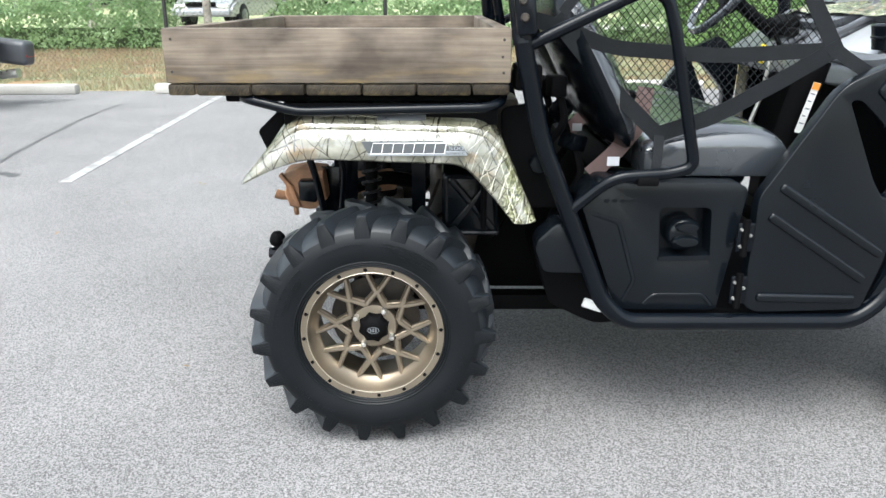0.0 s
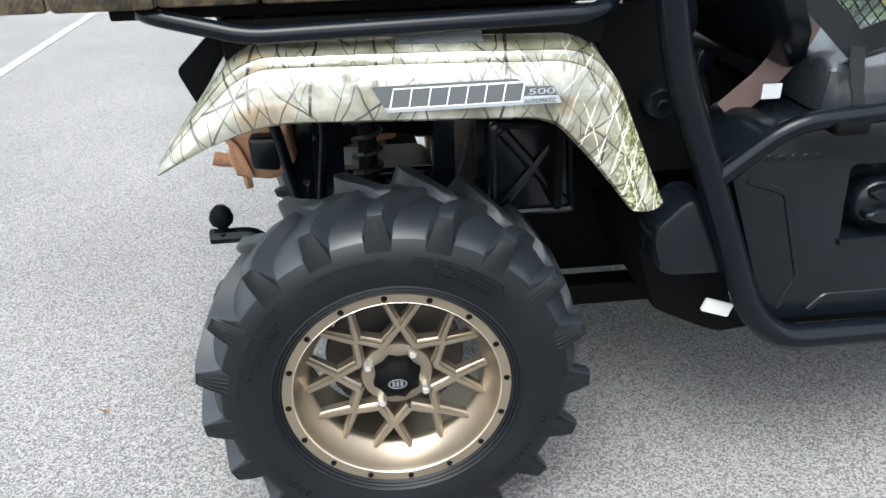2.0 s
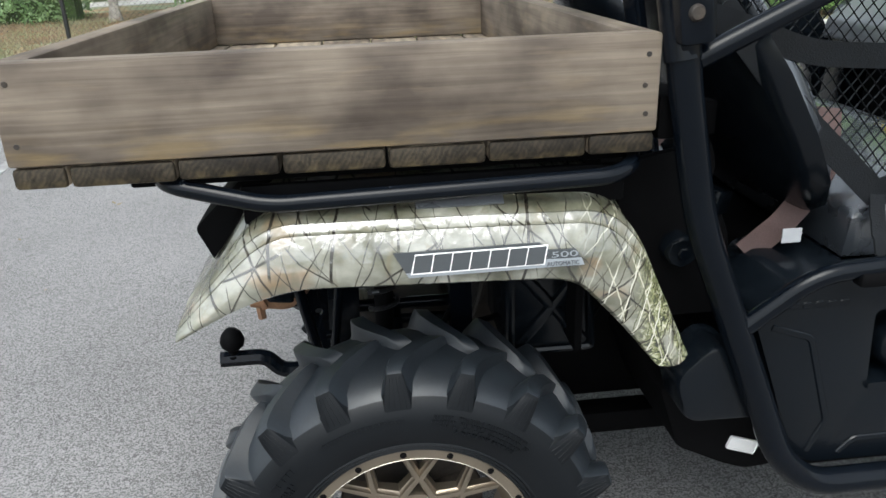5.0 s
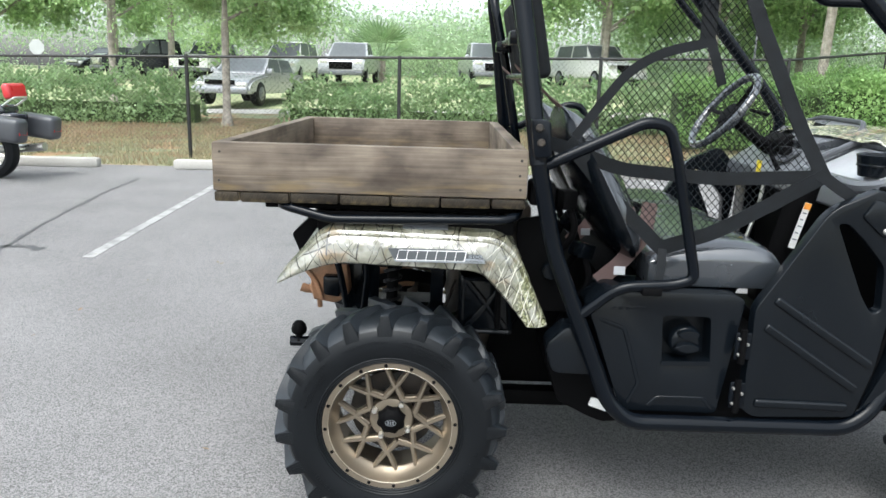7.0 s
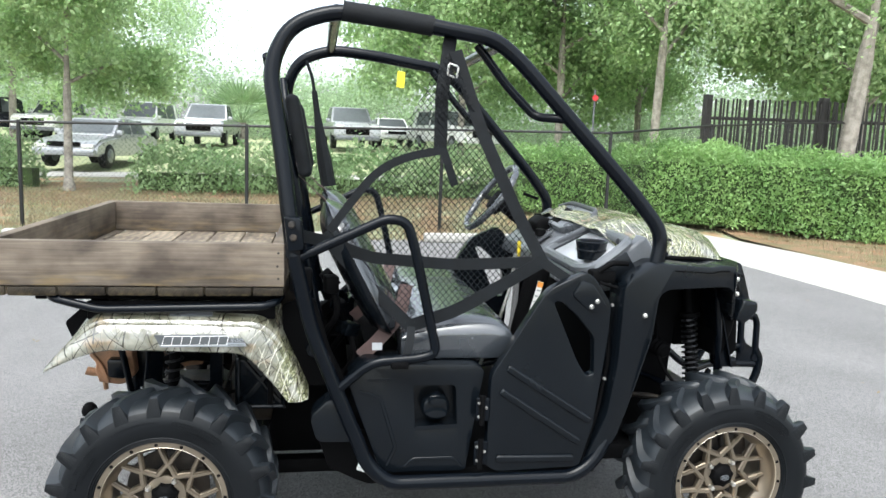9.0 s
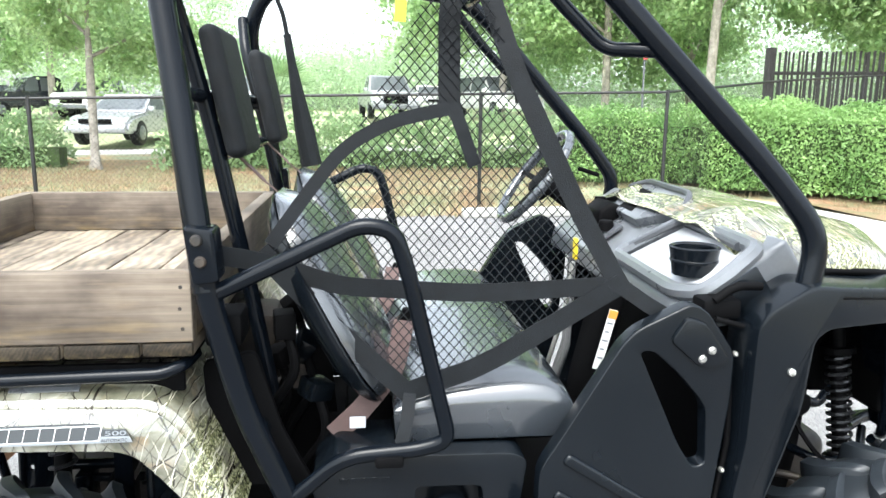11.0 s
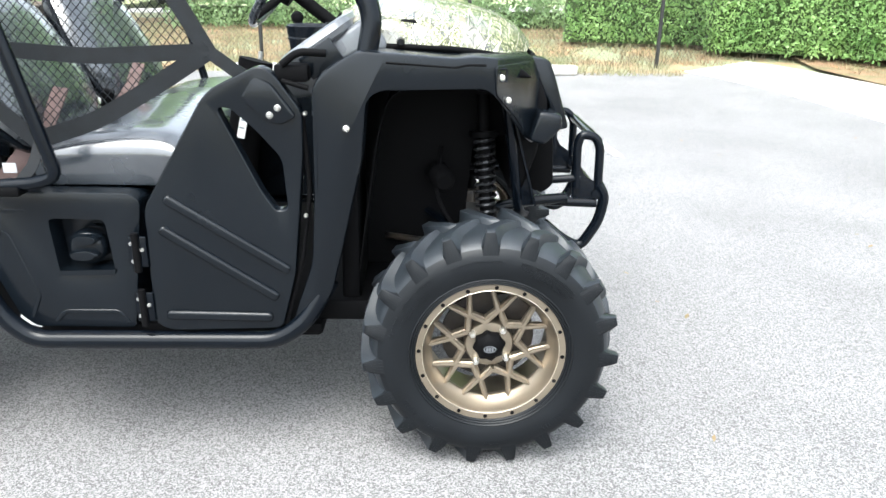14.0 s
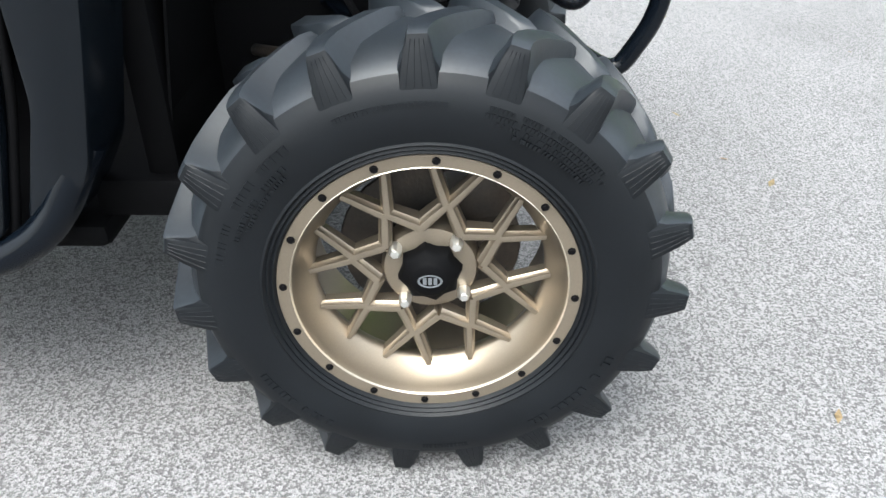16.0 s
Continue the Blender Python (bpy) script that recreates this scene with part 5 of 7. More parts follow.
for y0, y1 in ((0.36, 0.30), (2 * CY - 0.36, 2 * CY - 0.30)):
    shock((1.852, y0, 0.95), (1.874, y1, 0.50), 0.24, 0.86, 14)
    shock((-0.02, y0 + (0.02 if y0 < CY else -0.02), 0.86), (-0.03, y1, 0.40), 0.12, 0.82, 10)
for x in (0.0, AXLE):
    for flip in (False, True):
        def arms(dx):
            bm = tube([(x + dx, 0.16, 0.33), (x + dx * 1.8, 0.45, 0.40)], 0.014)
            return mirror(bm) if flip else bm
        for dx in (-0.05, 0.05):
            part("suspension_arm", arms(dx), matt_black, uv)
        ax = tube([(x, 0.17, 0.34), (x, 0.3, 0.36), (x, 0.55, 0.40)], 0.016)
        part("half_shaft", mirror(ax) if flip else ax, dirty_steel, uv)
        boot = lathe([(0.016, 0.24), (0.035, 0.25), (0.028, 0.26), (0.04, 0.27), (0.034, 0.28), (0.046, 0.29), (0.046, 0.31), (0.016, 0.32)], 18, (x, 0, 0.36))
        part("axle_boot", mirror(boot) if flip else boot, matt_black, uv, "black ribbed rubber boot")
        kn = rbox(x - 0.03, x + 0.03, 0.14, 0.2, 0.26, 0.46, 0.015)
        part("steering_knuckle", mirror(kn) if flip else kn, dirty_steel, uv)
    part("gear_case", moved(rbox(-0.13, 0.13, -0.13, 0.13, -0.1, 0.1, 0.04, 3), pose(x, CY, 0.42)), dirty_steel, uv)
sides("front_frame_post", lambda: slab([(1.893, 0.95), (1.915, 0.95), (1.998, 0.66), (1.957, 0.655)], 0.27, 0.275, 0.004), tube_paint, uv, "black channel post behind the spring")
sides("post_flange", lambda: slab([(1.890, 0.95), (1.896, 0.95), (1.960, 0.655), (1.954, 0.655)], 0.25, 0.33, 0.0), tube_paint, uv)
sides("post_flange", lambda: slab([(1.912, 0.95), (1.918, 0.95), (2.001, 0.66), (1.995, 0.66)], 0.25, 0.33, 0.0), tube_paint, uv)
sides("nose_plate", lambda: slab([(1.985, 0.85), (2.05, 0.84), (2.059, 0.70), (2.03, 0.675), (1.985, 0.69)], 0.33, 0.37, 0.015, 0.006), matt_black, uv)
sides("grille_edge", lambda: slab([(1.955, 1.062), (2.020, 1.052), (2.040, 1.00), (2.083, 0.872), (2.058, 0.864), (2.015, 0.955), (1.962, 1.0)], 0.285, 0.36, 0.012, 0.008), black_plastic, uv, "black plastic edge of the grille")
sides("tie_rod", lambda: tube([(1.58, 0.40, 0.52), (1.70, 0.28, 0.545), (1.84, 0.20, 0.53)], 0.010, 0.03), dirty_steel, uv)
sides("brake_hose", lambda: tube([(1.74, 0.37, 0.80), (1.72, 0.29, 0.68), (1.77, 0.25, 0.60), (1.83, 0.22, 0.56)], 0.006, 0.05, 6), matt_black, uv)
sides("upper_arm", lambda: tube([(1.70, 0.40, 0.60), (1.80, 0.28, 0.57), (1.90, 0.28, 0.575), (1.99, 0.40, 0.60)], 0.012, 0.05), tube_paint, uv)
sides("steering_boot", lambda: moved(lathe([(0.0, -0.05), (0.022, -0.05), (0.032, -0.04), (0.026, -0.03), (0.034, -0.02), (0.028, -0.01), (0.036, 0.0), (0.03, 0.012), (0.036, 0.03), (0.0, 0.04)], 14), pose(1.735, 0.34, 0.72, 10, 30, 20)), matt_black, uv)
sides("wheel_arch_liner", lambda: grid_sheet_mesh([(1.50, 0.40), (1.53, 0.62), (1.565, 0.86), (1.60, 0.985), (1.75, 1.003), (1.85, 0.985)], 0.15, 0.37), matt_black, uv)
sides("inner_panel", lambda: slab([(1.50, 0.35), (1.52, 1.0), (1.95, 1.0), (1.95, 0.84), (1.83, 0.80), (1.81, 0.55), (1.78, 0.37)], 0.40, 0.42, 0.02), matt_black, uv, "dull black inner wing panel")
part("radiator", rbox(1.84, 1.90, 0.42, 2 * CY - 0.42, 0.70, 0.95, 0.01), matt_black, uv)

# rear end: engine, exhaust, tow ball
part("engine", moved(rbox(-0.15, 0.2, -0.2, 0.2, -0.16, 0.16, 0.05, 3), pose(0.30, CY, 0.56)), dirty_steel, uv, "dirty dark engine block")
part("engine_cylinder", moved(rbox(-0.08, 0.08, -0.09, 0.09, -0.1, 0.12, 0.02), pose(0.36, CY, 0.78)), dirty_steel, uv)
airbox = part("airbox", slab([(0.19, 0.735), (0.345, 0.728), (0.36, 0.545), (0.19, 0.545)], 0.22, 0.42, 0.012, 0.008), black_plastic, uv, "black plastic box with a crossed lid")
for a, b in (((0.215, 0.715), (0.335, 0.57)), ((0.335, 0.715), (0.215, 0.57))):
    part("rib", tube([(a[0], 0.219, a[1]), (b[0], 0.219, b[1])], 0.011, 0, 8, flat=0.8), black_plastic, airbox)
part("lid_rim", tube([(0.20, 0.22, 0.725), (0.338, 0.22, 0.72), (0.35, 0.22, 0.556), (0.20, 0.22, 0.556)], 0.008, 0.01, 8, True), black_plastic, airbox)
def lumpy(bm, amount):
    """Uneven, rusted surface."""
    for q in bm.verts:
        q.co += Vector((noise.noise(q.co * 31), noise.noise(q.co * 37 + Vector((5, 0, 0))), noise.noise(q.co * 29 + Vector((0, 5, 0))))) * amount
    return bm


muffler = part("muffler", lumpy(slab([(-0.318, 0.678), (-0.265, 0.692), (-0.185, 0.69), (-0.175, 0.60), (-0.225, 0.558), (-0.302, 0.566), (-0.315, 0.62)], 0.455, 0.56, 0.012, 0.014, seg=3), 0.010), rust, uv, "rusty brown exhaust muffler")
part("tail_pipe", lumpy(tube([(-0.30, 0.475, 0.60), (-0.325, 0.47, 0.606), (-0.343, 0.468, 0.609)], 0.013, 0.02, 12, taper=0.015), 0.004), rust, muffler)
part("muffler_flange", lumpy(slab([(-0.318, 0.685), (-0.285, 0.64), (-0.262, 0.575), (-0.272, 0.57), (-0.298, 0.635), (-0.326, 0.675)], 0.442, 0.46, 0.004, 0.003), 0.004), rust, muffler)
part("drain_bolt", tube([(-0.283, 0.47, 0.57), (-0.28, 0.47, 0.54)], 0.009, 0, 6), rust, muffler)
part("muffler_cap", slab([(-0.262, 0.663), (-0.201, 0.663), (-0.205, 0.592), (-0.259, 0.599)], 0.415, 0.46, 0.01, 0.006), black_plastic, muffler, "black plastic block")
part("heat_shield", slab([(-0.10, 0.66), (0.03, 0.67), (0.04, 0.60), (-0.095, 0.585)], 0.56, 0.57, 0.012, 0.003), rust, muffler, "bent black heat shield")
part("bed_strut", tube([(-0.27, 0.36, 0.93), (-0.20, 0.38, 0.70), (-0.16, 0.40, 0.46)], 0.011, 0.04), tube_paint, uv)
part("bed_strut", tube([(-0.16, 0.30, 0.93), (-0.10, 0.32, 0.72), (-0.13, 0.36, 0.50)], 0.009, 0.04), tube_paint, uv)
part("camo_scrap", slab([(-0.135, 0.545), (-0.06, 0.55), (-0.058, 0.47), (-0.10, 0.44), (-0.13, 0.47)], 0.55, 0.56, 0.008, 0.002), camo, uv, "small camouflage plastic guard")
part("exhaust_pipe", tube([(-0.11, 0.49, 0.62), (0.0, 0.5, 0.66), (0.14, 0.56, 0.62)], 0.022, 0.05), matt_black, uv)
sides("hitch_upright", lambda: slab([(-0.203, 0.69), (-0.138, 0.69), (-0.144, 0.555), (-0.15, 0.41), (-0.194, 0.405), (-0.199, 0.55)], 0.50, 0.508, 0.006, 0.002, [[(-0.166 + 0.008 * math.cos(k * math.pi / 4), 0.53 + 0.008 * math.sin(k * math.pi / 4)) for k in range(8)]]), tube_paint, uv, "black steel upright")
part("linkage_rod", tube([(-0.15, 0.45, 0.498), (-0.028, 0.45, 0.504)], 0.010, 0, 12), tube_paint, uv)
part("rod_clamp", rbox(-0.032, 0.010, 0.40, 0.46, 0.472, 0.552, 0.008), tube_paint, uv)
part("clamp_nut", tube([(-0.011, 0.395, 0.512), (-0.011, 0.405, 0.512)], 0.013, 0, 6), chrome, uv)
part("linkage_rod", tube([(-0.015, 0.42, 0.539), (0.13, 0.42, 0.536)], 0.011, 0, 12), tube_paint, uv)
part("small_spring", coil((-0.075, 0.40, 0.50), (-0.035, 0.40, 0.45), 0.018, 5, 0.004), matt_black, uv)
part("hitch_cross_tube", tube([(-0.12, 0.45, 0.56), (0.15, 0.45, 0.56)], 0.013), tube_paint, uv)
part("bed_upright", slab([(-0.11, 0.95), (-0.06, 0.95), (-0.08, 0.45), (-0.12, 0.45)], 0.40, 0.41, 0.004), tube_paint, uv)
part("bed_upright", slab([(0.10, 0.95), (0.14, 0.95), (0.14, 0.48), (0.10, 0.48)], 0.30, 0.34, 0.004), tube_paint, uv)
hitch = part("tow_hitch", tube([(-0.10, CY, 0.300), (-0.285, CY, 0.300), (-0.318, CY, 0.343), (-0.425, CY, 0.343)], 0.020, 0.03, 8), tube_paint, uv, "black steel drop tow hitch")
part("receiver", rbox(-0.20, 0.0, CY - 0.03, CY + 0.03, 0.272, 0.328, 0.005), tube_paint, hitch)
part("tow_ball", moved(lathe([(0, -0.033), (0.013, -0.030), (0.024, -0.018), (0.0295, 0), (0.026, 0.014), (0.013, 0.025), (0.013, 0.035), (0.018, 0.038), (0.018, 0.046), (0, 0.046)], 20), pose(-0.393, CY, 0.392, -90, 0, 0)), matt_black, hitch, "black round tow ball")
for i in range(7):
    a = random.random()
    part("cable", tube([(0.05 + 0.05 * i, 0.34, 0.50 + 0.03 * (i % 3)), (0.1 + 0.05 * i, 0.30, 0.57 + 0.05 * a), (0.14 + 0.04 * i, 0.36, 0.66 + 0.02 * i)], 0.006, 0.04, 6), dirty_steel if i % 2 else matt_black, uv)
boss = part("bolt_boss", lathe([(0, 0.088), (0.019, 0.088), (0.0205, 0.084), (0.0235, 0.084), (0.0275, 0.089), (0.029, 0.12), (0, 0.12)], 8, (0.449, 0, 0.787)), black_plastic, uv, "large black octagonal boss")
part("bolt", lathe([(0, 0.081), (0.008, 0.081), (0.010, 0.083), (0.010, 0.089), (0, 0.089)], 6, (0.451, 0, 0.786)), tube_paint, boss)
part("rear_body", slab([(0.36, 0.66), (0.345, 0.93), (0.45, 0.95), (0.50, 0.78), (0.56, 0.66)], 0.115, 0.13, 0.02, 0.004), matt_black, uv, "dull black body panel")
for i, (x, y, z) in enumerate(((0.50, 0.2, 0.98), (0.53, 0.3, 0.90), (0.47, 0.35, 0.86), (0.56, 0.24, 0.82), (0.50, 0.45, 0.95))):
    part("engine_part", moved(rbox(-0.022, 0.022, -0.03, 0.03, -0.028, 0.028, 0.005), pose(x, y, z, 20 * i, 35 * i, 10)), black_plastic if i % 2 else matt_black, uv)
    part("hose", tube([(x, y, z), (x + 0.03, y - 0.03, z - 0.09), (x - 0.04, y + 0.02, z - 0.2), (x - 0.05, y + 0.1, z - 0.3)], 0.011, 0.05, 8), matt_black, uv)
part("hinge_bracket", rbox(0.37, 0.44, 0.03, 0.12, 0.985, 1.05, 0.01), matt_black, uv)
sides("mud_flap", lambda: slab([(-0.30, 0.87), (-0.275, 0.81), (-0.25, 0.845), (-0.17, 0.935), (-0.22, 0.945)], 0.12, 0.26, 0.01, 0.006), matt_black, uv, "dull black plastic flap")
part("bed_floor", rbox(-0.36, 0.34, 0.06, 2 * CY - 0.06, 0.955, 0.976, 0.004), matt_black, uv)
# Dull black strips put where deep shade fills the gap behind the tubes.
sides("bed_shade_strip", lambda: rbox(-0.21, 0.33, 0.036, 0.05, 0.90, 0.955, 0.003), matt_black, uv)
part("fender_plate", moved(rbox(-0.061, 0.061, -0.009, 0.009, -0.001, 0.002, 0.0), pose(0.088, 0.015, 0.9215, 35, 0, 0)), silver_m, uv, "small grey warning plate", smooth=False)

# decal on the near fender
decal_dark = material("decal_dark", (0.045, 0.05, 0.055), 0.35, var=0.1)
decal_grey = material("decal_grey", (0.24, 0.26, 0.28), 0.35, var=0.1)
near_fender = [o for o in uv.children if o.name.startswith("rear_fender")][0]


def leant(bm):
    """Lets the decal follow the fender's lean."""
    for v in bm.verts:
        v.co.y += max(0.0, v.co.z - 0.846) * 0.2 - 0.0028
    return bm


decal = part("decal", leant(slab([(-0.010, 0.871), (0.190, 0.872), (0.203, 0.861), (0.240, 0.860), (0.252, 0.837), (0.010, 0.836)], -0.0392, -0.0375)), decal_dark, near_fender, "dark grey slanted decal", smooth=False)
part("decal_stripe", leant(slab([(0.006, 0.8425), (0.196, 0.8435), (0.199, 0.8485), (0.2475, 0.8475), (0.252, 0.837), (0.010, 0.836)], -0.0397, -0.0385)), decal_grey, near_fender, smooth=False)
part("decal_outline", leant(slab([(0.0125, 0.8405), (0.196, 0.8415), (0.2015, 0.8685), (0.020, 0.8675)], -0.0402, -0.0388)), white_label, near_fender, "white outline of the decal", smooth=False)
for k in range(7):
    x = 0.0150 + 0.0258 * k
    w = 0.0243
    part("decal_bar", leant(slab([(x, 0.8425), (x + w, 0.843), (x + w + 0.0052, 0.8668), (x + 0.0052, 0.8662)], -0.0407, -0.0396)), decal_dark, near_fender, smooth=False)


def lettering(text, size, m, mat, parent):
    cu = bpy.data.curves.new("lettering", 'FONT')
    cu.body, cu.size, cu.extrude = text, size, 0.0004
    tmp = bpy.data.objects.new("tmp", cu)
    scene.collection.objects.link(tmp)
    me = bpy.data.meshes.new_from_object(tmp.evaluated_get(bpy.context.evaluated_depsgraph_get()))
    bpy.data.objects.remove(tmp)
    me.transform(m)
    me.materials.clear()
    me.materials.append(mat)
    ob = new("lettering", me)
    ob.parent = parent
    return ob


lettering("500", 0.0135, pose(0.2045, -0.0418, 0.8505, 84, 0, 0) @ Matrix.Diagonal((1.9, 0.85, 1, 1)), decal_grey, near_fender)
lettering("AUTOMATIC", 0.0085, pose(0.199, -0.0432, 0.8388, 90, 0, 0) @ Matrix.Diagonal((0.92, 1.05, 1, 1)), decal_dark, near_fender)

# window net, straps, belts


def ribbon(points, width, thick=0.003, radius=0.03, bm=None, face=(0, 1, 0)):
    """A flat strap along a line, its broad side turned towards face."""
    path = rounded(points, radius, 4)
    bm = bm or bmesh.new()
    rings = []
    for i, p in enumerate(path):
        d = (path[min(i + 1, len(path) - 1)] - path[max(i - 1, 0)]).normalized()
        n_ = Vector(face)
        s_ = d.cross(n_).normalized() * width / 2
        n_ = s_.cross(d).normalized() * thick / 2
        wob = n_ * 0.9 * math.sin(i * 2.1)
        rings.append([bm.verts.new(p + wob + q) for q in (s_ + n_, s_ - n_, -s_ - n_, -s_ + n_)])
    for a, c in zip(rings, rings[1:]):
        for k in range(4):
            bm.faces.new((a[k], a[(k + 1) % 4], c[(k + 1) % 4], c[k]))
    bm.faces.new(rings[0])
    bm.faces.new(rings[-1])
    bmesh.ops.recalc_face_normals(bm, faces=bm.faces)
    return bm


def bulge(x, z):
    return 0.085 + 0.03 * math.sin((x - 0.45) * 4.2) * math.sin(max(0, (z - 0.85)) * 3.4)


def yv(x, z, dy=0.0):
    return (x, bulge(x, z) + dy, z)


net = part("net_strap", ribbon([(0.86, 0.15, 1.79), (0.832, 0.11, 1.60), yv(0.834, 1.433)], 0.042), webbing, uv, "wide black webbing of the window net")
SEAMS = [[(0.872, 0.125, 1.74), yv(0.96, 1.50), yv(1.09, 1.24), yv(1.185, 1.075)],
         [yv(0.834, 1.43), yv(0.72, 1.405), yv(0.63, 1.355), yv(0.555, 1.26), yv(0.49, 1.17)],
         [(0.40, 0.045, 1.16), yv(0.49, 1.135), yv(0.62, 1.085), yv(0.90, 1.065), yv(1.185, 1.082)],
         [yv(0.47, 1.16), yv(0.62, 0.99), yv(0.757, 0.862)],
         [yv(0.745, 0.865), yv(0.90, 0.915), yv(1.05, 1.0), yv(1.185, 1.085)],
         [yv(1.17, 1.09), (1.256, 0.075, 1.031), (1.33, 0.06, 0.995)],
         [yv(0.757, 0.865), (0.750, 0.06, 0.815), (0.735, 0.02, 0.785)]]
for k, pts in enumerate(SEAMS):
    pts = [Vector(p) - Vector((0, 0.006, 0)) for p in pts]
    part("net_strap", ribbon(pts, (0.040, 0.026, 0.037, 0.040, 0.042, 0.032, 0.026)[k], radius=0.05), webbing, uv, "wide black webbing of the window net")
part("strap_tail", ribbon([yv(0.84, 1.44, -0.006), yv(0.862, 1.38, -0.01), yv(0.885, 1.32, -0.004)], 0.026), webbing, uv)
part("strap_buckle", tube([(0.85, 0.10, 1.70), (0.88, 0.10, 1.69), (0.875, 0.10, 1.655), (0.845, 0.10, 1.665)], 0.0035, 0.008, 6, True), chrome, uv, "steel strap ring")
OUT = [(0.80, 1.66), (0.725, 1.51), (0.655, 1.385), (0.555, 1.262), (0.48, 1.165), (0.62, 0.985), (0.755, 0.86), (0.90, 0.915), (1.05, 1.0), (1.185, 1.08), (1.09, 1.24), (0.96, 1.50), (0.875, 1.70), (0.84, 1.72)]


def cords():
    """Diamond cords cut to the net's outline."""
    bm = bmesh.new()
    for s in (1, -1):
        for k in range(-140, 140):
            c = k * 0.0235
            hits = []
            for i in range(len(OUT)):
                (x0, z0), (x1, z1) = OUT[i - 1], OUT[i]
                f0, f1 = z0 - s * 1.15 * x0 - c, z1 - s * 1.15 * x1 - c
                if f0 * f1 < 0:
                    t = f0 / (f0 - f1)
                    hits.append((x0 + (x1 - x0) * t, z0 + (z1 - z0) * t))
            hits.sort()
            for a, b in zip(hits[::2], hits[1::2]):
                n_ = max(2, int(abs(b[0] - a[0]) / 0.03))
                pts = [Vector(yv(a[0] + (b[0] - a[0]) * i / n_, a[1] + (b[1] - a[1]) * i / n_, 0.001 * s)) for i in range(n_ + 1)]
                pts = [p + Vector((0.0016 * math.sin(p.z * 267), 0, 0)) for p in pts]
                rings = []
                for i, p in enumerate(pts):
                    rings.append([bm.verts.new(p + Vector(q) * 0.0016) for q in ((0, -1, 0), (0.87, 0.5, 0), (-0.87, 0.5, 0))])
                for u, w in zip(rings, rings[1:]):
                    for q in range(3):
                        bm.faces.new((u[q], u[(q + 1) % 3], w[(q + 1) % 3], w[q]))
    return bm


part("net_mesh", cords(), webbing, uv, "fine black diamond mesh")
far_net = part("rolled_net", tube([(0.43, 1.17, 1.66), (0.45, 1.18, 1.52), (0.47, 1.18, 1.40), (0.50, 1.17, 1.24)], 0.012, 0.05, 8, taper=0.034), webbing, uv, "black net gathered in a roll")
part("net_loop", tube([(0.39, 1.17, 1.80), (0.42, 1.17, 1.72), (0.43, 1.17, 1.66)], 0.008, 0.02, 6), webbing, far_net)
part("yellow_tag", moved(rbox(-0.016, 0.016, -0.001, 0.001, -0.032, 0.032, 0.0), pose(0.776, 0.817, 1.70, 0, 3, 0)), yellow_m, uv, "yellow paper tag on a string", smooth=False)
part("tag_string", tube([(0.80, 2 * CY - 0.14, 1.80), (0.79, 1.0, 1.76), (0.776, 0.817, 1.73)], 0.0012, 0.05, 5), webbing, uv)
for y in (0.24, 0.80):
    belt = part("seat_belt", ribbon([(0.345, y + 0.16, 1.36), (0.46, y + 0.1, 1.26), (0.62, y + 0.1, 1.12)], 0.045, face=(0.4, 0.2, 1)), belt_m, uv, "dusty brown seat belt")
    part("belt_end", ribbon([(0.60, y - 0.07, 0.74), (0.66, y - 0.08, 0.80), (0.73, y - 0.06, 0.88), (0.755, y, 0.97)], 0.045, face=(0.3, 1, 0)), belt_m, belt)
    part("belt_label", rbox(0.635, 0.668, y - 0.118, y - 0.116, 0.775, 0.80), tray_m, belt, "pale grey belt label", smooth=False)
    part("buckle", moved(rbox(-0.016, 0.016, -0.01, 0.01, -0.03, 0.03, 0.005), pose(0.77, y + 0.24, 0.905, 15, 20, 0)), matt_black, belt)
label_post = part("label_post", tube([(1.245, 0.30, 1.04), (1.19, 0.30, 0.80), (1.165, 0.30, 0.58)], 0.045, 0.05, 12, flat=0.6), matt_black, uv, "black plastic pillar")
part("warning_label", moved(rbox(-0.010, 0.010, -0.001, 0.001, -0.072, 0.072, 0), pose(1.217, 0.252, 0.912, 0, 14, 0)), white_label, label_post, "white warning label with an orange head", smooth=False)
part("label_head", moved(rbox(-0.010, 0.010, -0.0032, -0.0012, 0.052, 0.071, 0), pose(1.217, 0.252, 0.912, 0, 14, 0)), material("orange_print", (0.75, 0.3, 0.05), 0.5, var=0.05), label_post, smooth=False)
for k in range(5):
    part("print_bar", moved(rbox(-0.007, 0.006 - 0.003 * (k % 2), -0.0028, -0.0012, 0.038 - 0.021 * k, 0.042 - 0.021 * k, 0), pose(1.217, 0.252, 0.912, 0, 14, 0)), decal_grey, label_post, smooth=False)
part("floor_lever", tube([(1.212, 0.52, 1.04), (1.196, 0.52, 0.911), (1.142, 0.52, 0.722), (1.09, 0.52, 0.60)], 0.0065, 0.03), chrome, uv, "bare steel floor lever")
part("far_door_panel", slab([(1.02, 0.72), (1.17, 0.98), (1.30, 1.05), (1.40, 0.95), (1.37, 0.55), (1.33, 0.40), (1.04, 0.39)], 2 * CY - 0.06, 2 * CY - 0.055, 0.02, 0, [HOLE]), black_plastic, uv)

# ---- the wooden box on the bed ----
wb = thing("wooden_cargo_box", "open box of weathered brown planks on the bed", "cargo box")
BX0, BX1, BZ, BW = -0.485, 0.358, 1.007, 1.345


def plank(name, x0, x1, y0, y1, z0, z1):
    return part(name, rbox(x0, x1, y0, y1, z0, z1, 0.005, 2), wood, wb)


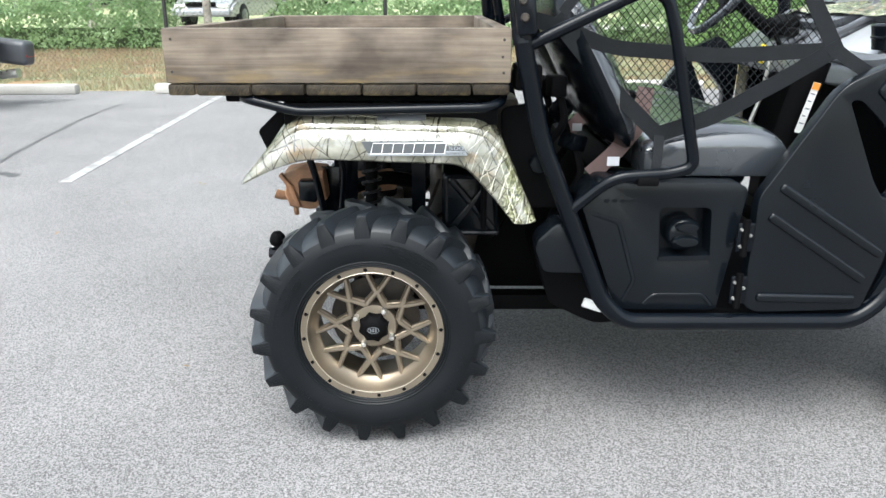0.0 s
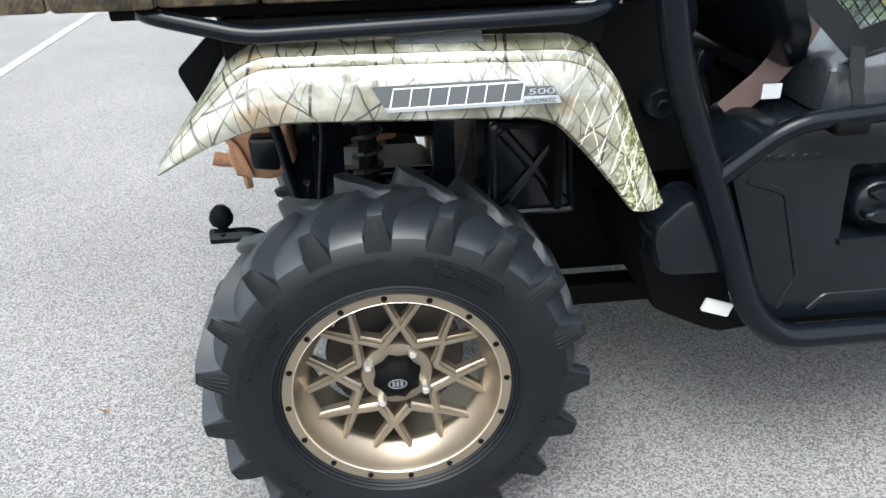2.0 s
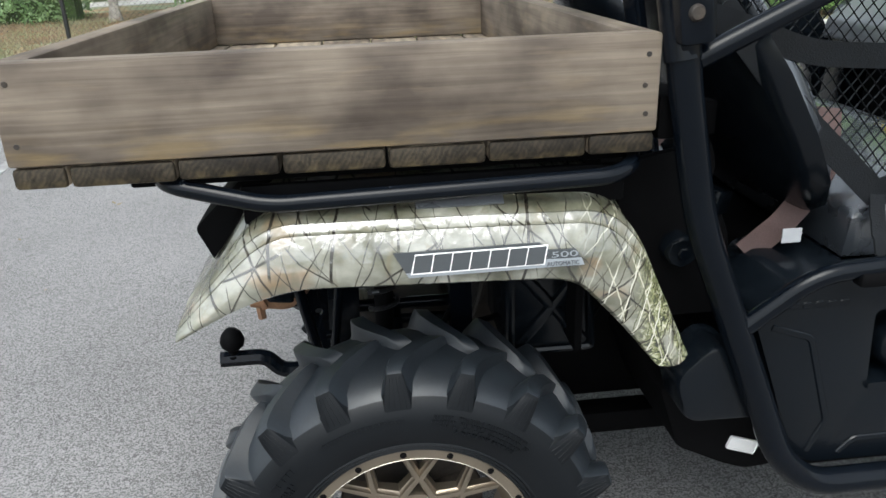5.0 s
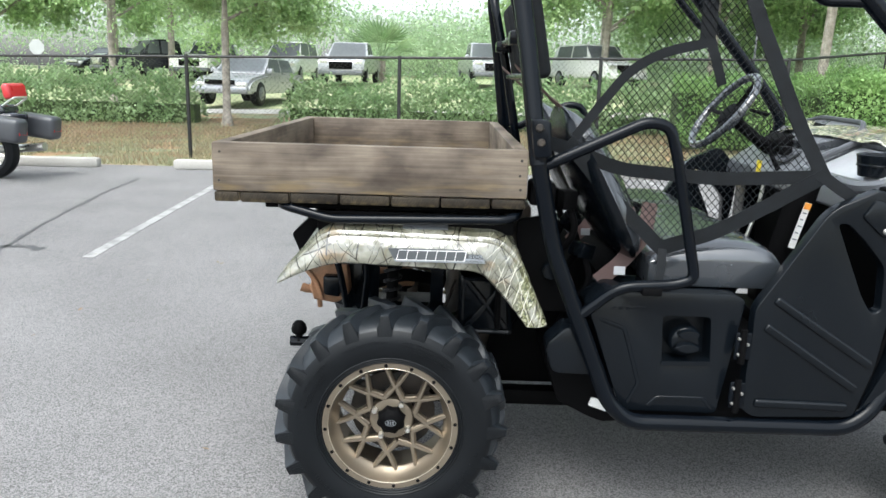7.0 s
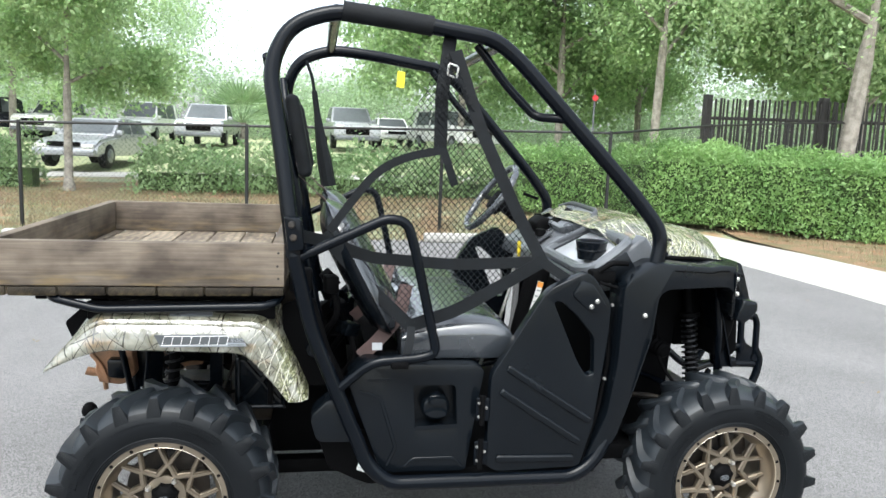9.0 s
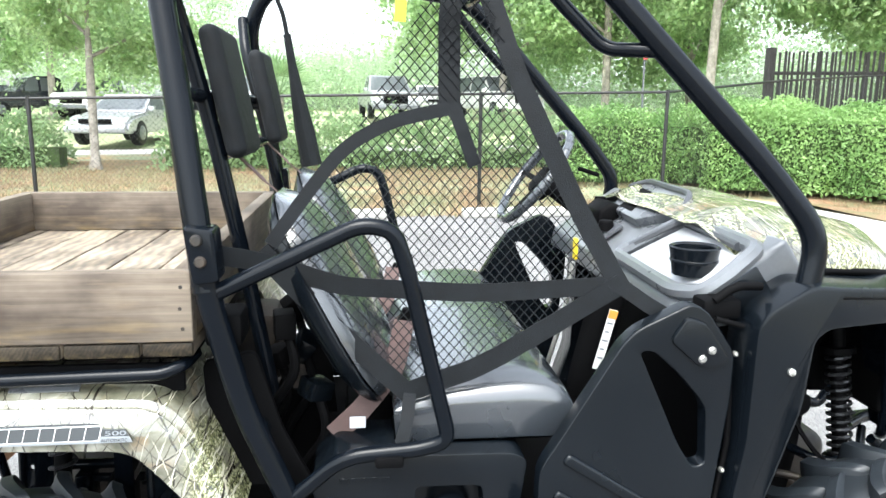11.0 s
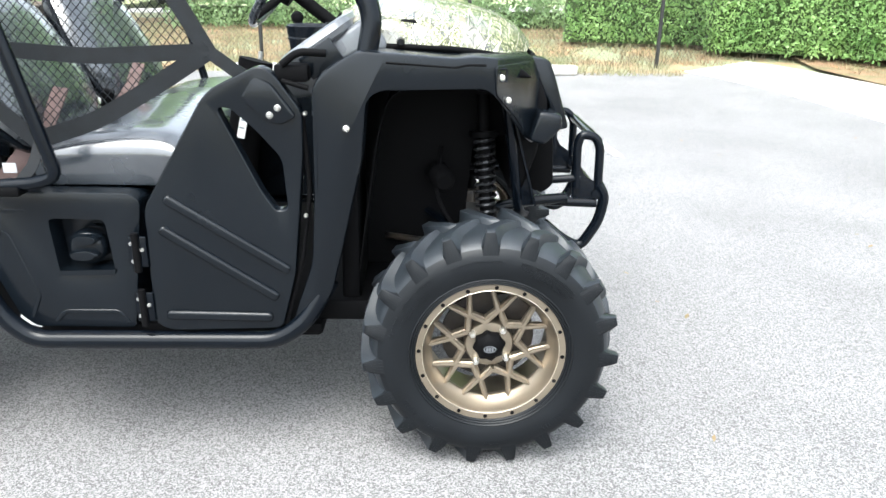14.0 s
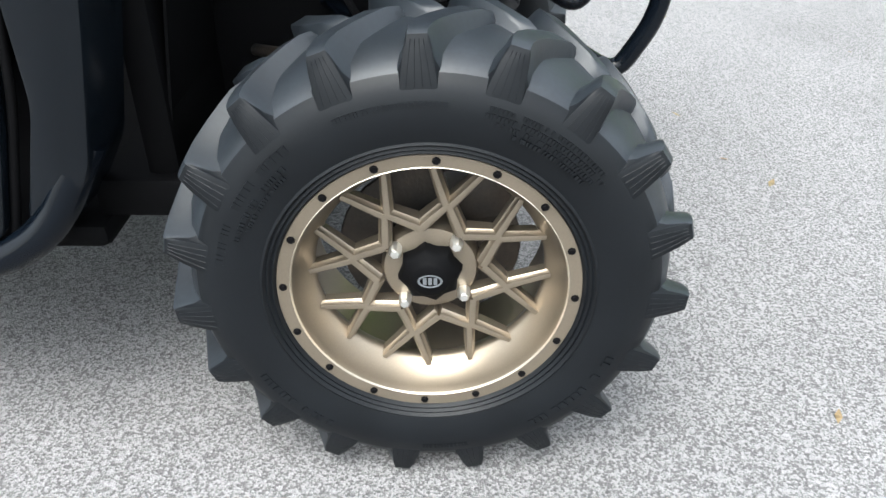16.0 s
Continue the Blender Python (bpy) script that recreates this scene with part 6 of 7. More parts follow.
plank("side_board", BX0, BX1, 0.0, 0.038, BZ, 1.137)
plank("side_board", BX0, BX1, BW - 0.038, BW, BZ, 1.137)
for x0, x1 in ((BX0, BX0 + 0.038), (BX1 - 0.038, BX1)):
    bm = moved(rbox(-BW / 2 + 0.0385, BW / 2 - 0.0385, -0.019, 0.019, BZ, 1.137, 0.005), Matrix())
    o = part("end_board", bm, wood, wb)
    o.matrix_basis = Matrix.Translation(((x0 + x1) / 2, BW / 2, 0)) @ pose(0, 0, 0, 0, 0, 90)
xs = [BX0, -0.415, -0.28, -0.147, -0.008, 0.126, 0.263, BX1]
for a, c in zip(xs, xs[1:]):
    o = part("floor_plank", rbox(-BW / 2 + 0.003 * random.random(), BW / 2, -(c - a) / 2 + 0.002, (c - a) / 2 - 0.002, 0, 0.028, 0.006, 2), wood_floor, wb)
    # End faces get the stained wood that is also darkened for shade.
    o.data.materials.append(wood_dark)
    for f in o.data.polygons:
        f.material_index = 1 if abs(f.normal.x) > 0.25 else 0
    o.matrix_basis = Matrix.Translation(((a + c) / 2, BW / 2, BZ - 0.0285 - 0.002 * random.random())) @ pose(0, 0, 0, 0, 0, 90)


for z in (1.105, 1.06):
    part("bolt", tube([(BX0 - 0.014, 0.075, z), (BX0 + 0.01, 0.075, z)], 0.011, 0, 10), matt_black, wb, "black bolt head in the end board")
for x, z in ((BX0 + 0.022, 1.112), (BX0 + 0.018, 1.035), (BX1 - 0.018, 1.110), (BX1 - 0.021, 1.07), (BX1 - 0.018, 1.032)):
    part("screw", lathe([(0, -0.0012), (0.0035, -0.0010), (0.0042, 0.001), (0, 0.001)], 8, (x, 0, z)), dirty_steel, wb, "rusted screw head")


# ---- verge: fence, hedges, trees ----
def fence():
    """Black posts and a top rail with wire mesh; the line turns away past the lot's corner."""
    f = thing("boundary_fence", "black steel chain-link boundary fence with a single top rail", "fence", kind="structure")
    line = [(x, 9.3, 1.52 + 0.022 * (x + 3.76)) for x in (-12.7, -9.72, -6.74, -3.76, -0.61, 2.35, 5.1)] + [(7.75, 10.95, 1.97), (10.3, 12.4, 2.15), (13.0, 13.6, 2.3)]
    for x, y, z in line:
        part("post", tube([(x, y, rise(x, y) - 0.05), (x, y, z + 0.03)], 0.028), fence_black, f)
    part("rail", tube(line, 0.02, 0.01), fence_black, f)
    stops = [0.0]
    for a, c in zip(line, line[1:]):
        stops.append(stops[-1] + math.hypot(c[0] - a[0], c[1] - a[1]))

    def at(s, u):
        """A point of the mesh: s along the fence, u from the ground (0) to the rail (1)."""
        i = max(k for k in range(len(stops) - 1) if stops[k] <= s or k == 0)
        t = min(1.0, (s - stops[i]) / (stops[i + 1] - stops[i]))
        p = Vector(line[i]).lerp(Vector(line[i + 1]), t)
        g = rise(p.x, p.y)
        return Vector((p.x, p.y, g + (p.z - g) * u))
    bm = bmesh.new()
    for lean in (1.5, -1.5):
        for k in range(int((stops[-1] + 1.5) / 0.075)):
            s0 = k * 0.075 - (1.5 if lean > 0 else 0)
            rings = []
            for i in range(7):
                s = s0 + lean * i / 6
                if 0 <= s <= stops[-1]:
                    p = at(s, i / 6)
                    rings.append([bm.verts.new(p + Vector(q) * 0.0021) for q in ((0, -1, 0), (0.87, 0.5, 0), (-0.87, 0.5, 0))])
            for a, c in zip(rings, rings[1:]):
                for q in range(3):
                    bm.faces.new((a[q], a[(q + 1) % 3], c[(q + 1) % 3], c[q]))
    tagged(part("wire_mesh", bm, fence_black, f, "fine black chain-link wire", smooth=False), kind="stuff")


fence()


def leaves(points, size, seed, droop=0.4):
    """Many small pointed leaves at the points, turned at random."""
    rng = np.random.default_rng(seed)
    n = len(points)
    a = rng.normal(size=(n, 3))
    a /= np.linalg.norm(a, axis=1)[:, None]
    a[:, 2] -= droop * rng.random(n)
    b = rng.normal(size=(n, 3))
    b -= a * np.sum(a * b, axis=1)[:, None] / np.sum(a * a, axis=1)[:, None]
    b /= np.linalg.norm(b, axis=1)[:, None]
    s = size * (0.6 + 0.8 * rng.random(n))[:, None]
    p = np.asarray(points)
    v = np.stack([p, p + a * s * 0.5 + b * s * 0.28, p + a * s, p + a * s * 0.5 - b * s * 0.28], axis=1).reshape(-1, 3)
    f = np.arange(4 * n).reshape(-1, 4)
    return v, f


def leaf_object(name, points, size, mat, seed, parent=None):
    v, f = leaves(points, size, seed)
    me = bpy.data.meshes.new(name)
    me.from_pydata(v.tolist(), [], f.tolist())
    me.materials.append(mat)
    ob = new(name, me)
    ob.parent = parent
    return ob


def hedge(name, line, width, height, count, size, mat, seed, label, ragged=0.1):
    """A clipped or loose hedge along a line: leaves in an uneven shell round a core coloured dark for shade."""
    rng = np.random.default_rng(seed)
    pts = [Vector((x, y, 0)) for x, y in line]
    lens = [(b - a).length for a, b in zip(pts, pts[1:])]
    total = sum(lens)
    out = []
    for _ in range(count):
        d = rng.random() * total
        i = 0
        while d > lens[i] and i < len(lens) - 1:
            d -= lens[i]
            i += 1
        t = d / lens[i]
        c = pts[i].lerp(pts[i + 1], t)
        s = (pts[i + 1] - pts[i]).normalized()
        nrm = Vector((-s.y, s.x, 0))
        ang = rng.random() * math.pi
        wob = 1 + ragged * (noise.noise(Vector((c.x * 1.7, c.y * 1.7, ang * 2))) * 1.6 + noise.noise(Vector((c.x * 5, c.y * 5, ang * 5))))
        r = wob * (0.72 + 0.3 * rng.random() ** 0.6)
        sq = 1 / max(abs(math.cos(ang)), abs(math.sin(ang))) ** 0.7
        u, w = math.cos(ang) * r * sq * width / 2, math.sin(ang) * r * sq * height
        p = c + nrm * u
        out.append((p.x, p.y, rise(c.x, c.y) + 0.05 + w * 0.97))
    h = thing(name, label, "hedge" if ragged < 0.2 else "shrubs")
    leaf_object("foliage", out, size, mat, seed + 1, h)
    # Plain boxes stand in for the shaded inside of the hedge.
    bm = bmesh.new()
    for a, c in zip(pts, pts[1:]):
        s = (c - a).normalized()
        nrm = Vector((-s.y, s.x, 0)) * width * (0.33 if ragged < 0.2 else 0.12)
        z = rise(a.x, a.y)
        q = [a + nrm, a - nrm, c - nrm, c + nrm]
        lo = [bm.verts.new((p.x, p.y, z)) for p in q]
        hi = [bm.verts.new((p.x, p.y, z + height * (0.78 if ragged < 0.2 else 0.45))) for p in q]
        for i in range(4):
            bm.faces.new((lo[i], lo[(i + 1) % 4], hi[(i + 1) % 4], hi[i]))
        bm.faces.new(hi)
    part("shade_core", bm, hedge_shade, h, "plain boxes coloured dark for the hedge's shaded inside", smooth=False)
    return h


hedge("clipped_hedge", [(6.3, 10.6), (9.0, 9.2), (11.5, 7.8), (16, 4.5)], 1.5, 1.36, 84000, 0.062, leaf_a, 3, "dense bright green clipped hedge along the kerb", 0.09)
hedge("clipped_hedge", [(4.1, 11.4), (6.6, 11.0)], 1.2, 1.2, 14000, 0.062, leaf_a, 4, "dense green clipped hedge behind the fence")
hedge("loose_shrubs", [(-3.3, 14.6), (5.0, 13.6)], 1.5, 0.85, 15000, 0.09, leaf_c, 5, "loose low flowering shrubs behind the fence", 0.4)
hedge("loose_shrubs", [(-14, 15.6), (-5.6, 15.2)], 1.5, 1.0, 15000, 0.09, leaf_c, 6, "loose low flowering shrubs behind the fence", 0.4)


def tree(x, y, height, trunk, spread, base, count, seed, label, size=0.16):
    rng = np.random.default_rng(seed)
    t = thing("tree", label, "tree", "verge trees")
    z0 = rise(x, y)
    lean = rng.normal(size=2) * 0.02
    top = Vector((x + lean[0] * height, y + lean[1] * height, z0 + height * 0.85))
    path = [Vector((x, y, z0 - 0.1)), Vector((x, y, z0 + 0.15)), Vector((x, y, z0)).lerp(top, 0.4), top]
    bm = tube(path, trunk * 1.15, 0.5, 9, taper=trunk * 0.25)
    tips = []
    for k in range(11):
        f = base / height + (0.95 - base / height) * k / 11
        s = Vector((x, y, z0)).lerp(top, min(1, f / 0.85))
        a = k * 2.4 + rng.random()
        ln = spread * (1.05 - 0.55 * (k / 11)) * (0.7 + 0.5 * rng.random())
        e = s + Vector((math.cos(a) * ln, math.sin(a) * ln, ln * (0.25 + 0.35 * rng.random())))
        mid = s.lerp(e, 0.5) + Vector((0, 0, 0.12 * ln))
        tube([s, mid, e], trunk * 0.32, 0.3, 6, bm=bm, taper=trunk * 0.07)
        for q in (0.45, 0.62, 0.78, 0.9, 1.0):
            for _ in range(3):
                tips.append((s.lerp(e, q) + Vector(rng.normal(size=3)) * ln * 0.19, ln * (0.10 + 0.10 * rng.random())))
    part("trunk", bm, bark, t)
    per = count // len(tips)
    pts = []
    for c, r in tips:
        g = rng.normal(size=(per, 3)) * r * np.array([1, 1, 0.7])
        pts.append(g + np.array(c))
    leaf_object("crown", np.concatenate(pts), size, leaf_b, seed + 7, t)
    return t


def grass_blades():
    """Thin tufts over the verge in front of and behind the fence."""
    rng = np.random.default_rng(21)
    n = 44000
    x = rng.uniform(-13, 9.5, n)
    y = np.where(x < 6.2, 8.55 + 6.2 * rng.random(n) ** 1.3, rng.uniform(-4, 10, n))
    keep = np.array([noise.noise(Vector((a * 0.8, b * 0.8, 0))) > -0.35 and not (5.3 < a < 7.5 and b < 9.4) for a, b in zip(x, y)])
    x, y = x[keep], y[keep]
    z = np.array([rise(a, b) for a, b in zip(x, y)]) - 0.035
    n = len(x)
    p = np.stack([x, y, z], 1)
    a = rng.uniform(0, 2 * np.pi, n)
    w = np.stack([np.cos(a), np.sin(a), np.zeros(n)], 1) * 0.008
    t = p + np.stack([rng.normal(size=n) * 0.04, rng.normal(size=n) * 0.04, 0.07 + 0.08 * rng.random(n)], 1)
    v = np.stack([p - w, p + w, t], 1).reshape(-1, 3)
    me = bpy.data.meshes.new("grass")
    me.from_pydata(v.tolist(), [], np.arange(3 * n).reshape(-1, 3).tolist())
    me.materials.append(blade_m)
    return tagged(new("grass", me), "short patchy yellow-green verge grass", "grass", kind="stuff")


grass_blades()



tree(-4.72, 14.5, 7.2, 0.12, 2.4, 2.2, 46000, 11, "slender young tree with light green leaves", 0.105)
tree(-10.5, 22, 8, 0.15, 2.6, 2.5, 20000, 12, "slender young tree with light green leaves", 0.12)
tree(12.4, 13.4, 11, 0.27, 4.0, 3.4, 34000, 13, "tall tree with a thick pale trunk behind the hedge", 0.12)
tree(12.2, 23, 14, 0.22, 4.2, 4.0, 28000, 14, "tall leafy tree with a pale trunk", 0.16)
for i, (x, y, h) in enumerate(((6.5, 30, 13), (10, 27, 14), (18, 20, 14), (21, 26, 15), (8, 38, 16), (26, 22, 16), (16, 33, 17), (-13, 34, 11), (-19, 30, 12), (30, 16, 15))):
    tree(x, y, h, 0.22, 4.4, 2.4, 62000, 30 + i, "tall leafy tree with a pale trunk", 0.20)


def far_woods():
    """The edge of the wood that closes the view, with a gap of open sky over low bushes."""
    rng = np.random.default_rng(77)
    pts = []
    for k in range(800):
        x = rng.uniform(-45, 70) if k < 520 else rng.uniform(6, 60)
        y = 46 + 10 * rng.random() - 0.25 * max(0, x - 5)
        gap = max(0.0, 1 - ((x + 1.0) / 8.5) ** 4)
        top = 11.5 * (1 - gap) + 3.6 * gap + (2.5 + 1.5 * (1 - gap)) * noise.noise(Vector((x * 0.22, 3, 1)))
        z = 1.2 + rng.random() ** (0.8 if k < 520 else 2.2) * top
        r = 0.9 + 0.9 * rng.random()
        pts.append(rng.normal(size=(430, 3)) * np.array([r, r, r * 0.75]) * 0.75 + np.array([x, y, z]))
    o = leaf_object("far_woods", np.concatenate(pts), 0.20, leaf_hazed, 78)
    return tagged(o, "edge of distant green woods, leaf colour paled for haze", "woods", kind="stuff")


far_woods()


def dry_leaves():
    """Fallen leaves and straw on the beds beside the lot."""
    rng = np.random.default_rng(41)
    n = 16000
    side = rng.random(n) < 0.55
    x = np.where(side, rng.uniform(7.4, 14, n), rng.uniform(-13, 6.2, n))
    y = np.where(side, rng.uniform(-6, 13, n), 8.7 + 7.5 * rng.random(n) ** 0.8)
    keep = np.array([noise.noise(Vector((a * 0.7, b * 0.7, 4))) > -0.15 for a, b in zip(x, y)])
    x, y = x[keep], y[keep]
    p = np.stack([x, y, np.array([rise(a, b) for a, b in zip(x, y)]) + 0.02], 1)
    v, f = leaves(p, 0.055, 42, 0.0)
    base = np.repeat(p[:, 2], 4)
    v[:, 2] = base + (v[:, 2] - base) * 0.3 + 0.01
    me = bpy.data.meshes.new("dry_leaves")
    me.from_pydata(v.tolist(), [], f.tolist())
    me.materials.append(dry_m)
    return tagged(new("dry_leaves", me), "scattered brown and orange fallen leaves", "leaves", kind="stuff")


dry_leaves()


def palm(x, y, h, seed):
    """A low fan palm: a stout trunk with stiff, split fans."""
    rng = np.random.default_rng(seed)
    z0 = rise(x, y)
    p = thing("palm", "low fan palm with stiff pale green fronds", "palm")
    part("trunk", tube([(x, y, z0 - 0.1), (x, y, z0 + h * 0.25)], 0.22, 0, 10), bark, p)
    for k in range(22):
        a, e = k * 2.4, 0.1 + 1.2 * rng.random()
        d = Vector((math.cos(a) * math.cos(e), math.sin(a) * math.cos(e), math.sin(e)))
        c = Vector((x, y, z0 + h * 0.25)) + d * h * 0.3
        side = d.cross(Vector((0, 0, 1))).normalized()
        up = side.cross(d)
        bm = tube([(x, y, z0 + h * 0.25), c], 0.015, 0, 5)
        for q in range(13):
            t = (q - 6) / 6 * 1.35
            tip = c + (d * math.cos(t) + side * math.sin(t)) * h * 0.27 - up * 0.12 * abs(t)
            w = (d * -math.sin(t) + side * math.cos(t)) * 0.05
            m = c.lerp(tip, 0.5)
            bm.faces.new([bm.verts.new(v) for v in (c, m + w, tip, m - w)])
        part("frond", bm, leaf_c, p, smooth=False)
    return p


palm(-3.3, 36, 4.2, 5)


# ---- parked cars ----
KINDS = {
    "sedan": dict(L=4.6, W=1.78, body=[(-2.25, 0.35), (-2.3, 0.62), (-2.2, 0.92), (-1.3, 0.98), (0.75, 0.95), (1.9, 0.80), (2.26, 0.62), (2.28, 0.35)], cab=[(-1.75, 0.95), (-1.05, 1.38), (-0.5, 1.45), (0.2, 1.43), (1.0, 0.93)]),
    "suv": dict(L=4.9, W=1.92, body=[(-2.4, 0.4), (-2.45, 0.8), (-2.4, 1.08), (0.9, 1.08), (2.2, 1.02), (2.42, 0.85), (2.45, 0.4)], cab=[(-2.38, 1.06), (-2.2, 1.7), (-1.9, 1.8), (0.2, 1.78), (1.05, 1.06)]),
    "van": dict(L=5.1, W=1.95, body=[(-2.5, 0.4), (-2.55, 0.9), (-2.5, 1.12), (1.3, 1.12), (2.2, 1.0), (2.5, 0.8), (2.52, 0.4)], cab=[(-2.48, 1.1), (-2.4, 1.9), (-2.1, 2.0), (0.5, 1.96), (1.5, 1.1)]),
    "pickup": dict(L=5.6, W=1.98, body=[(-2.75, 0.5), (-2.8, 0.9), (-2.75, 1.12), (0.9, 1.14), (2.5, 1.10), (2.75, 0.95), (2.78, 0.5)], cab=[(-0.95, 1.12), (-0.85, 1.72), (-0.6, 1.84), (0.3, 1.82), (1.1, 1.12)]),
}


def car(kind, x, y, heading, paint, label):
    """heading: the way the nose points, in degrees from the vehicle's forward direction."""
    d = KINDS[kind]
    c = thing(kind + "_car" if kind != "pickup" else "pickup_truck", label, "car" if kind != "pickup" else "truck", "parked cars")
    c.matrix_basis = pose(x, y, rise(x, y) + 0.02, 0, 0, heading)
    w = d["W"] / 2
    bm = slab(d["body"], -w, w, 0.12)
    bmesh.ops.bevel(bm, geom=[e for e in bm.edges if e.calc_face_angle(0) > 0.8], offset=0.07, segments=2, affect='EDGES', clamp_overlap=True)
    part("body", bm, paint, c)
    cab = slab(d["cab"], -w * 0.92, w * 0.92, 0.06)
    top = max(z for _, z in d["cab"])
    low = min(z for _, z in d["cab"])
    for v in cab.verts:
        v.co.y *= 1 - 0.16 * (v.co.z - low) / (top - low)
    part("cabin", cab, paint, c)
    (fx1, fz1), (fx0, fz0) = d["cab"][-1], d["cab"][-2]

    def pane(name, quad, off):
        bm = bmesh.new()
        n_ = (Vector(quad[1]) - Vector(quad[0])).cross(Vector(quad[3]) - Vector(quad[0])).normalized() * off
        bm.faces.new([bm.verts.new(Vector(q) + n_) for q in quad])
        bmesh.ops.solidify(bm, geom=list(bm.faces), thickness=0.01)
        return part(name, bm, glass_sky, c, smooth=False)

    def wid(z):
        return w * 0.92 * (1 - 0.16 * (z - low) / (top - low))
    za, zb = fz1 + 0.06, fz0 - 0.06
    xa, xb = fx1 + (fx0 - fx1) * (za - fz1) / (fz0 - fz1), fx1 + (fx0 - fx1) * (zb - fz1) / (fz0 - fz1)
    pane("windscreen", [(xa, -wid(za) + 0.08, za), (xa, wid(za) - 0.08, za), (xb, wid(zb) - 0.08, zb), (xb, -wid(zb) + 0.08, zb)], 0.015)
    rx = d["cab"][0][0]
    for s in (-1, 1):
        mid = (rx + fx1) / 2
        for a, b in ((rx + 0.35, mid - 0.05), (mid + 0.05, fx1 - 0.35)):
            q = [(a, s * wid(za), za), (b, s * wid(za), za), (b - (0.25 if b > mid else 0), s * wid(zb), zb), (a + (0.12 if a < mid - 0.3 else 0), s * wid(zb), zb)]
            pane("side_window", q if s < 0 else q[::-1], 0.012)
        nose = d["body"][-2]
        part("headlight", rbox(nose[0] - 0.16, nose[0] + 0.015, s * (w - 0.42) - 0.2 * (s < 0) * 0, s * (w - 0.08), nose[1] - 0.10, nose[1] + 0.06, 0.03) if s > 0 else rbox(nose[0] - 0.16, nose[0] + 0.015, -(w - 0.08), -(w - 0.42), nose[1] - 0.10, nose[1] + 0.06, 0.03), chrome, c)
        part("mirror", rbox(fx1 - 0.35, fx1 - 0.2, s * (w + 0.02) - 0.09, s * (w + 0.02) + 0.09, fz1 + 0.02, fz1 + 0.17, 0.03), paint, c)
        for ax in (-d["L"] * 0.31, d["L"] * 0.31):
            wh = part("wheel", lathe([(0.0, -0.12), (0.22, -0.12), (0.24, -0.13), (0.33, -0.11), (0.36, -0.08), (0.36, 0.08), (0.33, 0.11), (0.24, 0.13), (0.0, 0.12)], 24, (ax, s * (w - 0.10), 0.36)), rubber, c)
            part("hubcap", lathe([(0.0, -0.135), (0.2, -0.132), (0.22, -0.12), (0.22, 0.12), (0.2, 0.132), (0.0, 0.135)], 16, (ax, s * (w - 0.10), 0.36)), silver_m, wh)
    nx = d["body"][-1][0]
    part("grille", rbox(nx - 0.06, nx + 0.02, -w * 0.5, w * 0.5, 0.62, 0.62 + (0.3 if kind != "sedan" else 0.12), 0.02), matt_black if paint is not car_dark else chrome, c)
    part("bumper", rbox(nx - 0.12, nx + 0.06, -w * 0.96, w * 0.96, 0.38, 0.56, 0.04), silver_m if kind == "pickup" else paint, c)
    return c


car("pickup", -14.1, 35, -140, car_dark, "dark blue pickup truck parked on the verge")
car("sedan", -17.6, 38, -120, car_dark, "dark sedan parked beyond the shrubs")
car("pickup", -11.6, 36, -97, car_white, "white pickup truck parked on the verge")
car("sedan", -6.1, 22, -99, car_grey, "silver grey sedan parked beyond the shrubs")
car("van", -8.4, 39, -95, car_white, "white van parked on the verge")
car("pickup", -4.4, 33, -92, car_grey, "silver pickup truck parked on the verge")
car("pickup", 1.75, 32, -84, car_grey, "grey pickup truck parked on the verge")
car("sedan", 4.1, 37, -86, car_white, "white sedan parked on the verge")
car("suv", 6.4, 31, -70, car_white, "white sport utility car parked on the verge")


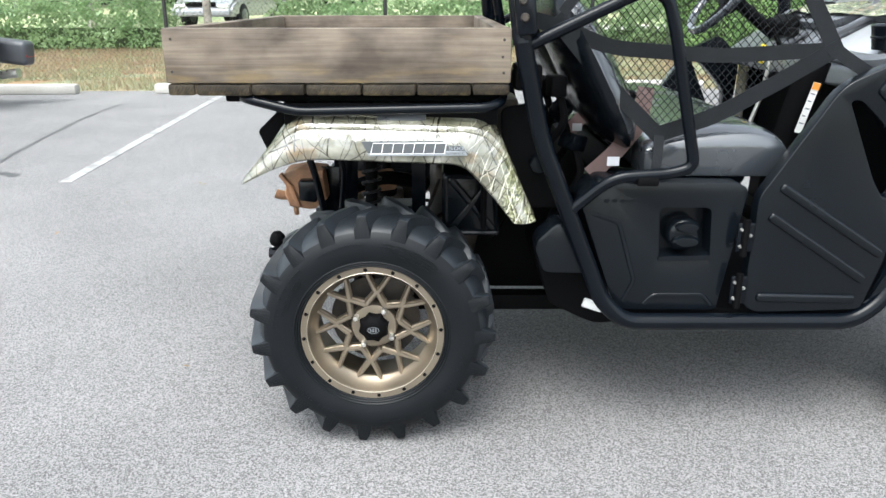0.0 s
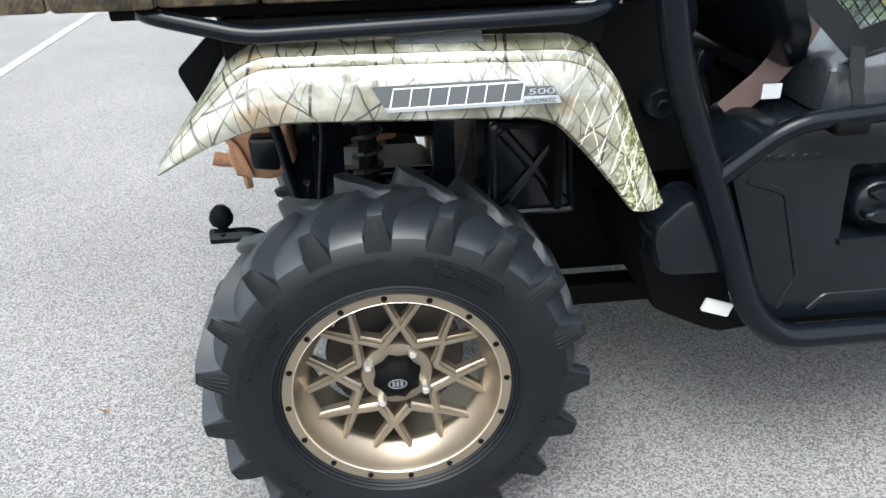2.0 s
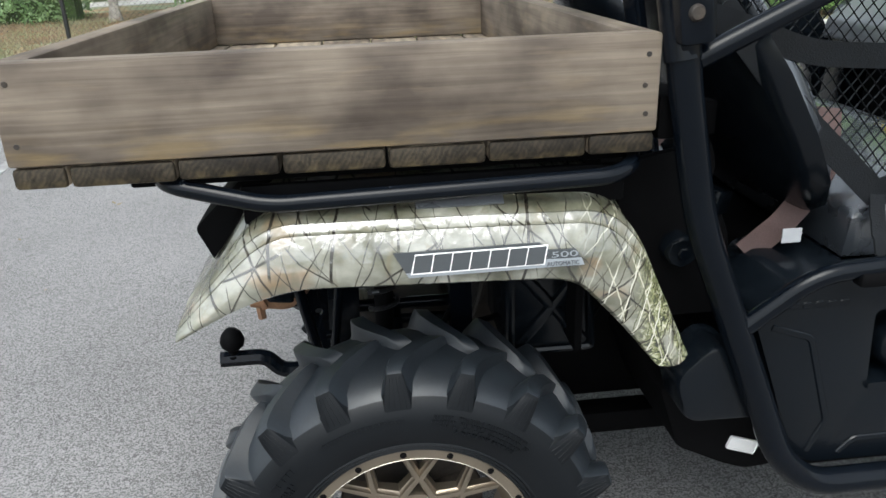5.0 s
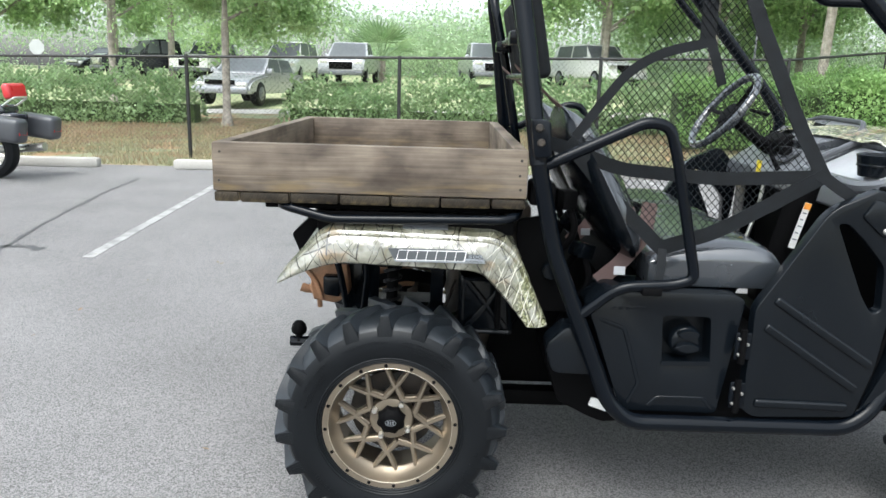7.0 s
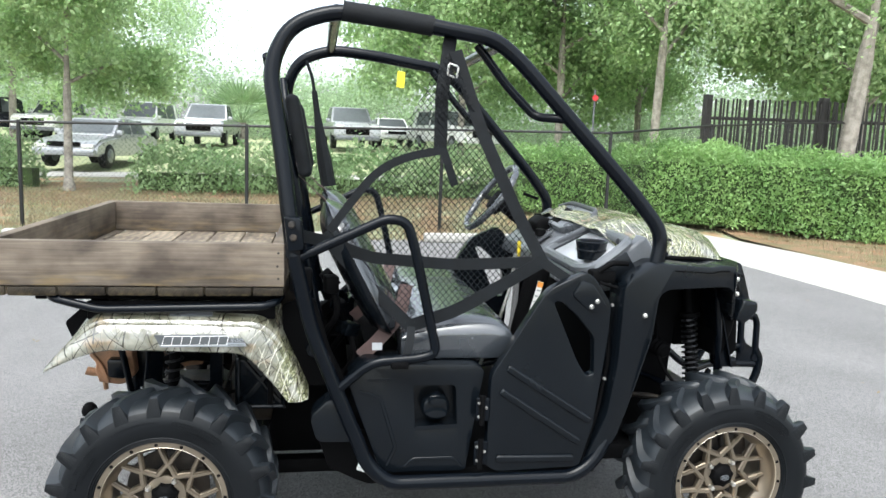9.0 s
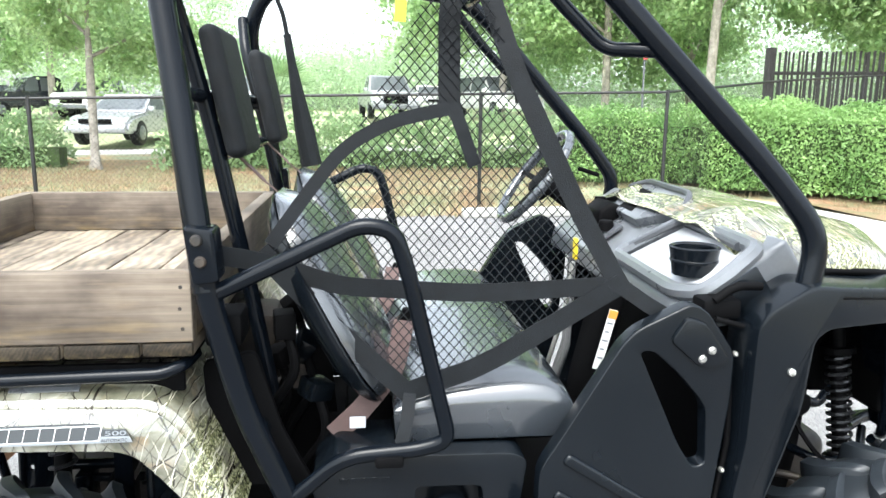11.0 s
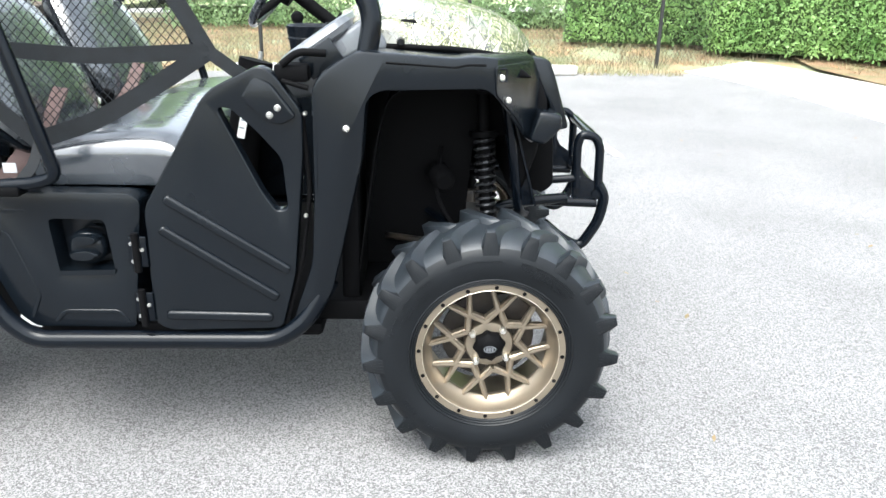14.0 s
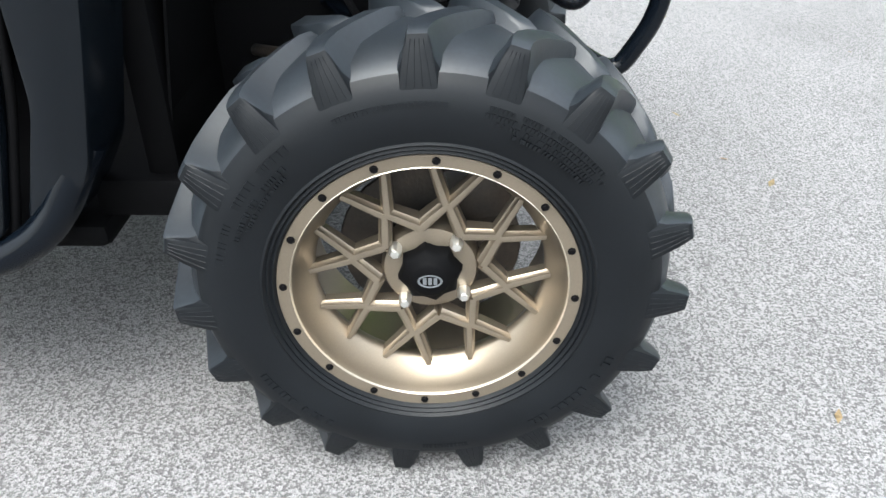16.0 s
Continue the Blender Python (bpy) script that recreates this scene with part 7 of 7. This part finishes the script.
# ---- motorcycle, picket fence, signs ----
def motorcycle():
    m = thing("touring_motorcycle", "grey and red touring motorcycle with hard luggage cases", "motorcycle")
    m.matrix_basis = pose(-5.68, 6.9, 0, 0, 0, 172)
    for x in (-0.42, 0.98):
        w = part("wheel", lathe([(0.21, -0.07), (0.25, -0.085), (0.31, -0.06), (0.325, 0), (0.31, 0.06), (0.25, 0.085), (0.21, 0.07)], 40, (x, 0, 0.325), True), rubber, m)
        part("rim", lathe([(0.20, -0.05), (0.215, -0.06), (0.215, 0.06), (0.20, 0.05), (0.19, 0)], 40, (x, 0, 0.325), True), chrome, w)
        for k in range(9):
            a = 2 * math.pi * k / 9
            part("spoke", tube([(x + 0.03 * math.cos(a), 0, 0.325 + 0.03 * math.sin(a)), (x + 0.2 * math.cos(a), 0, 0.325 + 0.2 * math.sin(a))], 0.011, 0, 6), chrome, w)
    part("body", extruded([(-0.75, 0.55), (-0.85, 0.78), (-0.3, 0.80), (0.1, 0.95), (0.6, 1.05), (0.75, 0.85), (0.5, 0.45), (-0.3, 0.35)], -0.16, 0.16, 0.05), car_dark, m)
    part("seat", extruded([(-0.72, 0.78), (-0.70, 0.88), (-0.35, 0.86), (-0.1, 0.80), (0.1, 0.88), (0.1, 0.80)], -0.15, 0.15, 0.03), vinyl, m)
    part("red_trim", tube([(-0.75, -0.17, 0.74), (-0.35, -0.18, 0.76), (0.1, -0.17, 0.90), (0.5, -0.16, 0.98)], 0.03, 0.1, 8), red_paint, m, "glossy red side trim")
    for y in (-0.30, 0.30):
        part("luggage_case", moved(rbox(-0.28, 0.24, -0.11, 0.11, -0.14, 0.14, 0.06, 4), pose(-0.80, y, 0.62, 0, -6, 0)), grey_trim, m, "dark grey hard luggage case")
        part("reflector", rbox(-1.075, -1.06, y - 0.07, y + 0.07, 0.55, 0.60, 0.005), red_paint, m)
    part("passenger_backrest", moved(rbox(-0.05, 0.05, -0.16, 0.16, -0.08, 0.10, 0.04, 4), pose(-0.78, 0, 1.02, 0, 10, 0)), red_paint, m, "dark red padded backrest")
    part("rack", tube([(-0.70, -0.12, 0.86), (-0.85, -0.12, 0.96), (-0.85, 0.12, 0.96), (-0.70, 0.12, 0.86)], 0.012, 0.04), chrome, m)
    part("exhaust", tube([(0.3, -0.2, 0.3), (-0.5, -0.22, 0.33), (-0.95, -0.22, 0.38)], 0.05, 0.1, 12), chrome, m)
    part("handlebar", tube([(0.35, -0.36, 1.02), (0.5, -0.15, 1.05), (0.5, 0.15, 1.05), (0.35, 0.36, 1.02)], 0.015, 0.06), matt_black, m)
    part("windscreen", extruded([(0.55, 1.02), (0.42, 1.32), (0.44, 1.33), (0.60, 1.03)], -0.2, 0.2, 0.004), glass_sky, m)


motorcycle()


def picket_fence():
    f = thing("picket_fence", "tall dark timber picket fence behind the hedge", "fence", kind="structure")
    a, b = Vector((10.0, 15.2, 0)), Vector((20.5, 12.0, 0))
    n_ = 190
    bm = rbox(-0.021, 0.021, -0.012, 0.012, 0, 1.9, 0.004, 1)
    first = part("picket", bm, bark_dark, f)
    for k in range(n_):
        o = first if k == 0 else new("picket", first.data)
        o.parent = f
        p = a.lerp(b, k / (n_ - 1))
        o.matrix_basis = pose(p.x, p.y, 0.90 + 0.02 * math.sin(k * 5.3), 0, 1.2 * math.sin(k * 3.7), -10)
    for z in (1.33, 2.33):
        part("rail", tube([a + Vector((0, 0.04, z)), b + Vector((0, 0.04, z))], 0.045, 0, 6), bark_dark, f)
    for k in range(5):
        p = a.lerp(b, k / 4)
        part("post", rbox(p.x - 0.09, p.x + 0.09, p.y + 0.02, p.y + 0.2, 0.4, 2.9, 0.01), bark_dark, f)


picket_fence()


def sign(x, y, z, face, mat, label):
    s = thing("road_sign", label, "sign")
    part("post", tube([(x, y, rise(x, y) - 0.1), (x, y, z + 0.25)], 0.03), silver_m, s)
    part("plate", moved(lathe([(0, -0.01), (face, -0.01), (face, 0.01), (0, 0.01)], 8), pose(x, y - 0.05, z, 0, 22.5, 0)), mat, s)


sign(8.8, 20, 3.0, 0.10, red_paint, "small red sign on a thin post")
sign(-16.05, 28, 2.05, 0.31, tray_m, "pale grey sign on a post")
pole = thing("utility_pole", "pale wooden utility pole beyond the cars", "pole")
part("shaft", tube([(-15.2, 33, 0.8), (-15.2, 33, 9.5)], 0.17, 0, 10, taper=0.12), bark, pole)
part("crossarm", rbox(-16.3, -14.1, 32.9, 33.0, 8.8, 8.92), bark, pole)
